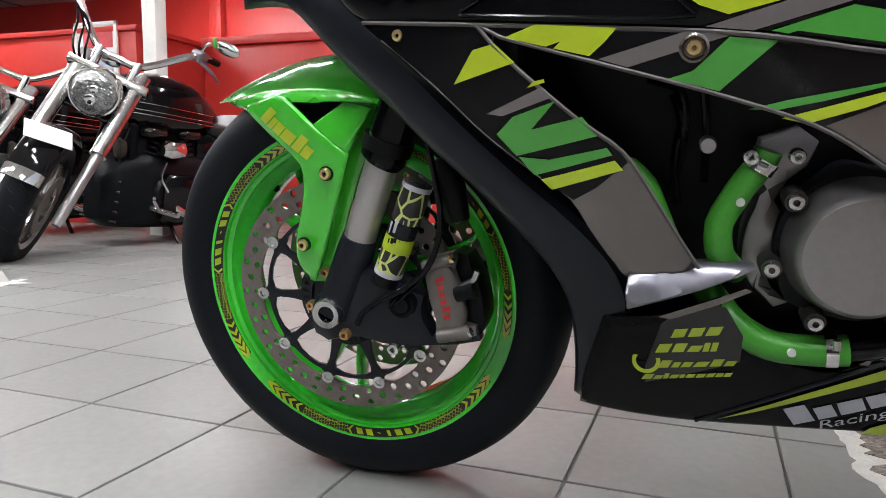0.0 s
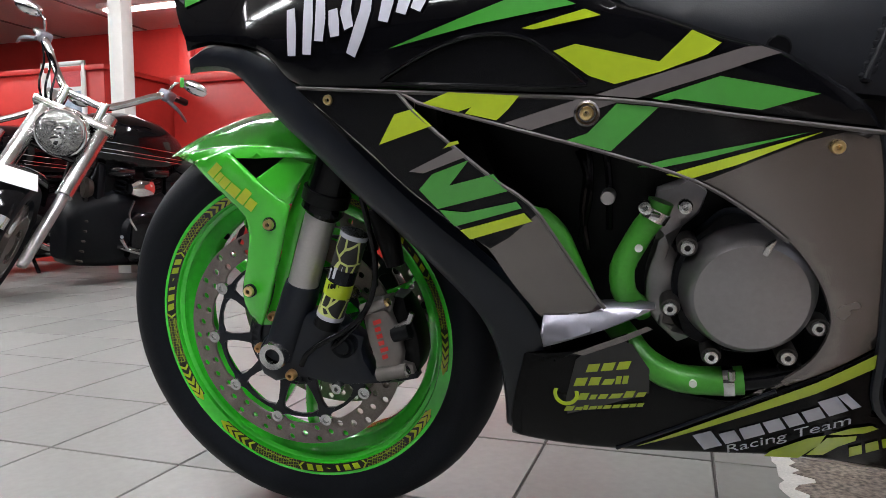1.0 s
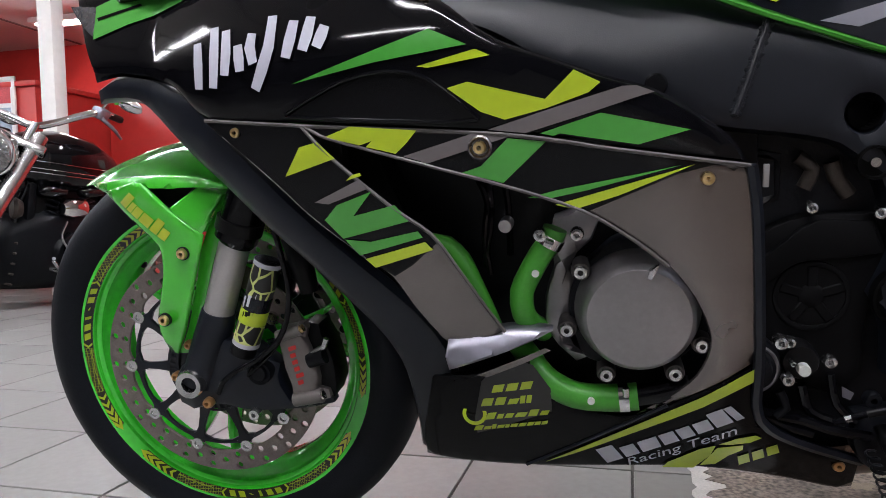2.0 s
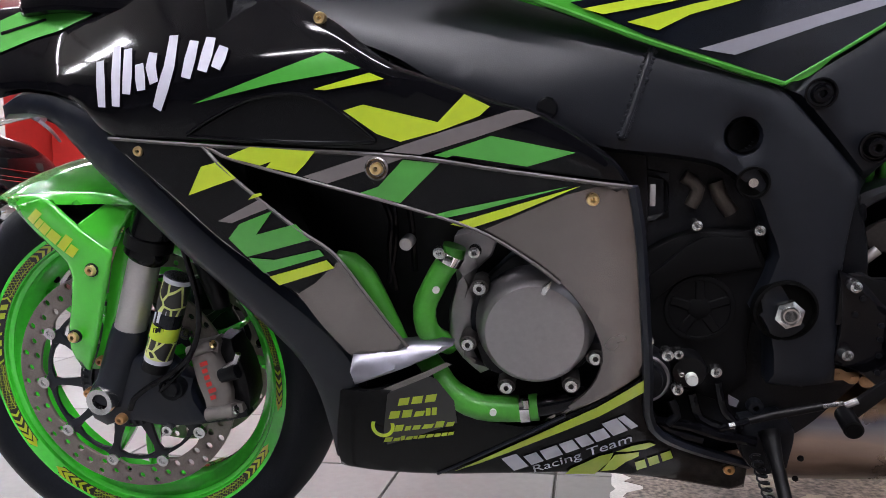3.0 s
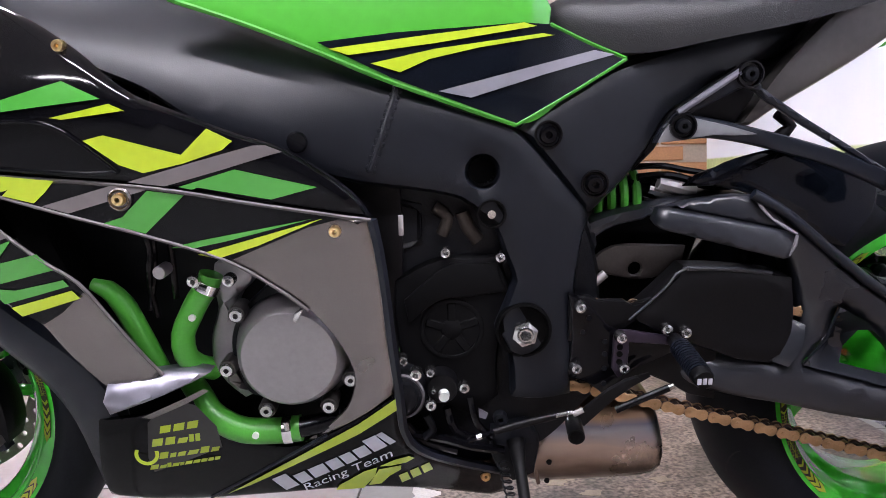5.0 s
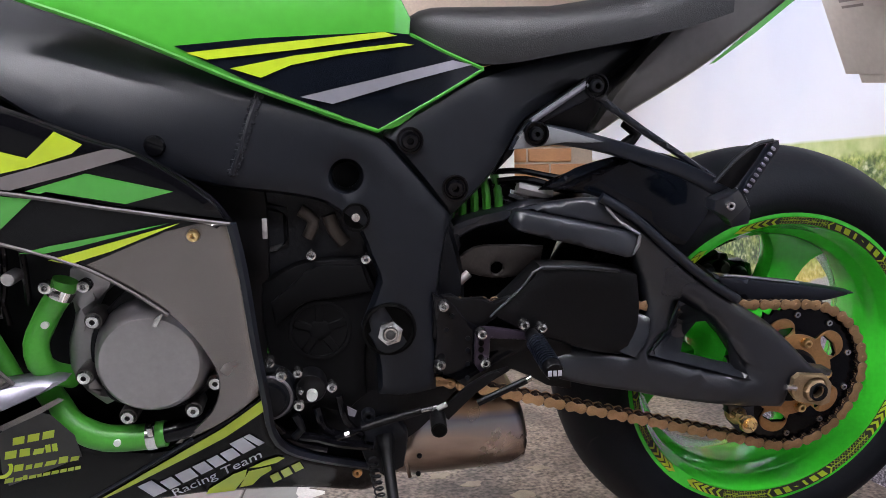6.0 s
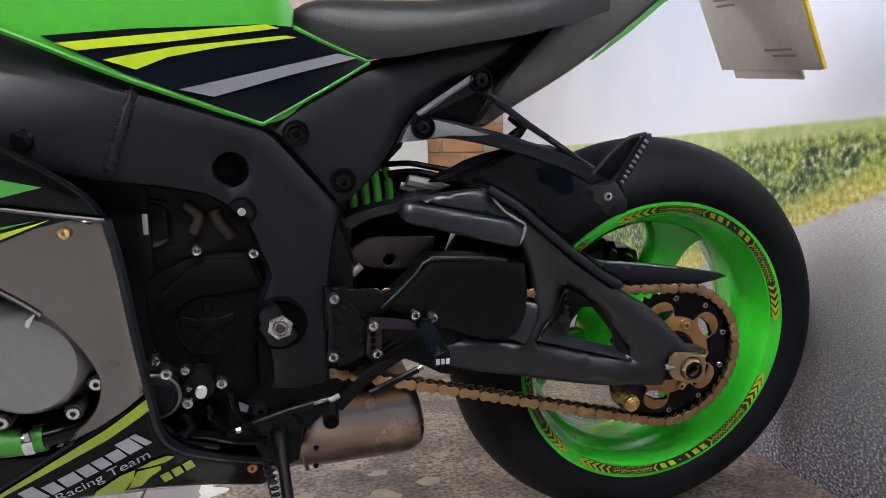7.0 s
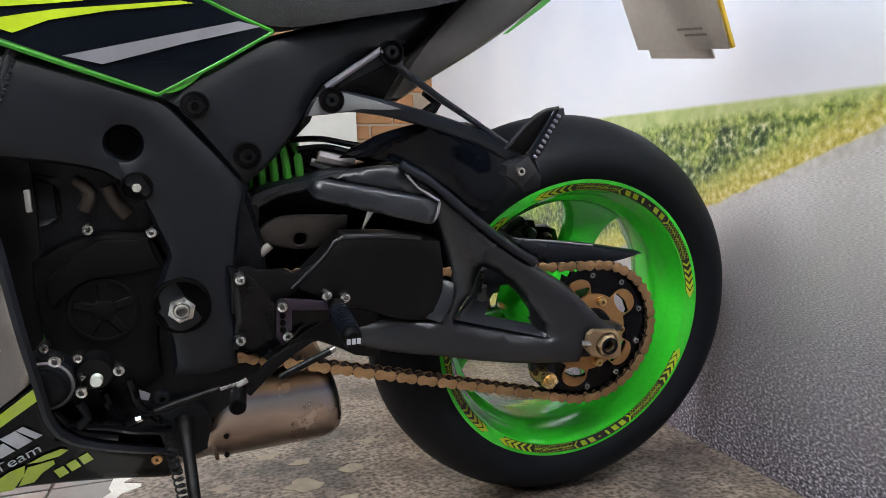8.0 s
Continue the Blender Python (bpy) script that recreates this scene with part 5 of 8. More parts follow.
# ---- fork, brakes ----
for s in (1, -1):
    m = lambda p: (p[0], p[1] * s, p[2])
    f_top, f_a, f_b, f_low = [(0.114, -0.105, 0.564), (0.082, -0.105, 0.492), (0.041, -0.105, 0.388), (-0.002, -0.105, 0.295)]
    fork = part("fork_tube", tube([m(f_a), m(f_b)], 0.0205, 28, False), FORK_SILVER, bike, "bright ground fork tube")
    part("fork_upper", tube([m(f_top), m((0.092, -0.105, 0.517)), m((0.084, -0.105, 0.496)), m((0.081, -0.105, 0.491))], [0.027, 0.027, 0.0285, 0.024], 28, False), GLOSS_BLACK, fork, "black upper fork tube")
    part("fork_collar", tube([m((0.094, -0.105, 0.521)), m((0.088, -0.105, 0.506))], 0.031, 28, False), BLACK_PLASTIC, fork)
    part("fork_lower", tube([m((0.044, -0.105, 0.396)), m((0.039, -0.105, 0.382)), m((0.006, -0.105, 0.31)), m(f_low)], [0.0225, 0.0245, 0.0245, 0.027], 28, False), SATIN_BLACK, fork, "black fork lower leg")
    part("fork_foot", sheet([(-0.033, 0.292), (-0.022, 0.316), (0.017, 0.342), (0.051, 0.36), (0.089, 0.355), (0.105, 0.341), (0.127, 0.324), (0.128, 0.295), (0.139, 0.274), (0.195, 0.282), (0.199, 0.27), (0.16, 0.261), (0.082, 0.254), (0.042, 0.261), (0.014, 0.26), (-0.013, 0.252), (-0.031, 0.262)], flat(-0.118), 0.034, 0.008, step=0.014, side=s), SATIN_BLACK, fork, "black cast fork foot with brake mount")
    r_top, r_low = [(0.131, -0.116, 0.468), (0.084, -0.116, 0.354)]
    at = lambda k: m(tuple(a + (b - a) * k for a, b in zip(r_top, r_low)))
    res = part("damper_reservoir", tube([at(0), at(1.12)], 0.0178, 28, False), BLACK_PLASTIC, bike, "black fork reservoir with honeycomb wrap")
    if s > 0:
        RES_HONEY = honeycomb("lime_honeycomb_wrap", (0.010, 0.010, 0.010), (0.50, 0.55, 0.18), 40, 0.75, 0.055)
        for k0, k1, mat, r in ((0.0, 0.05, SILVER_FILM, 0.0183), (0.05, 0.40, RES_HONEY, 0.0181), (0.40, 0.56, NAVY_BLACK, 0.0184), (0.56, 0.72, LIME, 0.0185), (0.72, 0.95, RES_HONEY, 0.0181), (0.95, 1.0, SILVER_FILM, 0.0185)):
            part("wrap_band", tube([at(k0), at(k1)], r, 28, False), mat, res)
        for i in range(4):
            ob = part("wrap_bar", block((0.0050, 0.0012, 0.016), (0, 0, 0), 0.0004), SILVER_FILM, res)
            base = Vector(at(0.45))
            ob.matrix_local = Matrix.Translation(base + Vector((-0.0108 + 0.0068 * i, -0.0178 + 0.0021 * abs(i - 1.4) ** 2 * 0.8, 0.0016 * i))) @ pose(0, 0, 0, 0, 20, 0)
        for i in range(6):
            ob = part("wrap_bar", block((0.0035, 0.0012, 0.007), (0, 0, 0), 0.0003), BLACK_PLASTIC, res)
            ob.matrix_local = Matrix.Translation(Vector(at(0.60)) + Vector((-0.0112 + 0.0042 * i, -0.0189 + 0.0009 * abs(i - 2.6) ** 2, 0.0008 * i))) @ pose(0, 0, 0, 0, 20, 0)
    cal = part("brake_caliper", sheet([(0.133, 0.362), (0.137, 0.375), (0.169, 0.383), (0.174, 0.377), (0.171, 0.364), (0.176, 0.350), (0.181, 0.333), (0.185, 0.308), (0.182, 0.294), (0.195, 0.291), (0.196, 0.279), (0.152, 0.272), (0.144, 0.277), (0.144, 0.297), (0.137, 0.322)], lambda x, z: -0.122 - 0.006 * math.exp(-((x - 0.160 + 0.2 * (z - 0.33)) / 0.014) ** 2), 0.034, 0.006, step=0.012, side=s), CALIPER_GREY, bike, "grey anodised monobloc brake caliper")
    part("caliper_half", sheet([(0.169, 0.381), (0.185, 0.378), (0.198, 0.354), (0.205, 0.326), (0.206, 0.296), (0.199, 0.277), (0.185, 0.270), (0.176, 0.283), (0.180, 0.302), (0.175, 0.331), (0.168, 0.360)], flat(-0.112), 0.05, 0.008, step=0.014, side=s), BLACK_PLASTIC, cal, "black outer caliper half")
    if s > 0:
        ob = part("caliper_bolt", tube([(0.136, -0.126, 0.368), (0.170, -0.126, 0.379)], 0.0078, 14, False), CALIPER_GREY, cal)
        part("caliper_bolt", tube([(0.150, -0.126, 0.279), (0.190, -0.126, 0.287)], 0.0092, 14, False), CALIPER_GREY, cal)
        part("bolt_head", tube([(0.168, -0.128, 0.378), (0.174, -0.128, 0.381)], 0.0055, 6, False), GOLD, cal, "gold bolt head")
        part("bolt_head", tube([(0.186, -0.128, 0.286), (0.193, -0.128, 0.289)], 0.0062, 6, False), STEEL, cal)
        part("caliper_bridge", tube([(0.173, -0.118, 0.333), (0.196, -0.118, 0.34)], 0.011, 14, False), DARK_METAL, cal)
        part("pad_clip", tube([(0.179, -0.12, 0.343), (0.196, -0.12, 0.353), (0.201, -0.12, 0.364)], 0.004, 8), STEEL, cal)
        for i in range(6):
            z0 = i / 6
            quad = [(0.150, 0.354), (0.161, 0.358), (0.160, 0.298), (0.171, 0.302)]
            a, b, c, d = [Vector(v) for v in quad]
            h = 0.10
            w = 1.0 if i in (0, 4) else 0.72
            p = [a.lerp(c, z0), a.lerp(c, z0).lerp(b.lerp(d, z0), w), a.lerp(c, z0 + h).lerp(b.lerp(d, z0 + h), w), a.lerp(c, z0 + h)]
            decal("emblem_bar", [(v.x, v.y) for v in p], flat(-0.128), RED_MARK, cal, 0.0014)
    axle = knob("axle_end", [(0.011, 0.012), (0.011, -0.004), (0.0185, -0.006), (0.0195, -0.003), (0.0195, 0.01)], (0.001, -0.131 * s, 0.299), STEEL, bike, "bright hollow front axle end", 32)
    if s < 0:
        axle.matrix_local = pose(0.001, 0.131, 0.299, 0, 0, 180)

knob("axle_bore", [(0.0, -0.002), (0.0112, -0.002)], (0.001, -0.1215, 0.299), SHADE_BLACK, bike)
knob("adjuster", [(0.0, -0.008), (0.010, -0.008), (0.0115, -0.004), (0.0165, -0.006), (0.0175, 0.0), (0.0175, 0.01)], (0.103, -0.122, 0.316), DARK_METAL, bike, "dark fork adjuster knob", 20)
socket_bolt((0.019, -0.12, 0.268), 0.0075, BRONZE, bike, "bronze pinch bolt", 0.008)
socket_bolt((-0.011, -0.1, 0.345), 0.0065, BRONZE, bike, "bronze screw", 0.008)
socket_bolt((-0.038, -0.1, 0.297), 0.0065, BRONZE, bike, "bronze screw", 0.008)
socket_bolt((0.087, -0.12, 0.254), 0.0085, STEEL, bike, "steel bolt", 0.008)
part("brake_hose", tube([(0.152, -0.135, 0.52), (0.158, -0.135, 0.482), (0.163, -0.135, 0.442), (0.159, -0.135, 0.405), (0.143, -0.135, 0.369), (0.112, -0.135, 0.342), (0.076, -0.135, 0.322), (0.052, -0.135, 0.304), (0.044, -0.135, 0.289)], 0.0038, 10), GLOSS_BLACK, bike, "black brake hose")
part("sensor_cable", tube([(0.097, -0.13, 0.326), (0.089, -0.13, 0.313), (0.129, -0.13, 0.349), (0.144, -0.13, 0.371)], 0.0026, 8), GLOSS_BLACK, bike)
part("steering_damper_body", tube([(0.155, -0.1, 0.496), (0.168, -0.1, 0.462), (0.176, -0.1, 0.421)], [0.012, 0.016, 0.012], 14), BLACK_PLASTIC, bike)
part("hose_union", tube([(0.146, -0.1, 0.462), (0.147, -0.1, 0.441)], 0.0075, 10, False), DARK_METAL, bike)
part("inner_cowl", sheet([(0.061, 0.55), (0.097, 0.49), (0.142, 0.461), (0.179, 0.424), (0.208, 0.371), (0.218, 0.469), (0.147, 0.555)], flat(0.02), 0.03, 0.01, step=0.03), BLACK_PLASTIC, bike, "black inner cowl behind the fork")

part("inner_cowl", sheet([(0.279, 0.507), (0.347, 0.45), (0.374, 0.396), (0.355, 0.379), (0.303, 0.44)], flat(-0.150), 0.01, 0.003, step=0.03, smooth=False), BLACK_PLASTIC, bike, "black inner cowl behind the front panel")


def brake_disc(rim, s):
    holes = []
    for k in range(44):
        a = 2 * math.pi * k / 44
        for j, r in enumerate((0.1405, 0.1490, 0.1575)):
            if (k + j) % 2:
                continue
            t = a
            holes.append(ring_points(0.0048, 10, r * math.cos(t), r * math.sin(t)))
    inner = []
    for k in range(120):
        a = 2 * math.pi * k / 120
        inner.append(((0.1335 - 0.008 * max(0, math.cos(10 * a)) ** 2) * math.cos(a), (0.1335 - 0.008 * max(0, math.cos(10 * a)) ** 2) * math.sin(a)))
    disc = part("brake_disc", sheet(ring_points(0.165, 120), flat(-0.0725), 0.005, 0.0008, [inner, *holes], step=0.05, smooth=False, line=0.05, side=s), DISC_STEEL, rim, "drilled floating steel brake disc")
    wins = []
    for k in range(10):
        a = 2 * math.pi * (k + 0.5) / 10
        wins.append([(r * math.cos(a + t), r * math.sin(a + t)) for r, t in ((0.066, -0.18), (0.084, -0.245), (0.102, -0.268), (0.1115, -0.25), (0.1155, -0.14), (0.1165, 0), (0.1155, 0.14), (0.1115, 0.25), (0.102, 0.268), (0.084, 0.245), (0.066, 0.18))])
    out = []
    for k in range(160):
        a = 2 * math.pi * k / 160
        r = 0.1210 + 0.0120 * max(0, math.cos(10 * a)) ** 6
        out.append((r * math.cos(a), r * math.sin(a)))
    part("disc_carrier", sheet(out, flat(-0.0745), 0.006, 0.001, [ring_points(0.030, 24), *wins], step=0.05, smooth=False, line=0.05, side=s), SATIN_BLACK, rim, "black brake disc carrier")
    slots = [[(r * math.cos(a + t), r * math.sin(a + t)) for r, t in ((0.056, -0.045), (0.064, -0.045), (0.064, 0.045), (0.056, 0.045))] for a in (2 * math.pi * k / 36 for k in range(36))]
    part("sensor_ring", sheet(ring_points(0.067, 72), flat(-0.0785), 0.002, 0.0004, [ring_points(0.050, 36), *slots], step=0.05, smooth=False, line=0.05, side=s), SATIN_BLACK, rim, "slotted speed sensor ring")
    if s > 0:
        first = None
        for k in range(10):
            a = 2 * math.pi * k / 10
            at = (0.1275 * math.cos(a), -0.0745, 0.1275 * math.sin(a))
            if first is None:
                first = part("disc_bobbin", lathe([(0.0, -0.001), (0.0042, -0.001), (0.005, -0.0032), (0.0088, -0.0032), (0.0095, -0.001), (0.0095, 0.002)], 16), STEEL, rim, "bright floating bobbin")
                first.matrix_local = pose(*at)
            else:
                share("disc_bobbin", first, rim, pose(*at))


brake_disc(front, 1)
brake_disc(front, -1)

# ---- engine bay ----
part("engine_block", sheet([(0.40, 0.30), (0.47, 0.245), (0.62, 0.215), (0.86, 0.235), (0.965, 0.32), (0.96, 0.50), (0.90, 0.60), (0.72, 0.66), (0.52, 0.63), (0.46, 0.52), (0.42, 0.45)], flat(-0.105), 0.21, 0.02, step=0.03), DARK_METAL, bike, "black engine block")
part("radiator", block((0.035, 0.33, 0.28), (0.325, 0, 0.505), 0.006, 2, Matrix.Rotation(radians(-22), 3, "Y")), SHADE_BLACK, bike, "black radiator behind the fairing")
part("inner_panel", sheet([(0.16, 0.62), (0.22, 0.59), (0.31, 0.46), (0.36, 0.30), (0.39, 0.235), (0.70, 0.235), (0.715, 0.60), (0.66, 0.66), (0.5, 0.67), (0.3, 0.70), (0.18, 0.68)], flat(-0.112), 0.012, 0.004, step=0.04), BLACK_PLASTIC, bike, "black inner panel over the engine")
part("fairing_bulkhead", block((0.03, 0.36, 0.30), (0.255, 0, 0.70), 0.01, 2), BLACK_PLASTIC, bike, "black bulkhead inside the fairing")
part("airbox", block((0.36, 0.22, 0.14), (0.60, 0, 0.70), 0.03, 3), BLACK_PLASTIC, bike, "black airbox under the tank")

CYL_GREY = material("dark_grey_casting", (0.06, 0.055, 0.053), 0.42, metal=0.6, vary=0.15, bump=0.2, bump_scale=500)
cover = knob("clutch_cover", [(0.0, -0.2005), (0.030, -0.2000), (0.0535, -0.1985), (0.0572, -0.1950), (0.0600, -0.1900), (0.0660, -0.1700), (0.0690, -0.1560), (0.0700, -0.12)], (0.587, 0.0, 0.421), CLUTCH_GREY, bike, "grey painted round clutch cover", 72)
flange_out = []
for k in range(72):
    a = 2 * math.pi * k / 72
    flange_out.append((0.587 + (0.0745 + 0.007 * max(0, math.cos(3.0 * a + 0.8)) ** 4) * math.cos(a), 0.421 + (0.0745 + 0.007 * max(0, math.cos(3.0 * a + 0.8)) ** 4) * math.sin(a)))
part("clutch_flange", sheet(flange_out, flat(-0.160), 0.03, 0.003, step=0.02, smooth=False), DARK_METAL, bike, "black clutch cover flange")
part("cover_pointer", sheet([(0.595, 0.467), (0.597, 0.475), (0.604, 0.48), (0.607, 0.481), (0.604, 0.473), (0.599, 0.465)], flat(-0.204), 0.010, 0.0015, step=0.02, smooth=False), STEEL, bike, "bright casting mark")
part("engine_case", sheet([(0.497, 0.52), (0.53, 0.532), (0.547, 0.519), (0.539, 0.496), (0.523, 0.482), (0.512, 0.461), (0.523, 0.445), (0.516, 0.408), (0.508, 0.388), (0.517, 0.371), (0.533, 0.357), (0.52, 0.351), (0.499, 0.371), (0.486, 0.391), (0.486, 0.431), (0.497, 0.467), (0.493, 0.499)], flat(-0.150), 0.05, 0.006, step=0.014), CLUTCH_GREY, bike, "grey cast engine side case")
for at in [(0.527, -0.178, 0.468), (0.511, -0.178, 0.402), (0.553, -0.178, 0.35), (0.626, -0.178, 0.353), (0.653, -0.178, 0.386)]:
    knob("bolt_boss", [(0.0, -0.002), (0.0095, -0.002), (0.0105, 0.002), (0.0105, 0.03)], at, CYL_GREY, bike)
    socket_bolt(at, 0.0080, STEEL, bike, "bright socket bolt", 0.007)
for at in [(0.485, -0.182, 0.511), (0.524, -0.182, 0.511), (0.729, -0.182, 0.393)]:
    socket_bolt(at, 0.0075, STEEL, bike, "bright socket bolt", 0.009)
knob("round_plug", [(0.0, -0.004), (0.0066, -0.004), (0.0075, -0.002), (0.0075, 0.02)], (0.448, -0.183, 0.521), FORK_SILVER, bike, "bright round plug", 20)

h1 = [(0.501, -0.172, 0.515), (0.496, -0.172, 0.502), (0.484, -0.172, 0.486), (0.471, -0.172, 0.463), (0.462, -0.172, 0.443), (0.463, -0.172, 0.419)] + [(0.470, -0.160, 0.402), (0.482, -0.135, 0.385)]
hose_up = part("coolant_hose", tube(h1, 0.0134, 18), HOSE_GREEN, bike, "green silicone coolant hose")
part("hose_clamp", tube([(0.498, -0.172, 0.507), (0.492, -0.172, 0.497)], 0.0155, 20, False), CHROME, hose_up, "bright hose clamp")
part("hose_clamp", tube([(0.491, -0.189, 0.504), (0.499, -0.189, 0.501)], 0.004, 8, False), STEEL, hose_up)
hose_low = part("coolant_hose", tube([(0.440, -0.120, 0.375), (0.462, -0.140, 0.356), (0.480, -0.156, 0.337), (0.497, -0.158, 0.324), (0.519, -0.158, 0.314), (0.553, -0.158, 0.312), (0.588, -0.158, 0.315)], [0.014, 0.015, 0.0155, 0.0158, 0.0158, 0.0158, 0.0158], 18), HOSE_GREEN, bike, "green silicone coolant hose")
part("hose_clamp", tube([(0.567, -0.158, 0.313), (0.578, -0.158, 0.314)], 0.0175, 20, False), CHROME, hose_low, "bright hose clamp")
part("hose_clamp", tube([(0.574, -0.177, 0.333), (0.575, -0.177, 0.323)], 0.004, 8, False), STEEL, hose_low)
part("coolant_pipe", tube([(0.583, -0.16, 0.316), (0.609, -0.16, 0.321), (0.645, -0.16, 0.332)], 0.0125, 16), GLOSS_BLACK, bike, "black coolant pipe")
WHITE_DOT = material("white_print_dot", (0.6, 0.62, 0.58), 0.5)
for at in (0.479, -0.187, 0.468) , (0.536, -0.176, 0.315):
    knob("hose_mark", [(0.0, -0.0005), (0.004, -0.0003), (0.004, 0.004)], at, WHITE_DOT, bike)
part("radiator_hose", tube([(0.358, -0.155, 0.502), (0.375, -0.155, 0.495), (0.391, -0.155, 0.476), (0.403, -0.155, 0.448), (0.417, -0.155, 0.416), (0.429, -0.155, 0.39)], [0.007, 0.011, 0.013, 0.013, 0.012, 0.010], 18), HOSE_GREEN, bike, "green radiator hose")
part("radiator_hose", tube([(0.712, -0.1, 0.451), (0.715, -0.1, 0.422), (0.71, -0.1, 0.392)], 0.012, 14), HOSE_GREEN, bike, "green radiator hose")
for pts in ([(0.39, -0.14, 0.581), (0.423, -0.14, 0.566), (0.426, -0.14, 0.519), (0.415, -0.14, 0.464)], [(0.443, -0.14, 0.569), (0.447, -0.14, 0.532), (0.447, -0.14, 0.478)], [(0.414, -0.14, 0.566), (0.423, -0.14, 0.54), (0.418, -0.14, 0.501), (0.423, -0.14, 0.455)]):
    part("loom_cable", tube(pts, 0.004, 8), GLOSS_BLACK, bike)

# left engine side behind the frame's leg
COVER_BLACK = material("dull_black_cover", (0.0022, 0.0022, 0.0026), 0.62, spec=0.10, vary=0.2)
case = part("sprocket_cover", sheet([(0.705, 0.485), (0.731, 0.502), (0.763, 0.514), (0.801, 0.515), (0.832, 0.514), (0.847, 0.468), (0.837, 0.423), (0.831, 0.377), (0.832, 0.33), (0.802, 0.304), (0.751, 0.323), (0.724, 0.345), (0.71, 0.385), (0.703, 0.445)], flat(-0.120), 0.05, 0.008, step=0.02), COVER_BLACK, bike, "black sprocket cover with a star emblem")
cx, cz = (0.774, 0.423)
part("star_ring", lathe([(0.034, 0.0), (0.0345, -0.0015), (0.037, -0.002), (0.0395, -0.0015), (0.040, 0.0)], 40), COVER_BLACK, case).matrix_local = pose(cx, -0.120, cz)
part("star_hub", lathe([(0.0, -0.002), (0.011, -0.002), (0.014, 0.0)], 24), COVER_BLACK, case).matrix_local = pose(cx, -0.120, cz)
for k in range(5):
    a = radians(90 + 72 * k)
    part("star_arm", block((0.026, 0.005, 0.012), (cx + 0.022 * math.cos(a), -0.1190, cz + 0.022 * math.sin(a)), 0.002, 1, Matrix.Rotation(-a, 3, "Y")), COVER_BLACK, case)
part("cover_step", sheet([(0.716, 0.463), (0.744, 0.487), (0.773, 0.508), (0.828, 0.507), (0.84, 0.472), (0.799, 0.466), (0.757, 0.461), (0.721, 0.433)], flat(-0.126), 0.01, 0.003, step=0.03), COVER_BLACK, case)
part("injector_box", sheet([(0.67, 0.585), (0.702, 0.589), (0.74, 0.579), (0.74, 0.528), (0.711, 0.522), (0.691, 0.514), (0.683, 0.551)], flat(-0.110), 0.05, 0.004, [[(0.678, 0.579), (0.714, 0.577), (0.734, 0.572), (0.734, 0.534), (0.698, 0.525), (0.69, 0.544)]], step=0.03, smooth=False), BLACK_PLASTIC, bike, "black air duct frame beside the engine")
part("duct_bar", block((0.006, 0.004, 0.024), (0.716, -0.150, 0.562), 0.001), FORK_SILVER, bike, "bright tab")
part("duct_pane", sheet([(0.674, 0.575), (0.712, 0.573), (0.732, 0.568), (0.732, 0.528), (0.695, 0.519), (0.687, 0.539)], flat(-0.085), 0.004, 0.001, step=0.05, smooth=False), BLACK_PLASTIC, bike)
CYL = material("brown_cast_cylinder", (0.055, 0.045, 0.038), 0.5, metal=0.6, vary=0.3, scale=40, bump=0.5, bump_scale=200)
part("cylinder_head", sheet([(0.744, 0.569), (0.775, 0.581), (0.802, 0.567), (0.824, 0.538), (0.826, 0.523), (0.773, 0.516), (0.745, 0.526)], flat(-0.100), 0.05, 0.008, step=0.02), CYL, bike, "brown cast cylinder side")
part("head_pipe", tube([(0.755, -0.108, 0.576), (0.771, -0.108, 0.562), (0.763, -0.108, 0.541)], 0.008, 10), CYL, bike)
part("head_pipe", tube([(0.789, -0.108, 0.569), (0.795, -0.108, 0.551), (0.808, -0.108, 0.533)], 0.009, 10), CYL, bike)
for at in [(0.767, -0.124, 0.523), (0.833, -0.124, 0.516)]:
    socket_bolt(at, 0.0068, STEEL, bike, "bright socket bolt", 0.008)
pump = knob("water_pump", [(0.0, -0.030), (0.012, -0.030), (0.020, -0.026), (0.022, -0.020), (0.030, -0.016), (0.034, -0.008), (0.034, 0.03)], (0.709, -0.13, 0.347), DARK_METAL, bike, "dark cast water pump cover", 40)
knob("pump_ring", [(0.026, -0.0185), (0.028, -0.0195), (0.030, -0.017)], (0, 0, 0), CLUTCH_GREY, pump, "", 40)
sensor = knob("gear_sensor", [(0.0, -0.016), (0.018, -0.016), (0.020, -0.012), (0.020, 0.03)], (0.76, -0.13, 0.355), BLACK_PLASTIC, bike, "black gear position sensor", 30)
for p, r in (((0.746, -0.15, 0.381), 0.0062), ((0.787, -0.15, 0.36), 0.0072), ((0.746, -0.15, 0.338), 0.0072), ((0.749, -0.155, 0.359), 0.0035), ((0.831, -0.15, 0.317), 0.009), ((0.713, -0.15, 0.397), 0.007)):
    socket_bolt(p, r, STEEL if r < 0.008 else DARK_METAL, bike, "bright socket bolt", 0.008)
knob("white_plug", [(0.0, -0.004), (0.0062, -0.004), (0.0068, 0.0), (0.0068, 0.01)], (0.762, -0.152, 0.349), WHITE_DOT, bike, "white round plug")
part("oil_line", tube([(0.74, -0.145, 0.321), (0.748, -0.145, 0.301), (0.737, -0.145, 0.29)], 0.005, 10), DARK_METAL, bike)
part("bright_tab", sheet([(0.805, 0.325), (0.817, 0.318), (0.814, 0.31), (0.806, 0.313)], flat(-0.14), 0.003, 0.0005, step=0.05, smooth=False), SPEAR_SILVER, bike)
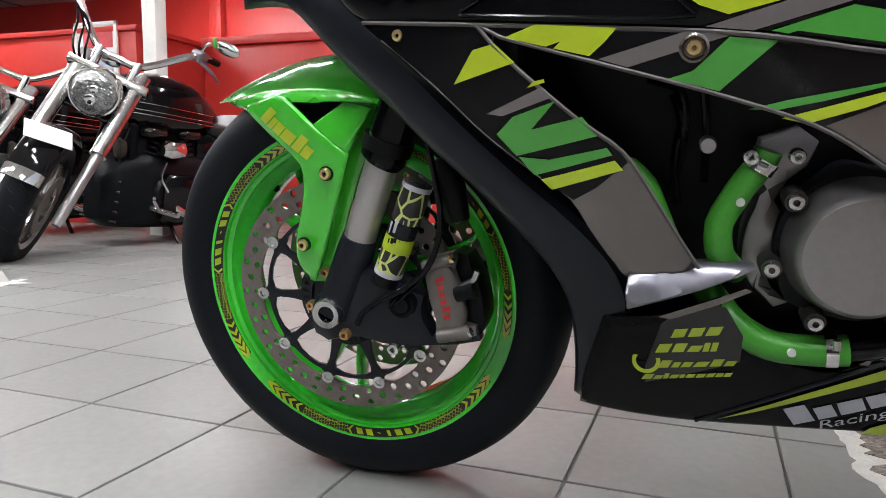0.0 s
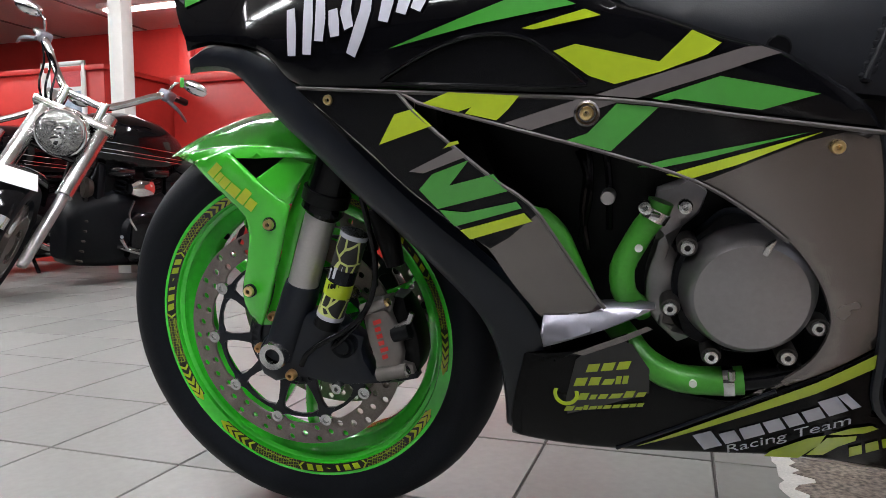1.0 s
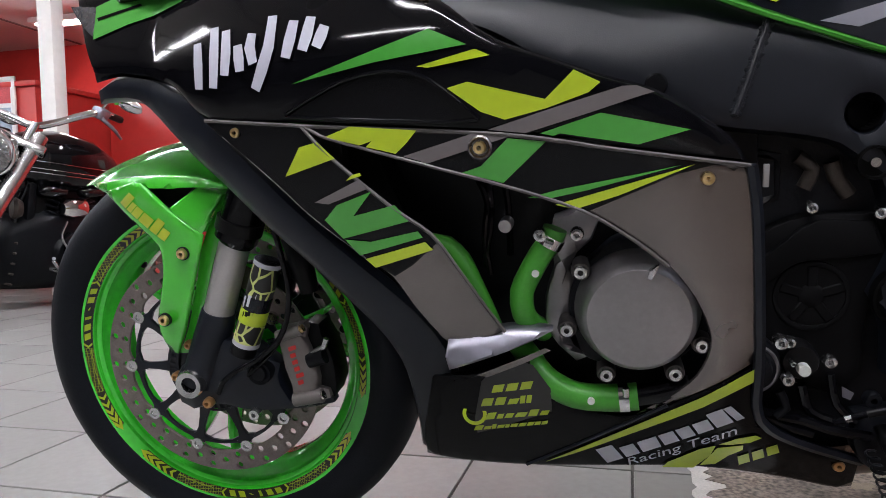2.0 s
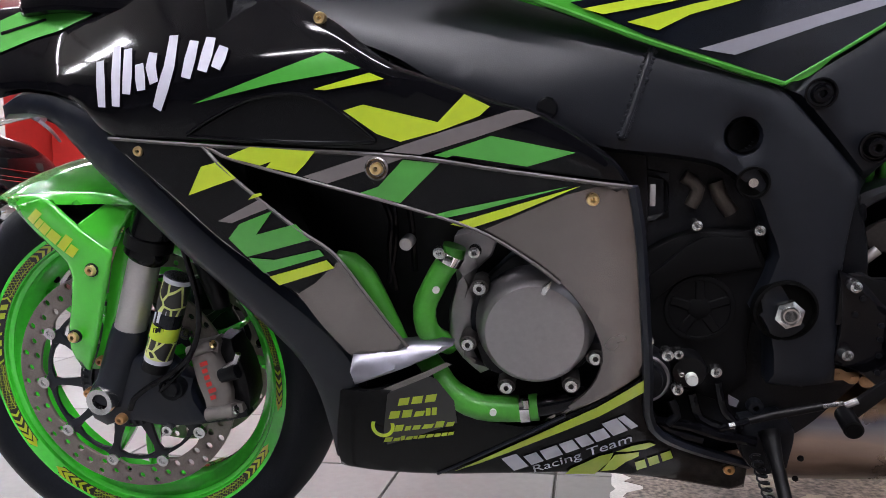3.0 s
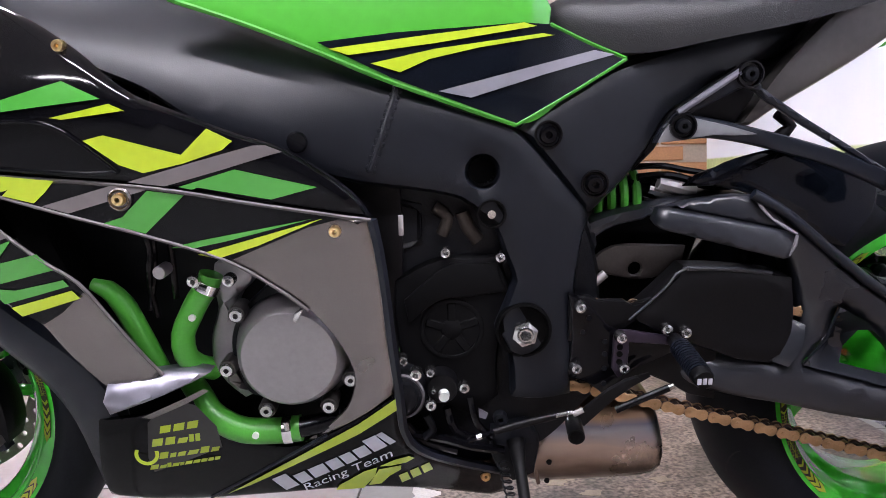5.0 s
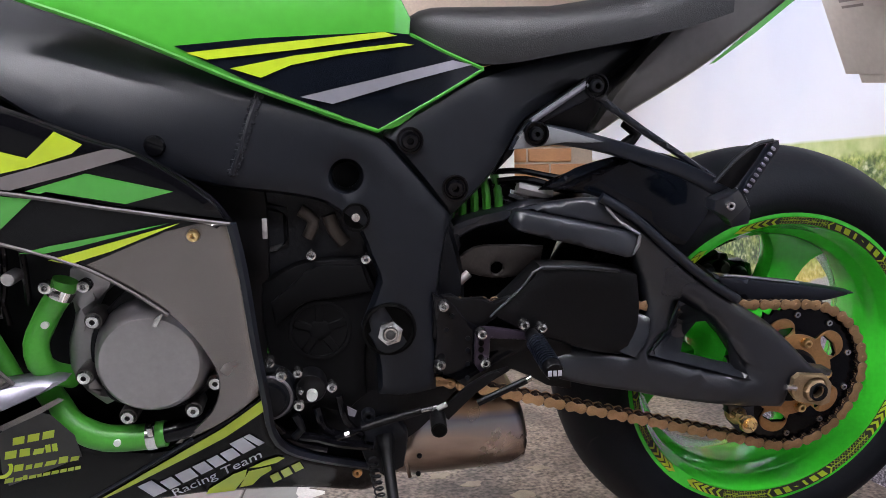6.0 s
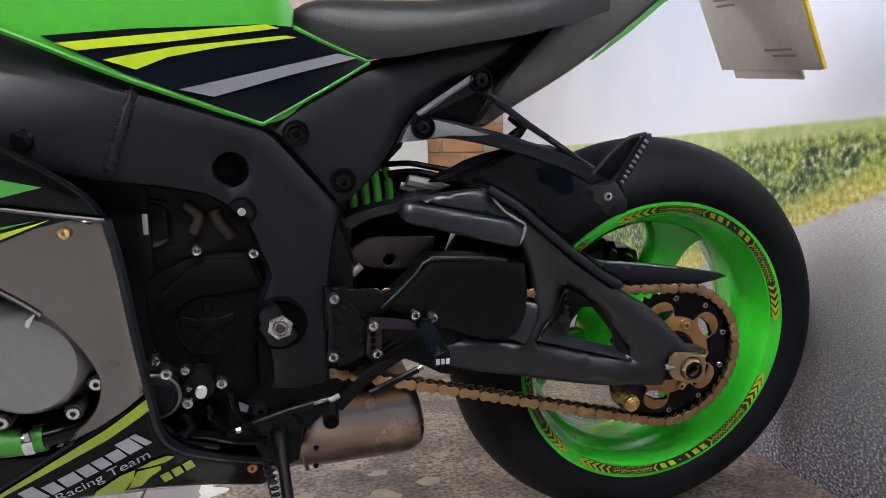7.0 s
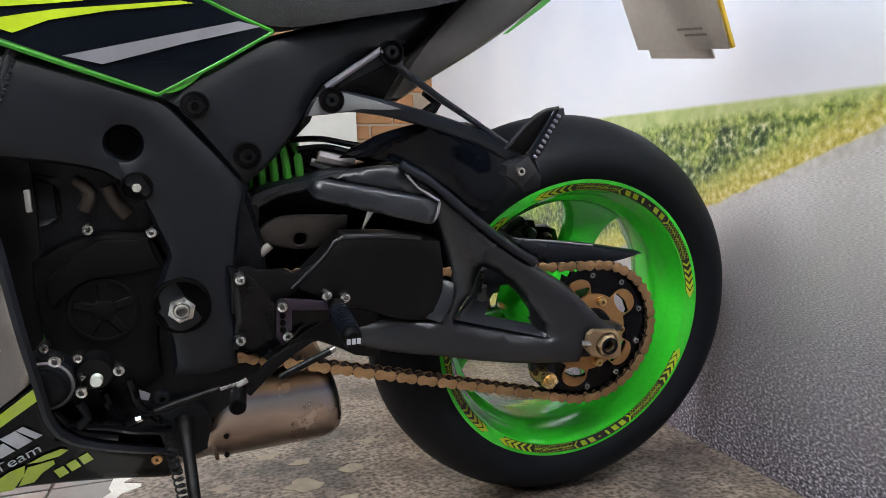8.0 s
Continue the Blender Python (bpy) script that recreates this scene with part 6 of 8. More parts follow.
for pts, r in (([(0.723, -0.14, 0.292), (0.765, -0.14, 0.285), (0.793, -0.14, 0.275), (0.837, -0.14, 0.267)], 0.006), ([(0.71, -0.14, 0.313), (0.736, -0.14, 0.282), (0.778, -0.14, 0.268)], 0.005), ([(0.795, -0.13, 0.337), (0.803, -0.13, 0.301), (0.823, -0.13, 0.279)], 0.005), ([(0.766, -0.13, 0.323), (0.776, -0.13, 0.291), (0.801, -0.13, 0.279)], 0.006)):
    part("loom_cable", tube(pts, r, 8), GLOSS_BLACK, bike)
part("sump", sheet([(0.701, 0.334), (0.735, 0.283), (0.793, 0.246), (0.838, 0.229), (0.861, 0.248), (0.862, 0.323), (0.832, 0.333)], flat(-0.100), 0.2, 0.01, step=0.03), DARK_METAL, bike, "black engine sump")



# ---- swingarm, drive and rear end ----
SWING_PAINT = material("satin_black_swingarm_paint", (0.0092, 0.0106, 0.0146), 0.30, spec=0.60, vary=0.18, scale=6, bump=0.12, bump_scale=700)
LINK_BROWN = material("dark_brown_linkage", (0.032, 0.027, 0.025), 0.45, metal=0.3, vary=0.3, scale=20, bump=0.3, bump_scale=300)
WORN_EDGE = material("worn_bare_weld", (0.34, 0.34, 0.36), 0.4, metal=0.6, vary=0.35, scale=60)
arm_in = lambda x, z: -0.139 - 0.14 * soft(0.425 - z, 0.008) / (1 + math.exp(-(x - 1.10) / 0.014))
SW_POCKET = [(1.248, 0.446), (1.234, 0.408), (1.209, 0.373), (1.28, 0.355), (1.349, 0.337), (1.332, 0.366), (1.314, 0.393), (1.278, 0.430)]
SW_HOLE = [(1.287, 0.418), (1.313, 0.397), (1.328, 0.354), (1.258, 0.371), (1.272, 0.386), (1.279, 0.413)]
ARM_RIDGE = ((0.372, 1.188), (0.397, 1.206), (0.421, 1.216), (0.457, 1.210), (0.497, 1.196), (0.525, 1.185), (0.60, 1.15))


def soft(v, k=0.006):
    """A ramp from zero with a rounded foot."""
    return k * math.log1p(math.exp(min(40.0, v / k)))


def arm_face(x, z):
    """Outer face of the swingarm: a crown along its limbs, which falls away towards the edge of the bowl."""
    ridge = float(np.interp(z, [r[0] for r in ARM_RIDGE], [r[1] for r in ARM_RIDGE]))
    high = 1 / (1 + math.exp(-(z - 0.39) / 0.008))
    # the diagonal limb turns its upper flank inwards
    d = (x - 1.166) * 0.604 + (z - 0.571) * 0.797
    return arm(x, z) + 0.50 * high * soft(ridge + 0.010 - x) + 0.45 * soft(d + 0.010, 0.004) + 0.30 * soft(0.318 - z)


swing = part("swingarm", sheet([(1.135, 0.583), (1.166, 0.571), (1.202, 0.540), (1.251, 0.497), (1.285, 0.471), (1.336, 0.437), (1.378, 0.410), (1.413, 0.376), (1.438, 0.352), (1.468, 0.344), (1.463, 0.338), (1.436, 0.340), (1.405, 0.337), (1.401, 0.293), (1.323, 0.297), (1.248, 0.308), (1.191, 0.320), (1.135, 0.329), (1.088, 0.340), (1.064, 0.351), (1.051, 0.372), (1.060, 0.390), (1.088, 0.399), (1.127, 0.388), (1.170, 0.373), (1.186, 0.373), (1.200, 0.397), (1.206, 0.421), (1.200, 0.457), (1.186, 0.497), (1.175, 0.525), (1.156, 0.548), (1.137, 0.572)], arm_face, 0.040, 0.009, [SW_POCKET], step=0.011, line=0.010), SWING_PAINT, bike, "satin black aluminium swingarm with a triangular window", 80)
part("swingarm_leg", sheet([(1.121, 0.588), (1.189, 0.553), (1.293, 0.472), (1.396, 0.394), (1.449, 0.358), (1.469, 0.342), (1.404, 0.298), (1.215, 0.318), (1.08, 0.339), (1.063, 0.396), (1.17, 0.374), (1.223, 0.456), (1.18, 0.543)], arm, 0.035, 0.010, step=0.03, side=-1), SWING_PAINT, swing)


def pocket_depth(x, z):
    return arm(x, z) + 0.003 + 0.034 * min(1.0, float(edge_distance([(x, z)], SW_POCKET)[0]) / 0.024)


part("swingarm_pocket", sheet(SW_POCKET, pocket_depth, 0.004, 0, [SW_HOLE], step=0.007, smooth=False, line=0.008), SWING_PAINT, swing, "sloped pocket round the swingarm window", 20)
part("swingarm_beam", sheet([(0.923, 0.510), (0.942, 0.543), (0.979, 0.559), (1.020, 0.567), (1.062, 0.577), (1.117, 0.584), (1.140, 0.583), (1.160, 0.560), (1.043, 0.556), (1.020, 0.548), (0.986, 0.541), (0.956, 0.524), (0.933, 0.500)], lambda x, z: -0.085 - 0.20 * max(0, x - 1.03) + 0.5 * max(0.0, z - 0.56), 0.06, 0.010, step=0.014), SWING_PAINT, swing)
brace_tilt = lambda x, z: -0.148 - 0.10 * (x - 1.10) + 0.27 * (z - 0.545 + 0.21 * (x - 1.02))
part("swingarm_brace", sheet([(1.024, 0.570), (1.034, 0.571), (1.160, 0.546), (1.180, 0.540), (1.172, 0.513), (1.165, 0.512), (1.023, 0.548), (1.017, 0.556)], brace_tilt, 0.03, 0.004, step=0.010), SWING_PAINT, swing, "boxed upper brace of the swingarm", 80)
part("brace_top", sheet([(1.020, 0.566), (1.062, 0.577), (1.117, 0.584), (1.140, 0.583), (1.163, 0.566), (1.180, 0.540), (1.160, 0.546), (1.034, 0.571)], lambda x, z: -0.124 - 0.10 * (x - 1.10) + 0.22 * (z - 0.565), 0.02, 0.004, step=0.012), SWING_PAINT, swing, "folded top plate of the swingarm", 80)
part("weld_bead", tube([(1.137, -0.126, 0.585), (1.143, -0.132, 0.572), (1.156, -0.138, 0.557), (1.170, -0.143, 0.548), (1.181, -0.149, 0.541)], [0.0012, 0.0022, 0.0014, 0.0024, 0.0016], 7), WORN_EDGE, swing, "worn bright weld bead")
part("weld_bead", tube([(1.181, -0.149, 0.540), (1.179, -0.150, 0.528), (1.173, -0.150, 0.515)], [0.0018, 0.0026, 0.0014], 7), WORN_EDGE, swing)
part("swingarm_core", sheet([(1.056, 0.500), (1.110, 0.497), (1.168, 0.490), (1.190, 0.482), (1.196, 0.434), (1.190, 0.396), (1.172, 0.374), (1.127, 0.380), (1.085, 0.395), (1.040, 0.410), (1.001, 0.430), (0.986, 0.432), (1.035, 0.479)], arm_in, 0.05, 0.010, step=0.012), BLACK_PLASTIC, swing, "black inner swingarm body")
part("core_edge", tube([(x, -0.138, z) for x, z in [(0.990, 0.436), (1.020, 0.464), (1.036, 0.480), (1.044, 0.493), (1.058, 0.500)]], 0.0016, 6), SWING_PAINT, swing)
part("core_edge", tube([(x, -0.1375, z) for x, z in [(1.058, 0.499), (1.110, 0.497), (1.160, 0.491)]], 0.003, 6), SWING_PAINT, swing)
part("swingarm_gusset", sheet([(1.172, 0.437), (1.208, 0.424), (1.203, 0.400), (1.186, 0.374), (1.166, 0.379), (1.174, 0.400)], lambda x, z: -0.152 + 0.45 * (1.208 - x) + 0.42 * (z - 0.40), 0.012, 0.003, step=0.010), SWING_PAINT, swing, "bevelled gusset inside the swingarm bend")
part("linkage_plate", sheet([(0.947, 0.489), (0.981, 0.514), (1.036, 0.515), (1.076, 0.513), (1.072, 0.489), (1.048, 0.475), (1.020, 0.470), (0.989, 0.474)], flat(-0.08), 0.012, 0.003, [ring_points(0.009, 14, 1.012, 0.484)], step=0.03), LINK_BROWN, bike, "dark brown linkage plate")
part("bright_rod", tube([(0.957, -0.09, 0.47), (0.971, -0.09, 0.482)], 0.006, 10, False), FORK_SILVER, bike)

# hugger and chain guard
hug = part("rear_hugger", lathe([(0.335, -0.100), (0.345, -0.075), (0.350, 0.0), (0.345, 0.075), (0.335, 0.100), (0.332, 0.098), (0.341, 0.073), (0.346, 0.0), (0.341, -0.073), (0.332, -0.098)], 28, (1.44, 0, 0.32), True, 118, 62), GLOSS_BLACK, bike, "gloss black rear hugger")
part("hugger_side", sheet([(1.07, 0.597), (1.108, 0.621), (1.172, 0.637), (1.225, 0.636), (1.273, 0.613), (1.3, 0.591), (1.299, 0.557), (1.27, 0.513), (1.248, 0.516), (1.2, 0.554), (1.162, 0.573), (1.13, 0.586)], flat(-0.102), 0.006, 0.003, step=0.02), NAVY_BLACK, hug)
part("hugger_fin", sheet([(1.062, 0.592), (1.082, 0.605), (1.115, 0.617), (1.184, 0.640), (1.190, 0.634), (1.150, 0.617), (1.105, 0.597)], lambda x, z: -0.112 + 2.2 * max(0.0, z - 0.590 - 0.42 * (x - 1.062) + 0.006), 0.008, 0.003, step=0.012), GLOSS_BLACK, hug, "folded upper edge of the hugger")
guard_plate = part("chain_guard", sheet([(1.294, 0.485), (1.318, 0.471), (1.363, 0.465), (1.439, 0.455), (1.529, 0.438), (1.476, 0.428), (1.432, 0.430), (1.366, 0.433), (1.347, 0.441), (1.319, 0.459)], lambda x, z: -0.118, 0.03, 0.004, step=0.014), SATIN_BLACK, bike, "black chain guard with a pointed tail")
part("guard_rail", tube([(x, arm(x, z) - 0.001, z) for x, z in [(1.133, 0.587), (1.172, 0.564), (1.230, 0.516), (1.282, 0.475), (1.323, 0.449)]], 0.0065, 10), SATIN_BLACK, guard_plate)
part("guard_tape", tube([(1.324, -0.112, 0.471), (1.371, -0.113, 0.466), (1.437, -0.116, 0.457)], 0.0015, 6), SPEAR_SILVER, guard_plate)

# sprocket
SY = -0.121
wins = []
for k in range(5):
    a = radians(38 + 72 * k)
    wins.append([(r * math.cos(a + t), r * math.sin(a + t)) for r, t in ((0.0590, -0.06), (0.0610, -0.18), (0.0650, -0.26), (0.0700, -0.30), (0.0735, -0.25), (0.0755, 0.0), (0.0735, 0.25), (0.0700, 0.30), (0.0650, 0.26), (0.0610, 0.18), (0.0590, 0.06))])
spider = []
for k in range(150):
    a = 2 * math.pi * k / 150
    lobe = max(0.0, math.cos(5 * (a - radians(38))))
    r = 0.0620 + 0.0280 * lobe ** 0.30 if lobe > 0 else 0.0620
    spider.append((r * math.cos(a), r * math.sin(a)))
sp = part("rear_sprocket", sheet(spider, flat(SY - 0.0015), 0.006, 0.001, [ring_points(0.024, 24), *wins], step=0.06, smooth=False, line=0.05), BRONZE, bike, "bronze anodised rear sprocket carrier")
sp.matrix_local = pose(1.44, 0, 0.32)
teeth = []
for k in range(41 * 4):
    a = 2 * math.pi * k / 164
    r = (0.1005, 0.1035, 0.1095, 0.1035)[k % 4]
    teeth.append((r * math.cos(a), r * math.sin(a)))
part("tooth_ring", sheet(teeth, flat(SY + 0.0015), 0.005, 0.0006, [ring_points(0.058, 24), *[[(0.985 * x, 0.985 * z) for x, z in w if math.hypot(x, z) > 0.0605] for w in wins]], step=0.06, smooth=False, line=0.05), GLOSS_BLACK, sp, "black toothed outer ring")
for k in range(5):
    t = radians(38 + 36 + 72 * k)
    socket_bolt((0.052 * math.cos(t), SY - 0.002, 0.052 * math.sin(t)), 0.0072, GOLD, sp, "gold sprocket bolt", 0.009)
    for off_ in (-0.30, 0.30):
        socket_bolt((0.0915 * math.cos(t + off_), SY + 0.001, 0.0915 * math.sin(t + off_)), 0.0050, STEEL, sp, "", 0.003)
part("carrier_hub", lathe([(0.020, -0.010), (0.036, -0.009), (0.041, 0.0), (0.041, 0.02), (0.020, 0.02)], 36, (0, SY, 0), True), DARK_METAL, sp, "dark sprocket carrier hub")

# chain: links round both sprockets
R1, R2 = 0.1085, 0.048
C1, C2 = Vector((1.44, 0.32)), Vector((0.905, 0.402))
dv = C2 - C1
base, off = math.atan2(dv.y, dv.x), math.acos((R1 - R2) / dv.length)
path = []
steps = 60
for k in range(steps + 1):
    a = base - off - (2 * math.pi - 2 * off) * k / steps
    path.append(C1 + R1 * Vector((math.cos(a), math.sin(a))))
for k in range(21):
    a = base + off - (2 * off) * k / 20
    path.append(C2 + R2 * Vector((math.cos(a), math.sin(a))))
path.append(path[0])
seglen = [(path[i + 1] - path[i]).length for i in range(len(path) - 1)]
total = sum(seglen)
count = 2 * int(round(total / 0.01588 / 2))
cum = [0.0]
for s in seglen:
    cum.append(cum[-1] + s)
pins = []
for k in range(count):
    d = total * k / count
    i = max(j for j in range(len(cum) - 1) if cum[j] <= d + 1e-9)
    pins.append(path[i].lerp(path[i + 1], (d - cum[i]) / max(1e-9, seglen[i])))


def link_mesh(gap, thick, h, mat, name):
    pts = []
    for k in range(9):
        a = math.pi / 2 + math.pi * k / 8
        pts.append((-0.00794 + h * math.cos(a), h * math.sin(a)))
    pts.append((0, -h * 0.66))
    for k in range(9):
        a = -math.pi / 2 + math.pi * k / 8
        pts.append((0.00794 + h * math.cos(a), h * math.sin(a)))
    pts.append((0, h * 0.66))
    bm = bmesh.new()
    for y in (-gap - thick, gap):
        merge(bm, sheet(pts, flat(y), thick, 0.0007, step=0.05, smooth=False, line=0.05))
    for x in (-0.00794, 0.00794):
        merge(bm, lathe([(0.0, -gap - thick - 0.0012), (0.0024, -gap - thick - 0.0012), (0.0026, -gap - thick), (0.0052, -gap), (0.0052, gap), (0.0026, gap + thick), (0.0, gap + thick + 0.001)], 8, (x, 0, 0)))
    return part(name, bm, mat, chain, "", 50)


chain = part("drive_chain", tube([(p.x, SY + 0.003, p.y) for p in pins + pins[:1]], 0.003, 6, False, cap=False), CHAIN_DARK, bike, "bronze coloured drive chain")
outer_link = link_mesh(0.0085, 0.0022, 0.0078, CHAIN_METAL, "chain_link")
inner_link = link_mesh(0.0060, 0.0022, 0.0074, CHAIN_DARK, "chain_link")
for k in range(count):
    p, q = pins[k], pins[(k + 1) % count]
    mid, a = (p + q) / 2, math.atan2(q.y - p.y, q.x - p.x)
    place = Matrix.Translation((mid.x, SY + 0.003, mid.y)) @ Matrix.Rotation(-a, 4, "Y")
    if k == 0:
        outer_link.matrix_local = place
    elif k == 1:
        inner_link.matrix_local = place
    else:
        share("chain_link", (outer_link, inner_link)[k % 2], chain, place)
part("front_sprocket", lathe([(0.0, -0.006), (0.043, -0.006), (0.047, 0.0), (0.043, 0.006), (0.0, 0.006)], 34, (0.905, SY + 0.003, 0.402)), DARK_METAL, bike, "dark front sprocket")

# axle block, spool, rear caliper
AXLE_X, AXLE_Z = (1.430, 0.327)
AXLE_BRONZE = material("worn_bronze_axle_block", (0.42, 0.31, 0.19), 0.38, metal=0.8, vary=0.25, scale=40)
ax = part("axle_block", sheet([(1.399, 0.344), (1.407, 0.350), (1.445, 0.346), (1.455, 0.334), (1.456, 0.306), (1.445, 0.302), (1.407, 0.311), (1.397, 0.323)], flat(-0.186), 0.012, 0.002, [ring_points(0.0175, 24, AXLE_X, AXLE_Z)], step=0.03, smooth=False, line=0.02), AXLE_BRONZE, bike, "bronze axle adjuster block")
knob("axle_sleeve", [(0.0095, 0.004), (0.0095, -0.010), (0.0135, -0.012), (0.0165, -0.009), (0.0172, 0.004)], (AXLE_X, -0.180, AXLE_Z), AXLE_BRONZE, ax, "bronze hollow axle nut", 6)
knob("axle_ring", [(0.0095, 0.0), (0.0095, -0.0145), (0.0125, -0.0145), (0.0130, 0.0)], (AXLE_X, -0.180, AXLE_Z), DARK_METAL, ax, "dark hollow rear axle", 28)
knob("axle_bore", [(0.0, 0.0), (0.010, 0.0)], (AXLE_X, -0.181, AXLE_Z), SHADE_BLACK, ax)
part("adjuster_screw", tube([(1.387, -0.184, 0.333), (1.402, -0.184, 0.331)], 0.004, 8, False), STEEL, ax)
knob("paddock_spool", [(0.0, -0.030), (0.005, -0.030), (0.006, -0.026), (0.0115, -0.028), (0.0125, -0.022), (0.008, -0.016), (0.0085, -0.006), (0.013, 0.0), (0.013, 0.014)], (1.345, -0.150, 0.277), GOLD, bike, "gold paddock stand spool")
part("spool_lug", sheet([(1.329, 0.294), (1.37, 0.289), (1.371, 0.258), (1.353, 0.249), (1.337, 0.265)], flat(-0.150), 0.02, 0.004, step=0.02), SATIN_BLACK, bike)
rcal = part("rear_caliper", sheet([(1.358, 0.443), (1.373, 0.462), (1.393, 0.471), (1.413, 0.465), (1.420, 0.453), (1.440, 0.455), (1.460, 0.445), (1.466, 0.427), (1.456, 0.413), (1.418, 0.409), (1.386, 0.411), (1.364, 0.421)], lambda x, z: 0.03 - 0.35 * max(0.0, z - 0.440), 0.05, 0.008, step=0.012), GLOSS_BLACK, bike, "black rear brake caliper")
for x, z in ((1.380, 0.439), (1.406, 0.443), (1.436, 0.433)):
    part("piston_boss", lathe([(0.0, -0.014), (0.008, -0.014), (0.011, -0.008), (0.012, 0.01)], 18, (x, 0.03, z)), SWING_PAINT, rcal)
part("rear_caliper_pin", tube([(1.338, 0.04, 0.435), (1.378, 0.04, 0.44)], 0.010, 12, False), DARK_METAL, bike)
part("rear_brake_disc", sheet(ring_points(0.11, 60), flat(0.085), 0.005, 0.0008, [ring_points(0.075, 40)], step=0.05, smooth=False, line=0.05), DISC_STEEL, rear, "steel rear brake disc")

# passenger footrest hanger
PY = -0.118
hang = part("footrest_hanger", sheet([(1.016, 0.647), (1.025, 0.665), (1.041, 0.681), (1.079, 0.676), (1.125, 0.666), (1.18, 0.651), (1.234, 0.632), (1.281, 0.609), (1.299, 0.598), (1.308, 0.577), (1.293, 0.571), (1.265, 0.594), (1.214, 0.619), (1.149, 0.639), (1.102, 0.649), (1.072, 0.652), (1.042, 0.649)], lambda x, z: PY - 0.45 * max(0, x - 1.15), 0.016, 0.005, step=0.014), SATIN_BLACK, bike, "black passenger footrest hanger")
part("hanger_strut", sheet([(1.116, 0.73), (1.127, 0.732), (1.136, 0.727), (1.143, 0.709), (1.19, 0.673), (1.258, 0.625), (1.284, 0.607), (1.264, 0.614), (1.19, 0.663), (1.135, 0.704), (1.122, 0.711), (1.058, 0.68), (1.042, 0.68)], lambda x, z: -0.114 - 0.45 * max(0, x - 1.15), 0.014, 0.004, step=0.014, smooth=False), SATIN_BLACK, hang)
HANG_GREY = material("satin_grey_hanger", (0.17, 0.175, 0.185), 0.38, vary=0.1)
part("hanger_face", sheet([(1.019, 0.648), (1.027, 0.664), (1.041, 0.680), (1.062, 0.676), (1.100, 0.667), (1.138, 0.656), (1.110, 0.655), (1.085, 0.656), (1.05, 0.651)], lambda x, z: PY - 0.0025 - 0.45 * max(0, x - 1.15), 0.003, 0.001, step=0.02, smooth=False), HANG_GREY, hang, "light grey face of the hanger")
part("hanger_edge", tube([(1.042, -0.117, 0.682), (1.112, -0.117, 0.728)], 0.0042, 8, False), SPEAR_SILVER, hang, "bright bare metal edge")
for at in ((1.047, -0.122, 0.667), (1.124, -0.116, 0.725)):
    knob("bolt_cup", [(0.0155, 0.004), (0.0155, -0.005), (0.0135, -0.005), (0.0125, 0.0), (0.0, 0.0)], at, GLOSS_BLACK, hang)
    socket_bolt(at, 0.009, DARK_METAL, hang, "dark socket bolt", 0.008)
part("footrest_pivot", sheet([(1.250, 0.592), (1.279, 0.604), (1.292, 0.586), (1.272, 0.565), (1.250, 0.580)], flat(-0.205), 0.03, 0.004, step=0.02, smooth=False), SWING_PAINT, hang, "dark footrest pivot block")
part("footrest_pivot", sheet([(1.292, 0.592), (1.305, 0.576), (1.304, 0.560), (1.284, 0.556), (1.274, 0.566)], flat(-0.195), 0.03, 0.006, step=0.02), SATIN_BLACK, hang)
socket_bolt((1.266, -0.206, 0.586), 0.0062, STEEL, hang, "", 0.004)
peg = part("passenger_footrest", sheet([(1.282, 0.598), (1.287, 0.612), (1.305, 0.639), (1.318, 0.660), (1.326, 0.663), (1.328, 0.655), (1.313, 0.630), (1.294, 0.600)], flat(-0.200), 0.012, 0.002, step=0.012), SATIN_BLACK, hang, "folded black passenger footrest with a toothed edge")
part("footrest_web", sheet([(1.252, 0.614), (1.280, 0.645), (1.303, 0.660), (1.318, 0.660), (1.303, 0.637), (1.285, 0.610), (1.278, 0.603)], flat(-0.190), 0.006, 0.002, step=0.014), BLACK_PLASTIC, peg)
part("footrest_bar", tube([(1.249, -0.196, 0.613), (1.279, -0.196, 0.645), (1.302, -0.197, 0.660), (1.318, -0.199, 0.663)], 0.0024, 8), SWING_PAINT, peg)
for k in range(9):
    p = Vector((1.288, -0.2015, 0.603)) + k * Vector((0.0037, 0, 0.0063))
    part("footrest_tooth", block((0.0065, 0.003, 0.0036), p, 0.001, 1, Matrix.Rotation(radians(33), 3, "Y")), SPEAR_SILVER, peg)

part("inner_tail_panel", sheet([(1.001, 0.611), (1.019, 0.646), (1.041, 0.681), (1.121, 0.735), (1.152, 0.72), (1.143, 0.697), (1.12, 0.661), (1.084, 0.671), (1.042, 0.67), (1.027, 0.638)], flat(-0.088), 0.012, 0.003, step=0.02, smooth=False), BLACK_PLASTIC, bike, "black inner panel under the seat rail")

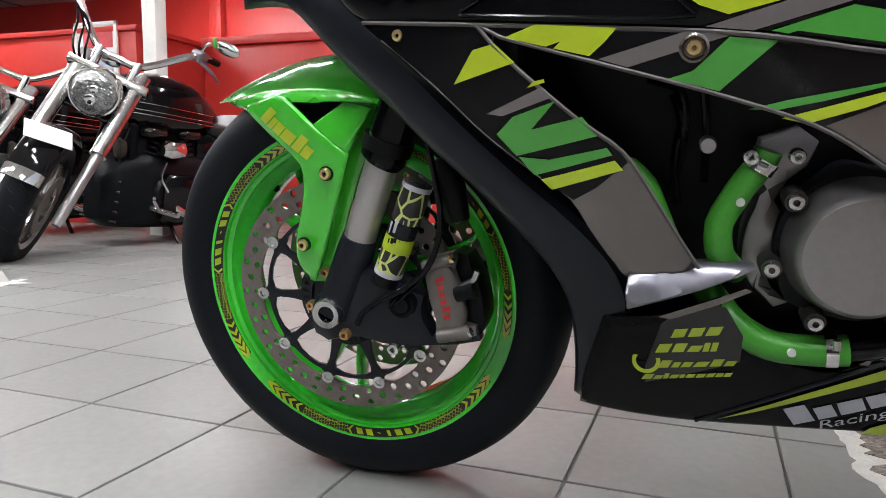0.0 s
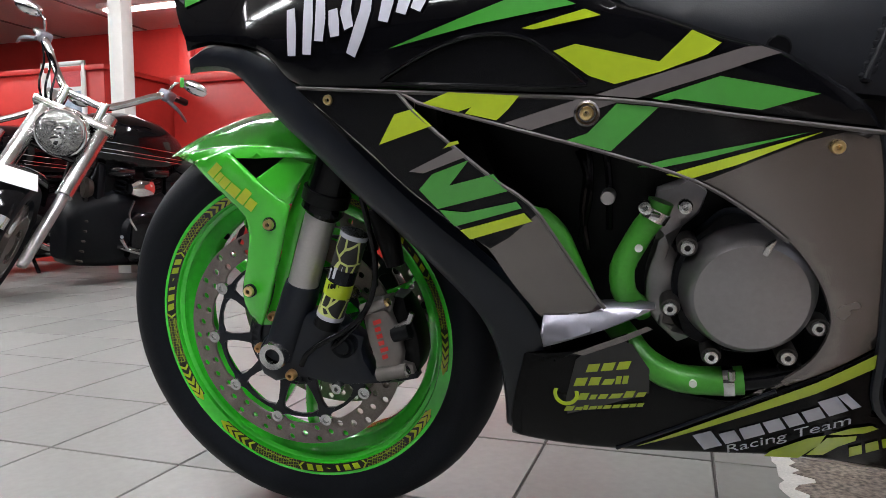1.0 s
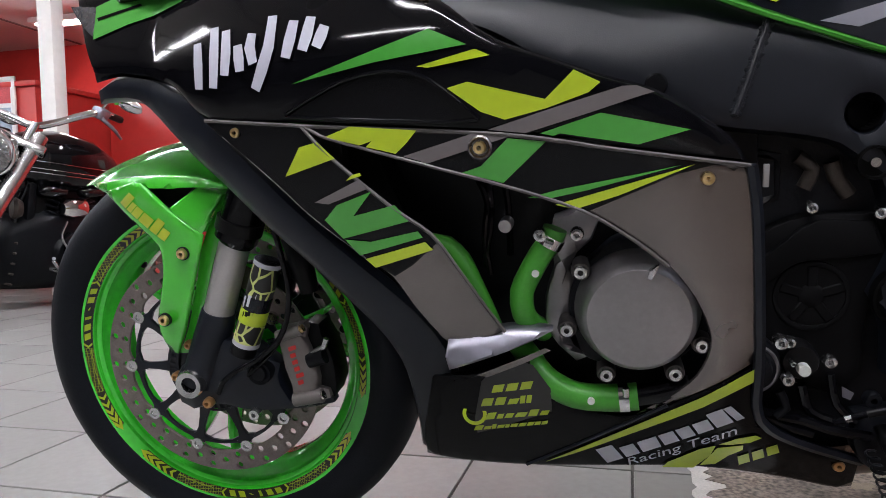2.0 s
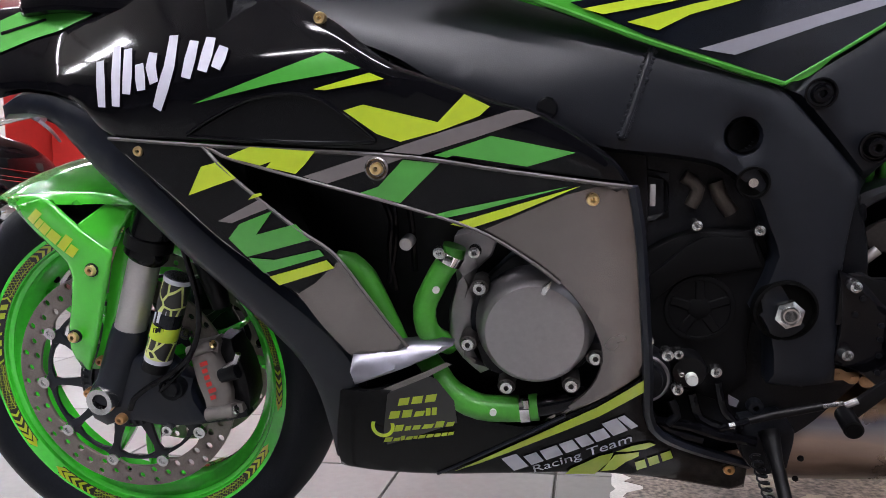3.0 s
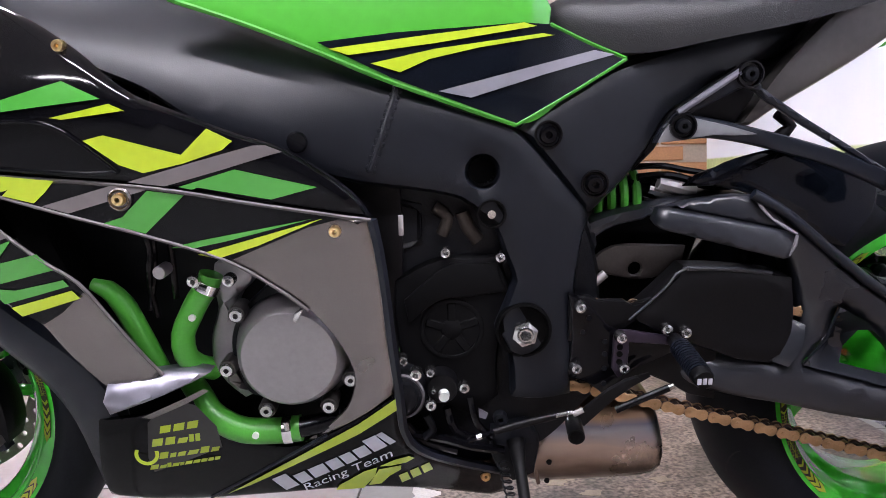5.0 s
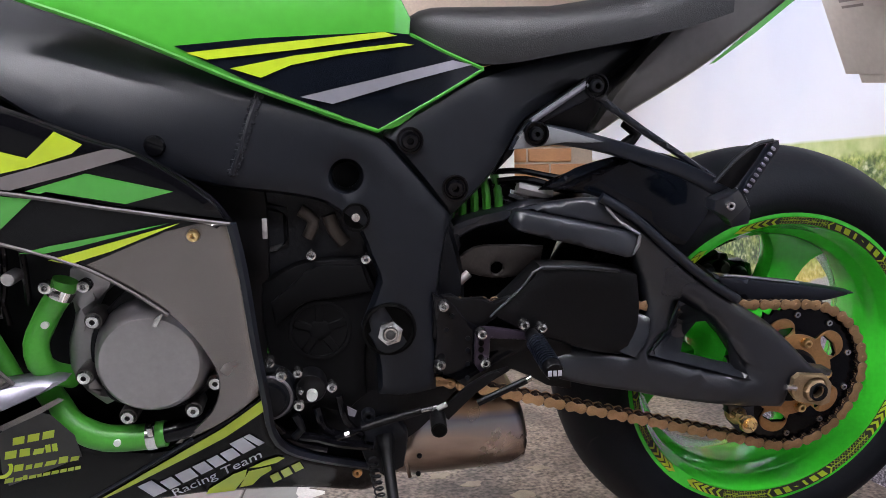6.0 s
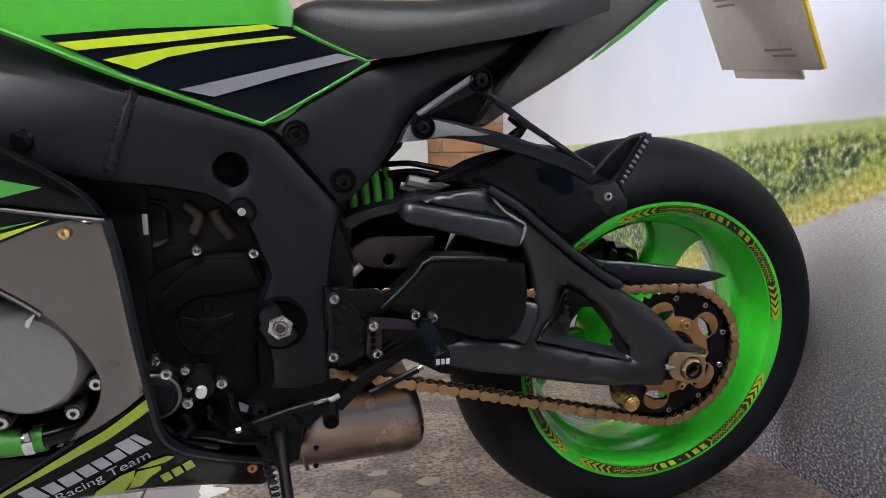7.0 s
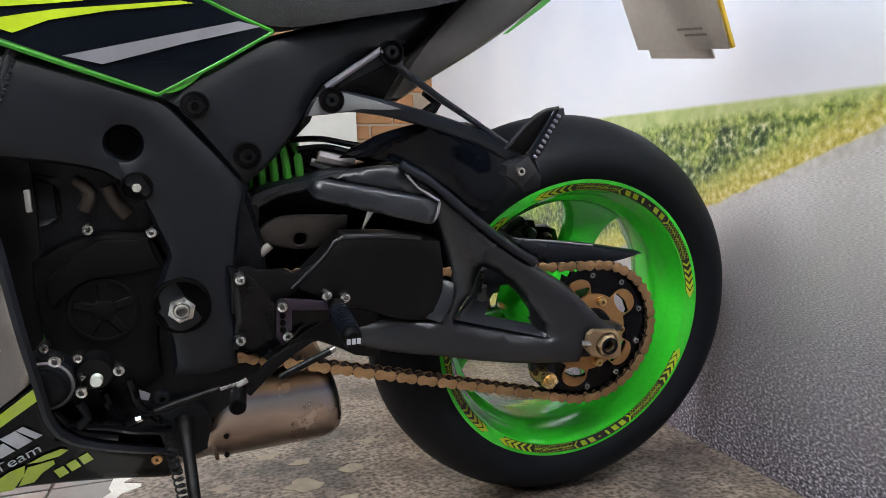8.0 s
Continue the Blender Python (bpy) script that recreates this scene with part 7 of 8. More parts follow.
# rear shock and clutter under the seat
coil = [(0.925 + 0.0026 * a, -0.03 + 0.034 * math.cos(a), 0.578 + 0.034 * math.sin(a)) for a in (k * math.pi / 9 for k in range(110))]
shock = part("shock_spring", tube(coil, 0.0058, 8, False), HOSE_GREEN, bike, "green rear shock spring")
part("shock_body", tube([(0.90, -0.03, 0.578), (1.05, -0.03, 0.578)], 0.022, 16, False), BLACK_PLASTIC, bike, "black rear shock body")
for pts, r, mat in (([(1.004, -0.07, 0.614), (1.042, -0.07, 0.615), (1.073, -0.07, 0.609), (1.113, -0.07, 0.602)], 0.004, GLOSS_BLACK), ([(1.012, -0.07, 0.601), (1.05, -0.07, 0.603), (1.09, -0.07, 0.593), (1.13, -0.07, 0.581)], 0.005, GLOSS_BLACK), ([(1.039, -0.07, 0.594), (1.062, -0.07, 0.588), (1.086, -0.07, 0.582)], 0.0085, FORK_SILVER), ([(1.03, -0.06, 0.585), (1.05, -0.06, 0.579), (1.074, -0.06, 0.575)], 0.007, CHROME), ([(1.017, -0.05, 0.576), (1.057, -0.05, 0.566), (1.105, -0.05, 0.573)], 0.008, GLOSS_BLACK), ([(1.026, -0.06, 0.602), (1.033, -0.06, 0.599)], 0.005, FORK_SILVER), ([(1.112, -0.05, 0.59), (1.144, -0.05, 0.603), (1.172, -0.05, 0.612)], 0.006, BRONZE), ([(1.006, -0.06, 0.593), (1.03, -0.06, 0.596), (1.069, -0.06, 0.594), (1.109, -0.06, 0.585)], 0.004, GLOSS_BLACK), ([(1.025, -0.05, 0.564), (1.065, -0.05, 0.558), (1.114, -0.05, 0.565)], 0.012, BLACK_PLASTIC)):
    part("hose_line", tube(pts, r, 8), mat, bike)
part("inner_fender", sheet([(0.90, 0.36), (1.02, 0.33), (1.10, 0.42), (1.14, 0.52), (1.10, 0.575), (0.99, 0.56), (0.93, 0.58), (0.90, 0.52)], flat(0.02), 0.05, 0.01, step=0.03), BLACK_PLASTIC, bike, "black inner rear fender")
part("spring_mount", tube([(1.189, -0.06, 0.677), (1.206, -0.06, 0.661), (1.19, -0.06, 0.646)], 0.008, 10), BLACK_PLASTIC, bike)

# rearset, gear linkage and side stand
plate_set = part("rearset_plate", sheet([(0.915, 0.471), (0.94, 0.459), (0.973, 0.425), (1.033, 0.417), (1.061, 0.422), (1.066, 0.412), (1.049, 0.394), (1.008, 0.375), (0.99, 0.364), (0.965, 0.335), (0.941, 0.354), (0.915, 0.362), (0.92, 0.411)], flat(-0.138), 0.010, 0.003, step=0.02), GLOSS_BLACK, bike, "black rearset plate with drilled holes")
PURPLE = material("dark_purple_anodised", (0.040, 0.030, 0.048), 0.35, metal=0.6, vary=0.2)
part("adjust_plate", sheet([(0.969, 0.419), (0.975, 0.427), (0.989, 0.426), (1.038, 0.417), (1.053, 0.413), (1.042, 0.406), (0.988, 0.411), (0.987, 0.372), (0.976, 0.365), (0.968, 0.377)], flat(-0.150), 0.008, 0.002, step=0.02, smooth=False), PURPLE, plate_set, "dark purple adjuster plate")
for at in [(0.976, -0.151, 0.406), (0.976, -0.151, 0.397), (0.976, -0.151, 0.387)]:
    knob("plate_hole", [(0.0, -0.0003), (0.0038, -0.0003), (0.0038, 0.003)], at, SHADE_BLACK, plate_set)
for at in [(0.961, -0.14, 0.409), (0.961, -0.14, 0.393), (0.961, -0.14, 0.374), (0.961, -0.14, 0.354), (0.94, -0.14, 0.44), (0.933, -0.14, 0.422)]:
    knob("plate_hole", [(0.0, -0.0003), (0.0032, -0.0003), (0.0032, 0.003)], at, DARK_METAL, plate_set)
for at in ((0.928, -0.142, 0.456), (0.975, -0.154, 0.421), (0.981, -0.150, 0.380), (0.925, -0.142, 0.378), (1.031, -0.15, 0.429), (1.054, -0.15, 0.424)):
    socket_bolt(at, 0.0072, STEEL, plate_set, "bright socket bolt", 0.009)
p0, p1 = Vector((1.042, -0.150, 0.414)), Vector((1.045, -0.240, 0.400))
foot = part("footrest", tube([p0, p0.lerp(p1, 0.12), p0.lerp(p1, 0.2), p0.lerp(p1, 0.97), p1], [0.009, 0.009, 0.0118, 0.0118, 0.0105], 18, False), BLACK_PLASTIC, bike, "knurled black rider footrest")
for k in range(12):
    c = p0.lerp(p1, 0.24 + 0.055 * k)
    d = (p1 - p0).normalized() * 0.0016
    part("knurl_ring", tube([c - d, c + d], 0.0128, 18, False), SATIN_BLACK, foot)
end_dir = (p1 - p0).normalized()
for i in range(3):
    ob = part("end_bar", block((0.0045, 0.001, 0.007), (0, 0, 0), 0.0003), SILVER_FILM, foot)
    ob.matrix_local = Matrix.Translation(p1 + end_dir * 0.0008 + Vector((-0.006 + 0.006 * i, 0, -0.001)))
lever = part("gear_lever", sheet([(0.920, 0.322), (0.935, 0.338), (0.958, 0.357), (0.980, 0.370), (1.008, 0.378), (1.011, 0.373), (0.990, 0.361), (0.968, 0.345), (0.946, 0.324), (0.932, 0.310)], flat(-0.168), 0.008, 0.003, step=0.02, smooth=False), BLACK_PLASTIC, bike, "flat black gear lever")
part("gear_rod", tube([(0.822, -0.165, 0.306), (0.850, -0.165, 0.314), (0.897, -0.165, 0.325)], [0.0044, 0.0052, 0.0046], 12), BLACK_PLASTIC, bike, "black gear shift rod")
part("rod_end", tube([(0.897, -0.165, 0.325), (0.918, -0.165, 0.329)], 0.0026, 8, False), STEEL, lever, "bright rod end")
part("rod_end", tube([(0.790, -0.165, 0.295), (0.822, -0.165, 0.306)], 0.0036, 8, False), GLOSS_BLACK, lever)
part("rod_nut", tube([(0.801, -0.165, 0.299), (0.807, -0.165, 0.301)], 0.0040, 6, False), STEEL, lever)
part("rod_joint", tube([(0.916, -0.175, 0.331), (0.928, -0.175, 0.337)], 0.0036, 8, False), FORK_SILVER, lever, "bright rod joint")
part("link_rod", tube([(0.968, -0.172, 0.334), (1, -0.172, 0.348), (1.031, -0.172, 0.361)], 0.0046, 10), GLOSS_BLACK, lever, "black lever link rod")
part("link_tip", tube([(1.029, -0.172, 0.360), (1.037, -0.172, 0.364)], 0.0040, 10, False), STEEL, lever)
part("chain_cover", sheet([(0.916, 0.465), (0.94, 0.467), (0.951, 0.461), (0.981, 0.461), (0.993, 0.454), (1.017, 0.462), (1.014, 0.445), (0.985, 0.424), (0.974, 0.419), (0.941, 0.407), (0.916, 0.409)], flat(-0.137), 0.012, 0.003, step=0.02, smooth=False), BLACK_PLASTIC, bike, "black cover over the upper chain run")
part("swingarm_root", sheet([(0.965, 0.449), (1.064, 0.429), (1.106, 0.395), (1.109, 0.321), (1.074, 0.329), (1.051, 0.343), (1.024, 0.356), (0.997, 0.35), (0.974, 0.339), (0.964, 0.371)], flat(-0.126), 0.02, 0.004, step=0.02, smooth=False), BLACK_PLASTIC, swing, "black root of the swingarm")
part("toe_peg", tube([(0.917, -0.172, 0.320), (0.914, -0.206, 0.318)], 0.0100, 16, False), BLACK_PLASTIC, bike, "black toe peg")
part("peg_face", tube([(0.914, -0.2062, 0.318), (0.914, -0.2072, 0.318)], 0.0080, 16, False), SHADE_BLACK, bike)
stand = part("side_stand", tube([(0.852, -0.135, 0.278), (0.855, -0.160, 0.252), (0.864, -0.250, 0.160), (0.874, -0.340, 0.070)], [0.012, 0.0075, 0.0070, 0.0070], 14, False), BLACK_PLASTIC, bike, "black side stand, folded out")
part("stand_foot", block((0.06, 0.05, 0.008), (0.876, -0.345, 0.0655), 0.003, 1, Matrix.Rotation(radians(-10.2), 3, "X")), SATIN_BLACK, stand)
part("stand_bracket", sheet([(0.823, 0.287), (0.867, 0.296), (0.884, 0.274), (0.878, 0.225), (0.851, 0.214), (0.833, 0.229), (0.822, 0.254)], flat(-0.130), 0.03, 0.006, step=0.02), DARK_METAL, bike, "black side stand bracket")
spring = [(0.834 + 0.006 * math.cos(a) + 0.00022 * a, -0.150 - 0.0008 * a + 0.006 * math.sin(a), 0.255 - 0.0009 * a) for a in (k * math.pi / 5 for k in range(110))]
part("stand_spring", tube(spring, 0.0014, 5, False), DARK_METAL, stand, "dark stand spring")

# exhaust collector box
def stain_and_sheen():
    m = material("stain_and_sheen_steel", (0.34, 0.27, 0.21), 0.28, metal=1.0, vary=0.25, scale=9, bump=0.15, bump_scale=300)
    nt = m.node_tree
    tc = nt.nodes.new("ShaderNodeTexCoord")
    mp = nt.nodes.new("ShaderNodeMapping")
    mp.inputs["Scale"].default_value = (1.5, 1, 4)
    nt.links.new(tc.outputs["Object"], mp.inputs[0])
    n = nt.nodes.new("ShaderNodeTexNoise")
    n.inputs["Scale"].default_value, n.inputs["Detail"].default_value = 3.2, 4
    nt.links.new(mp.outputs[0], n.inputs["Vector"])
    r = nt.nodes.new("ShaderNodeValToRGB")
    e = r.color_ramp.elements
    sep, mixz = nt.nodes.new("ShaderNodeSeparateXYZ"), nt.nodes.new("ShaderNodeMath")
    nt.links.new(tc.outputs["Object"], sep.inputs[0])
    mixz.operation = "MULTIPLY_ADD"
    nt.links.new(n.outputs["Fac"], mixz.inputs[0])
    mixz.inputs[1].default_value = 0.085
    nt.links.new(sep.outputs["Z"], mixz.inputs[2])
    span = nt.nodes.new("ShaderNodeMapRange")
    span.inputs[1].default_value, span.inputs[2].default_value = 0.205, 0.355
    nt.links.new(mixz.outputs[0], span.inputs[0])
    # colour bands by height: heat stains of the steel, with reflections painted in
    for pos, col in ((0.10, (0.36, 0.30, 0.26)), (0.24, (0.13, 0.095, 0.075)), (0.36, (0.34, 0.26, 0.21)), (0.52, (0.60, 0.49, 0.42)), (0.66, (0.40, 0.42, 0.48)), (0.74, (0.24, 0.26, 0.33)), (0.84, (0.46, 0.33, 0.22))):
        k = e.new(pos)
        k.color = (*col, 1)
    e[0].color = (0.42, 0.37, 0.33, 1)
    e[-1].color = (0.30, 0.19, 0.12, 1)
    nt.links.new(span.outputs[0], r.inputs[0])
    nt.links.new(r.outputs[0], nt.nodes["Principled BSDF"].inputs["Base Color"])
    return m


STAIN_SHEEN = stain_and_sheen()
box = part("exhaust_box", sheet([(0.866, 0.200), (0.869, 0.184), (0.882, 0.174), (0.905, 0.169), (0.967, 0.171), (1.034, 0.175), (1.055, 0.184), (1.065, 0.204), (1.063, 0.237), (1.057, 0.269), (1.046, 0.298), (1.017, 0.304), (0.937, 0.306), (0.900, 0.290), (0.872, 0.240)], lambda x, z: -0.086 + 0.7 * soft(0.200 - z, 0.010) - 0.010 * math.exp(-((z - 0.225) / 0.03) ** 2) + 0.10 * soft(z - 0.262, 0.010), 0.16, 0.022, step=0.008), STAIN_SHEEN, bike, "heat-stained steel exhaust collector box with painted reflections", 80)
part("exhaust_seam", tube([(x, -0.088, z) for x, z in [(0.890, 0.186), (0.886, 0.215), (0.893, 0.250)]], 0.003, 6), STAIN_SHEEN, box)
for at in [(0.903, -0.096, 0.222), (0.903, -0.082, 0.186)]:
    knob("spot_weld", [(0.0, -0.002), (0.003, -0.0015), (0.004, 0.001)], at, DARK_METAL, box)
part("exhaust_pipe", tube([(0.60, 0.0, 0.20), (0.78, 0.0, 0.185), (0.92, 0.0, 0.20)], 0.045, 18), STAIN_SHEEN, bike, "stained exhaust pipe under the engine")
part("pivot_plate", sheet([(0.917, 0.55), (0.946, 0.556), (0.961, 0.518), (0.932, 0.458), (0.92, 0.347), (0.987, 0.318), (0.986, 0.36), (0.947, 0.426)], flat(-0.085), 0.02, 0.005, step=0.03), DARK_METAL, bike, "black plate behind the pivot")



# ---- the two cruiser motorcycles across the aisle ----
CRUISER_BLACK = material("cruiser_gloss_black", (0.004, 0.004, 0.005), 0.08, spec=0.35, vary=0.2)
LENS = material("headlight_glass", (0.34, 0.34, 0.34), 0.12, metal=0.85, vary=0.8, scale=26, coat=1.0, bump=1.0, bump_scale=42)
LENS.node_tree.nodes["Bump"].inputs["Distance"].default_value = 0.012


def put(name, bm, mat, parent, label="", m=None):
    ob = part(name, bm, mat, parent, label, 45)
    if m is not None:
        ob.matrix_local = m
    return ob


def body(sections, seg=20, power=2.6):
    """A rounded body along x: (x, half width, low z, high z)."""
    bm = bmesh.new()
    rows = []
    for x, w, z0, z1 in sections:
        row = []
        for k in range(seg):
            a = 2 * math.pi * k / seg
            c, s = math.cos(a), math.sin(a)
            row.append(bm.verts.new((x, w * math.copysign(abs(c) ** (2 / power), c), (z0 + z1) / 2 + (z1 - z0) / 2 * math.copysign(abs(s) ** (2 / power), s))))
        rows.append(row)
    for p, q in zip(rows, rows[1:]):
        for k in range(seg):
            bm.faces.new((p[k], p[(k + 1) % seg], q[(k + 1) % seg], q[k]))
    bm.faces.new(rows[0])
    bm.faces.new(rows[-1])
    return bm


def cruiser_wheel(parent, x, r, wide, turn=0.0):
    w = wide / 2
    tyre = put("wheel_tyre", lathe([(r - 0.10, -w * 0.8), (r - 0.06, -w), (r - 0.03, -w * 0.9), (r - 0.008, -w * 0.55), (r, 0), (r - 0.008, w * 0.55), (r - 0.03, w * 0.9), (r - 0.06, w), (r - 0.10, w * 0.8)], 56, closed=True), RUBBER, parent, "black treaded tyre", pose(x, 0, r, 0, 0, turn))
    put("wheel_rim", lathe([(r - 0.095, -w * 0.85), (r - 0.12, -w * 0.7), (r - 0.125, 0), (r - 0.12, w * 0.7), (r - 0.095, w * 0.85), (r - 0.10, 0)], 48, closed=True), CHROME, tyre, "chrome rim")
    put("wheel_hub", lathe([(0.0, -0.07), (0.045, -0.07), (0.05, 0), (0.045, 0.07), (0.0, 0.07)], 24), DISC_STEEL, tyre)
    for k in range(7):
        a = 2 * math.pi * k / 7
        put("wheel_spoke", tube([(0.04 * math.cos(a), 0, 0.04 * math.sin(a)), ((r - 0.12) * math.cos(a), 0, (r - 0.12) * math.sin(a))], 0.016, 8, False), DISC_STEEL, tyre)
    put("wheel_disc", sheet(ring_points(0.15, 40), flat(0.075), 0.005, 0, [ring_points(0.09, 30)], step=0.08, smooth=False, line=0.05), DISC_STEEL, tyre, "steel brake disc")
    put("wheel_disc", sheet(ring_points(0.15, 40), flat(-0.08), 0.005, 0, [ring_points(0.09, 30)], step=0.08, smooth=False, line=0.05), DISC_STEEL, tyre, "steel brake disc")
    for k in range(40):
        if k == 0:
            bmk = tube([(r * 0.998, -w * 0.1, 0), ((r - 0.012) * math.cos(0.06), -w * 0.55, (r - 0.012) * math.sin(0.06)), ((r - 0.03) * math.cos(0.09), -w * 0.88, (r - 0.03) * math.sin(0.09))], 0.0035, 5, False)
            first = put("tread_groove", bmk, GROOVE, tyre)
        elif k % 2 == 0:
            share("tread_groove", first, tyre, pose(0, 0, 0, 0, 9 * k, 0))
        else:
            share("tread_groove", first, tyre, pose(0, 0, 0, 0, 9 * k, 180))
    return tyre


FORK_LEG = material("bare_fork_leg", (0.42, 0.41, 0.40), 0.34, metal=0.8, vary=0.12, scale=12)
FORK_COVER = material("dulled_chrome", (0.55, 0.55, 0.55), 0.22, metal=1.0, vary=0.25, scale=16)


def steered(turn):
    pivot = Matrix.Translation((-0.61, 0, 1.0))
    return pivot @ Matrix.Rotation(radians(turn), 4, Vector((-0.5, 0, 0.866))) @ pivot.inverted()


def cruiser(m, label, turn):
    """x runs forward from the front axle, y to the rider's left."""
    c = thing("cruiser_motorcycle", label, "motorcycle", m, "cruisers across the aisle")
    steer = steered(turn)
    cruiser_wheel(c, 0, 0.33, 0.15)
    fender = put("front_fender", lathe([(0.355, -0.078), (0.368, -0.06), (0.374, 0), (0.368, 0.06), (0.355, 0.078), (0.350, 0.075), (0.364, 0), (0.350, -0.075)], 26, (0, 0, 0), True, 28, 128), CRUISER_BLACK, c, "gloss black front fender", pose(0, 0, 0.33))
    put("fender_trim", lathe([(0.352, -0.082), (0.370, -0.066), (0.379, 0), (0.370, 0.066), (0.352, 0.082), (0.350, 0.079), (0.375, 0), (0.350, -0.079)], 5, (0, 0, 0), True, 28, 9.0), CHROME, fender, "chrome fender tip")
    for s in (-1, 1):
        leg = put("fork_leg", tube([(0.03, 0.149 * s, 0.262), (0.012, 0.149 * s, 0.284), (-0.12, 0.149 * s, 0.44), (-0.245, 0.149 * s, 0.587)], [0.020, 0.027, 0.027, 0.027], 16, False), FORK_LEG, c, "bright fork leg")
        put("fork_tube", tube([(-0.245, 0.149 * s, 0.587), (-0.250, 0.149 * s, 0.594), (-0.59, 0.149 * s, 0.99)], [0.044, 0.041, 0.041], 20, False), FORK_COVER, leg, "chrome fork cover")
    put("triple_clamp", block((0.09, 0.42, 0.05), (-0.37, 0, 0.93), 0.015, 3, Matrix.Rotation(radians(-30), 3, "Y")), CHROME, c, "chrome triple clamp")
    put("triple_clamp", block((0.08, 0.40, 0.04), (-0.28, 0, 0.74), 0.012, 3, Matrix.Rotation(radians(-30), 3, "Y")), CRUISER_BLACK, c)
    bucket = put("headlight", tube([(-0.38, 0, 0.865), (-0.35, 0, 0.862), (-0.29, 0, 0.858), (-0.215, 0, 0.852), (-0.20, 0, 0.851)], [0.045, 0.098, 0.120, 0.124, 0.120], 32), CHROME, c, "round chrome headlight", None)
    put("headlight_lens", ball(0.110, (0.30, 1, 1), (-0.198, 0, 0.851), 28), LENS, bucket, "clear headlight glass")
    put("headlight_rim", tube([(-0.203 + 0, 0.117 * math.cos(a), 0.851 + 0.117 * math.sin(a)) for a in (2 * math.pi * k / 28 for k in range(29))], 0.008, 8, False, cap=False), CHROME, bucket)
    for z, r in ((0.87, 0.030), (0.82, 0.034)):
        put("reflector_bowl", ball(r, (0.4, 1, 1), (-0.175, 0.0, z), 16), CHROME, bucket)
    bar = put("handlebar", tube([(-0.74, 0.40, 1.22), (-0.66, 0.36, 1.225), (-0.56, 0.30, 1.20), (-0.48, 0.18, 1.09), (-0.43, 0.10, 1.035), (-0.42, 0, 1.03), (-0.43, -0.10, 1.035), (-0.48, -0.18, 1.09), (-0.56, -0.30, 1.20), (-0.66, -0.36, 1.225), (-0.74, -0.40, 1.22)], 0.0195, 14), CHROME, c, "wide chrome handlebar")
    for s in (-1, 1):
        put("handlebar_riser", tube([(-0.40, 0.10 * s, 0.95), (-0.43, 0.10 * s, 1.05)], 0.026, 12, False), CHROME, bar)
        put("grip", tube([(-0.68, 0.37 * s, 1.224), (-0.80, 0.43 * s, 1.215)], 0.021, 12, False), BLACK_PLASTIC, bar, "black rubber grip")
        put("switch_block", block((0.09, 0.07, 0.065), (-0.62, 0.34 * s, 1.22), 0.018, 3, Matrix.Rotation(radians(-30 * s), 3, "Z")), SPEAR_SILVER, bar, "silver switch housing")
        put("lever", tube([(-0.58, 0.36 * s, 1.20), (-0.62, 0.43 * s, 1.17), (-0.74, 0.48 * s, 1.12)], [0.012, 0.010, 0.008], 8), SPEAR_SILVER, bar, "polished lever")
        mirror = put("mirror_stem", tube([(-0.60, 0.34 * s, 1.25), (-0.58, 0.36 * s, 1.31), (-0.60, 0.40 * s, 1.33)], 0.008, 8), CHROME, bar)
        put("mirror_head", ball(0.070, (0.35, 1.05, 0.55), (-0.62, 0.46 * s, 1.33)), CHROME, bar, "chrome mirror")
    put("mirror_ribbon", block((0.004, 0.03, 0.05), (-0.58, 0.37, 1.33), 0.001, 1, Matrix.Rotation(radians(25), 3, "X")), RED_MARK, bar, "red ribbon")
    put("mirror_ribbon", block((0.004, 0.022, 0.055), (-0.575, 0.388, 1.33), 0.001, 1, Matrix.Rotation(radians(25), 3, "X")), GREEN_FILM, bar, "green ribbon")
    for dy in (-0.03, 0.0, 0.03):
        put("control_cable", tube([(-0.58, -0.33, 1.20), (-0.44, -0.22 + dy, 1.12), (-0.34, -0.17 + dy, 1.00), (-0.38, -0.10, 0.86), (-0.45, -0.05, 0.72)], 0.006, 8), GLOSS_BLACK, c)
    rake = Matrix.Translation((-0.16, 0, 0))
    for ob in c.children:
        low = ob.name.split(".")[0] in ("wheel_tyre", "front_fender", "fork_leg")
        ob.matrix_basis = steer @ (ob.matrix_basis if low else rake @ ob.matrix_basis)
    steered_parts = set(c.children)
    tank_ = put("tank", body([(-0.40, 0.05, 0.76, 0.86), (-0.45, 0.12, 0.70, 0.92), (-0.56, 0.18, 0.655, 0.965), (-0.72, 0.205, 0.635, 0.985), (-0.90, 0.20, 0.635, 0.965), (-1.06, 0.16, 0.65, 0.90), (-1.20, 0.09, 0.67, 0.82), (-1.26, 0.04, 0.70, 0.77)], 24, 2.4), CRUISER_BLACK, c, "gloss black teardrop tank with pinstripes")
    for dz in (-0.020, 0.018, 0.040):
        for s in (-1, 1):
            put("pinstripe", tube([(-0.45, 0.125 * s, 0.80 - dz), (-0.56, 0.183 * s, 0.795 - dz), (-0.72, 0.208 * s, 0.785 - dz), (-0.90, 0.203 * s, 0.775 - dz), (-1.06, 0.163 * s, 0.765 - dz)], 0.0028, 6), CHROME, tank_, "bright pinstripe")
    put("seat", body([(-1.00, 0.08, 0.70, 0.76), (-1.10, 0.16, 0.64, 0.76), (-1.30, 0.18, 0.62, 0.74), (-1.45, 0.15, 0.66, 0.80), (-1.75, 0.11, 0.70, 0.82), (-1.82, 0.06, 0.72, 0.80)], 18), SEAT_VINYL, c, "black leather saddle")
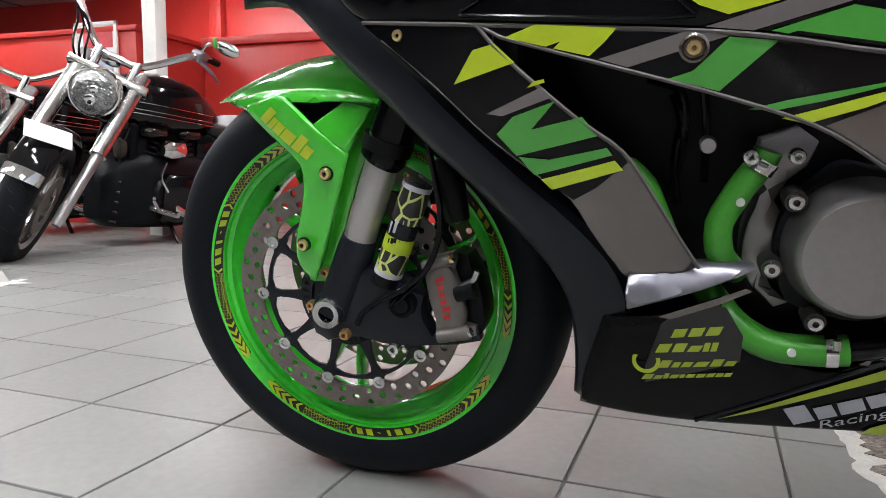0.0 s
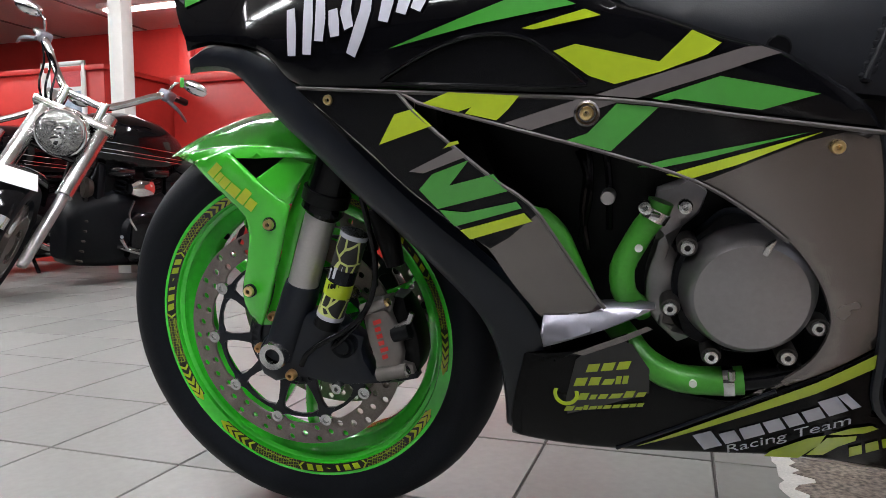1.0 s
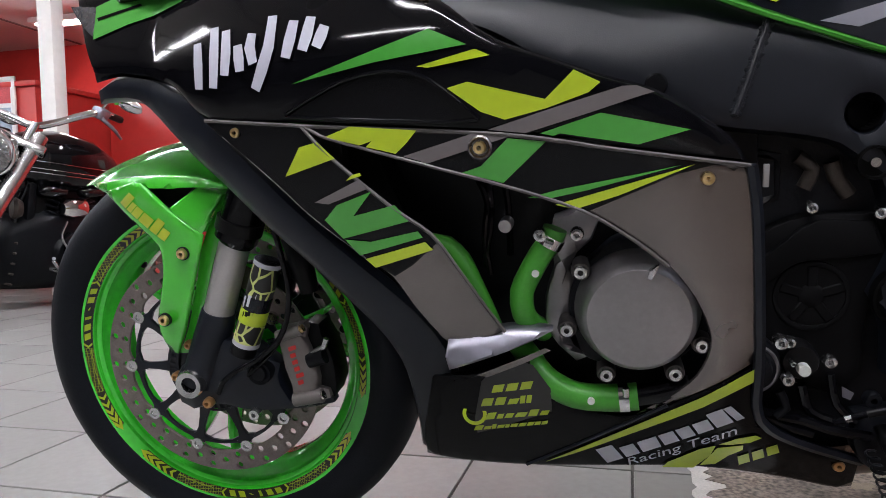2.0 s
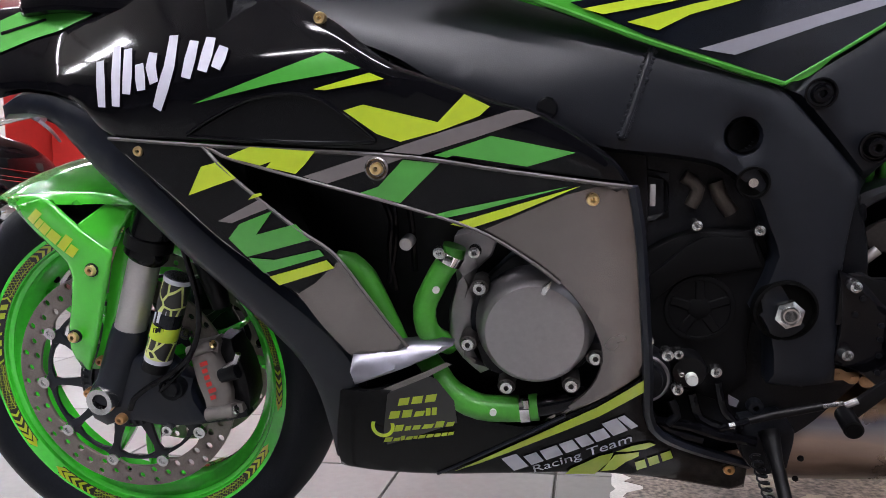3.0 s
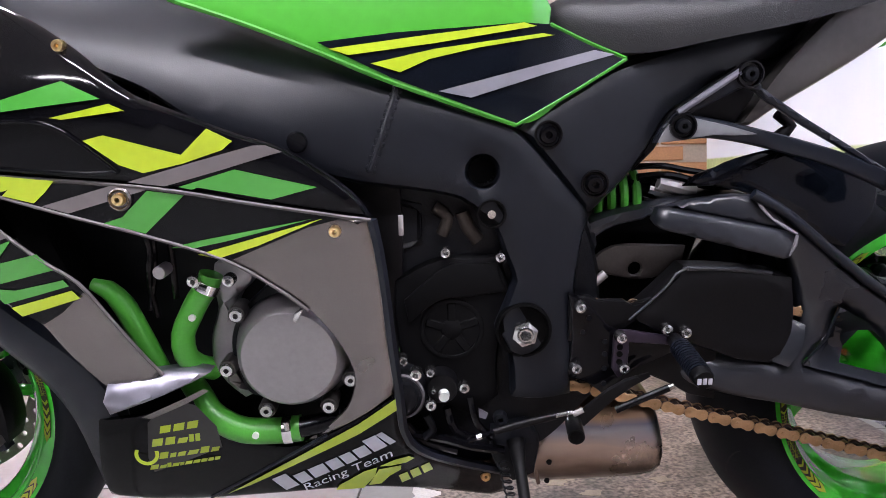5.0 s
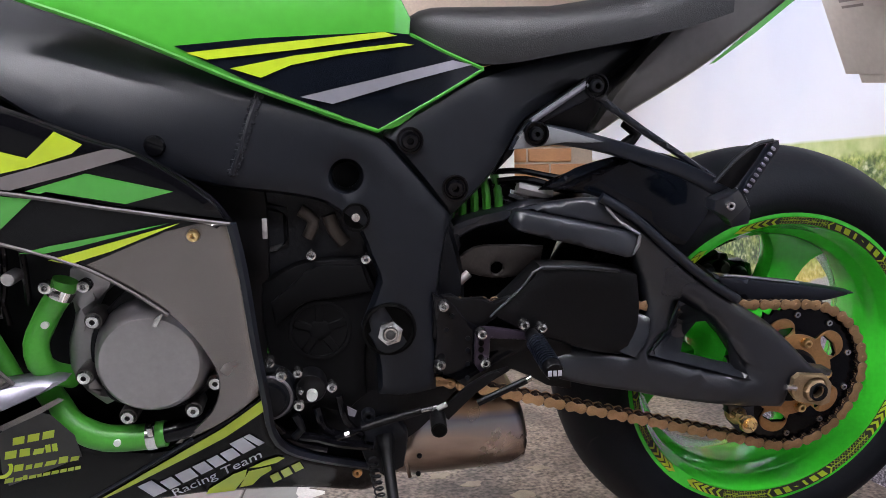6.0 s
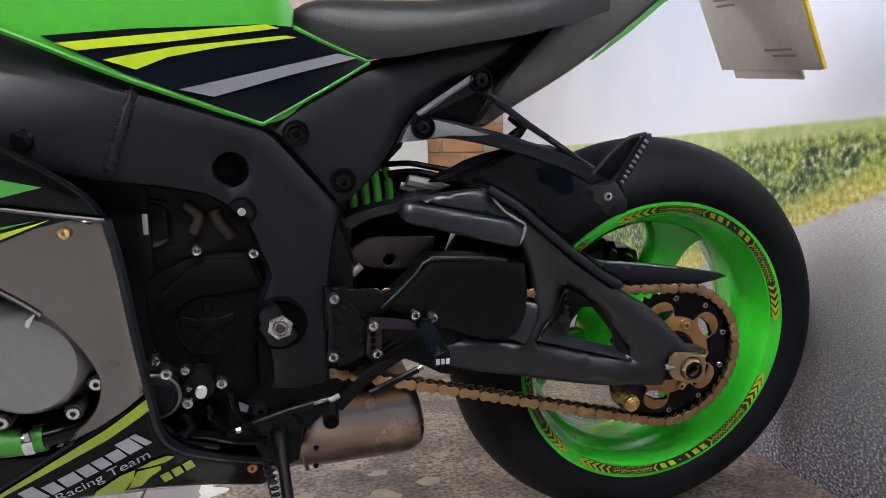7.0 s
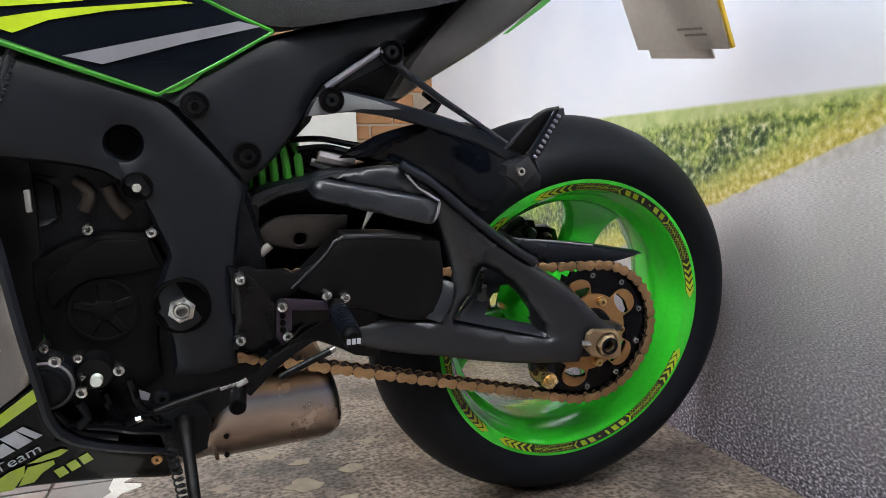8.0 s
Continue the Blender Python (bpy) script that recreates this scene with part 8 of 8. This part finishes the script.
    eng = put("engine", body([(-0.34, 0.06, 0.16, 0.40), (-0.40, 0.12, 0.12, 0.50), (-0.56, 0.19, 0.11, 0.56), (-0.80, 0.22, 0.10, 0.56), (-1.10, 0.21, 0.11, 0.54), (-1.28, 0.15, 0.20, 0.50)], 16, 4), DARK_METAL, c, "black V-twin engine")
    # dark body added to fill the gap between tank and engine
    put("dark_filler", body([(-0.47, 0.08, 0.46, 0.68), (-0.54, 0.12, 0.44, 0.70), (-1.10, 0.14, 0.44, 0.70), (-1.26, 0.10, 0.46, 0.70)], 16, 4), BLACK_PLASTIC, eng)
    put("crankcase_cover", body([(-0.62, 0.03, 0.18, 0.40), (-0.66, 0.05, 0.15, 0.44), (-1.10, 0.05, 0.16, 0.42), (-1.20, 0.03, 0.20, 0.36)], 18, 3.2), CRUISER_BLACK, eng, "", pose(0, 0.205, 0))
    for k in range(5):
        put("case_rib", block((0.012, 0.26, 0.012), (-0.385 - 0.004 * k, 0, 0.16 + 0.055 * k), 0.004, 1), CYL, eng)
    put("horn", lathe([(0.0, -0.02), (0.05, -0.018), (0.058, 0.0), (0.04, 0.03)], 24), CYL, eng, "", pose(-0.40, 0.10, 0.56, 0, 0, 60))
    for x, lean in ((-0.62, 16), (-0.86, -16)):
        for k in range(7):
            put("cooling_fin", block((0.17, 0.20, 0.010), (x + math.tan(radians(-lean)) * (0.03 * k), 0.06, 0.44 + 0.030 * k), 0.003, 1, Matrix.Rotation(radians(-lean), 3, "Y")), DARK_METAL, eng)
    for x in (-0.60, -0.88):
        put("rocker_cover", body([(x + 0.09, 0.05, 0.64, 0.68), (x + 0.06, 0.09, 0.62, 0.70), (x - 0.06, 0.09, 0.62, 0.70), (x - 0.09, 0.05, 0.64, 0.68)], 14), CRUISER_BLACK, eng, "", pose(0, 0.09, 0))
    put("timing_cover", lathe([(0.0, -0.02), (0.07, -0.02), (0.085, 0.0), (0.085, 0.02)], 28, (0, 0, 0)), DARK_METAL, eng, "", pose(-0.66, 0.20, 0.33, 0, 0, 180))
    put("primary_cover", lathe([(0.0, -0.03), (0.09, -0.03), (0.11, -0.01), (0.11, 0.02)], 28, (0, 0, 0)), CRUISER_BLACK, eng, "", pose(-0.92, 0.20, 0.30, 0, 0, 180))
    put("horn_cover", body([(-0.60, 0.03, 0.54, 0.60), (-0.64, 0.055, 0.52, 0.63), (-0.74, 0.055, 0.52, 0.63), (-0.78, 0.03, 0.55, 0.60)], 16), CHROME, c, "chrome horn cover", pose(0, 0.20, 0))
    for pts in ([(-0.48, 0.09, 0.70), (-0.42, 0.08, 0.50), (-0.48, 0.09, 0.28), (-0.70, 0.12, 0.15), (-1.3, 0.14, 0.16)], [(-0.48, -0.09, 0.70), (-0.42, -0.08, 0.50), (-0.48, -0.09, 0.28), (-0.70, -0.12, 0.15), (-1.3, -0.14, 0.16)]):
        put("frame_tube", tube(pts, 0.018, 10), CRUISER_BLACK, c, "black frame tube")
    # plain block added for the dark mass of frame and engine
    put("radiator", block((0.06, 0.24, 0.40), (-0.49, 0, 0.50), 0.02, 2), DARK_METAL, c, "dark filler block behind the fork")
    put("side_cover", body([(-0.95, 0.16, 0.42, 0.68), (-1.05, 0.19, 0.40, 0.70), (-1.25, 0.18, 0.42, 0.68), (-1.35, 0.13, 0.46, 0.64)], 16, 3), CRUISER_BLACK, c, "black side cover")
    put("foot_peg", tube([(-0.58, 0.18, 0.24), (-0.60, 0.36, 0.23)], 0.017, 10, False), CHROME, c, "chrome forward foot peg")
    put("foot_lever", tube([(-0.86, 0.22, 0.24), (-0.62, 0.25, 0.22), (-0.50, 0.27, 0.30), (-0.47, 0.30, 0.32)], 0.010, 8), CHROME, c, "chrome gear lever")
    put("foot_lever", tube([(-0.64, 0.21, 0.50), (-0.60, 0.22, 0.42), (-0.64, 0.24, 0.34)], 0.008, 8), CHROME, c)
    put("exhaust", tube([(-0.62, -0.16, 0.42), (-0.70, -0.24, 0.25), (-0.95, -0.26, 0.20), (-1.75, -0.26, 0.24)], [0.028, 0.03, 0.036, 0.042], 14), CHROME, c, "chrome exhaust pipe")
    put("exhaust", tube([(-0.66, 0.20, 0.30), (-0.78, 0.26, 0.21), (-1.05, 0.26, 0.19)], 0.024, 12), CHROME, c)
    cruiser_wheel(c, -1.66, 0.33, 0.17)
    put("rear_fender", lathe([(0.35, -0.10), (0.37, -0.08), (0.378, 0), (0.37, 0.08), (0.35, 0.10), (0.345, 0.095), (0.366, 0), (0.345, -0.095)], 26, (0, 0, 0), True, 20, 140), CRUISER_BLACK, c, "gloss black rear fender", pose(-1.66, 0, 0.33))
    put("side_prop", tube([(-0.75, 0.14, 0.18), (-0.70, 0.33, 0.012)], 0.012, 8, False), CRUISER_BLACK, c, "black side prop")
    for ob in c.children:
        if ob not in steered_parts:
            ob.matrix_basis = Matrix.Translation((-0.17, 0, 0)) @ ob.matrix_basis
    return c


def parked(x, y, heading, lean):
    """A cruiser whose steering head stands over (x, y)."""
    m = pose(0, 0, 0, 0, 0, heading) @ pose(0, 0, 0, lean, 0, 0) @ Matrix.Scale(1.07, 4)
    head = m @ Vector((-0.61, 0, 1.0))
    return Matrix.Translation((x - head.x, y - head.y, 0)) @ m


NEAR = parked(-2.66, 2.33, -92, -9.0)
near = cruiser(NEAR, "black and chrome cruiser motorcycle with wide handlebars", 39)
NOTE_PAPER = material("white_note_paper", (0.78, 0.78, 0.78), 0.6, vary=0.05)
sheet_ = put("paper_note", block((0.12, 0.20, 0.002), (0, 0, 0), 0.0005, 1), NOTE_PAPER, None, "", NEAR @ steered(39) @ pose(0.150, 0.0, 0.690, 0, 22, 25))
tagged(sheet_, "white paper sheet lying on the cruiser's front fender", "paper")
far = cruiser(parked(-3.817, 2.619, -94, -9.0), "second black cruiser motorcycle parked alongside", 33)

# folded paper star on the tiles
bm = bmesh.new()
pts = []
for k in range(10):
    a = 2 * math.pi * k / 10
    r = 0.11 if k % 2 == 0 else 0.045
    pts.append((r * math.cos(a), r * math.sin(a)))
top = [bm.verts.new((x, y, 0.004)) for x, y in pts]
low = [bm.verts.new((x, y, 0.0005)) for x, y in pts]
bm.faces.new(top)
for i in range(10):
    bm.faces.new((top[i - 1], top[i], low[i], low[i - 1]))
fin = [bm.verts.new(v) for v in ((-0.03, 0, 0.004), (0.02, 0.01, 0.004), (-0.012, 0.008, 0.055))]
bm.faces.new(fin)
star = put("paper_star", bm, PAPER, None, "", pose(-2.10, 1.08, 0, 0, 0, 20))
tagged(star, "white folded paper star lying on the floor tiles", "paper")

# ---- floor tiles, each its own piece near the motorcycles ----
tile0 = None
c, s = math.cos(radians(TURN_TILE)), math.sin(radians(TURN_TILE))
rest = []
tile_rng = random.Random(7)
for i in range(-24, 11):
    for j in range(-18, 20):
        u, v = (i + 0.5) * TILE, (j + 0.5) * TILE
        x, y = -0.648 + u * c - v * s, 0.066 + u * s + v * c
        if x > 3.2 or y > 6.3 or y < -6.2 or x < -8.8:
            continue
        if -10 <= i <= 4 and -3 <= j <= 10:
            place = pose(x + 3.5, y - 0.0, 0.1015 + tile_rng.uniform(-0.0004, 0.0), 0, 0, TURN_TILE + 90 * tile_rng.randrange(4))
            if tile0 is None:
                tile0 = part("floor_tile", block((TILE - 0.005, TILE - 0.005, 0.005), (0, 0, 0), 0.0012, 1), TILE_GREY, floor)
                tile0.matrix_local = place
            else:
                share("floor_tile", tile0, floor, place)
        else:
            rest.append((x, y))
bm = bmesh.new()
h = (TILE - 0.005) / 2
for x, y in rest:
    q = [bm.verts.new((x + a * c - b * s, y + a * s + b * c, -0.0001)) for a, b in ((-h, -h), (h, -h), (h, h), (-h, h))]
    bm.faces.new(q)
far_tiles = part("far_floor_tiles", bm, TILE_GREY, None)
tagged(far_tiles, "grey floor tiles further off in the showroom", "floor tile", "", "stuff")
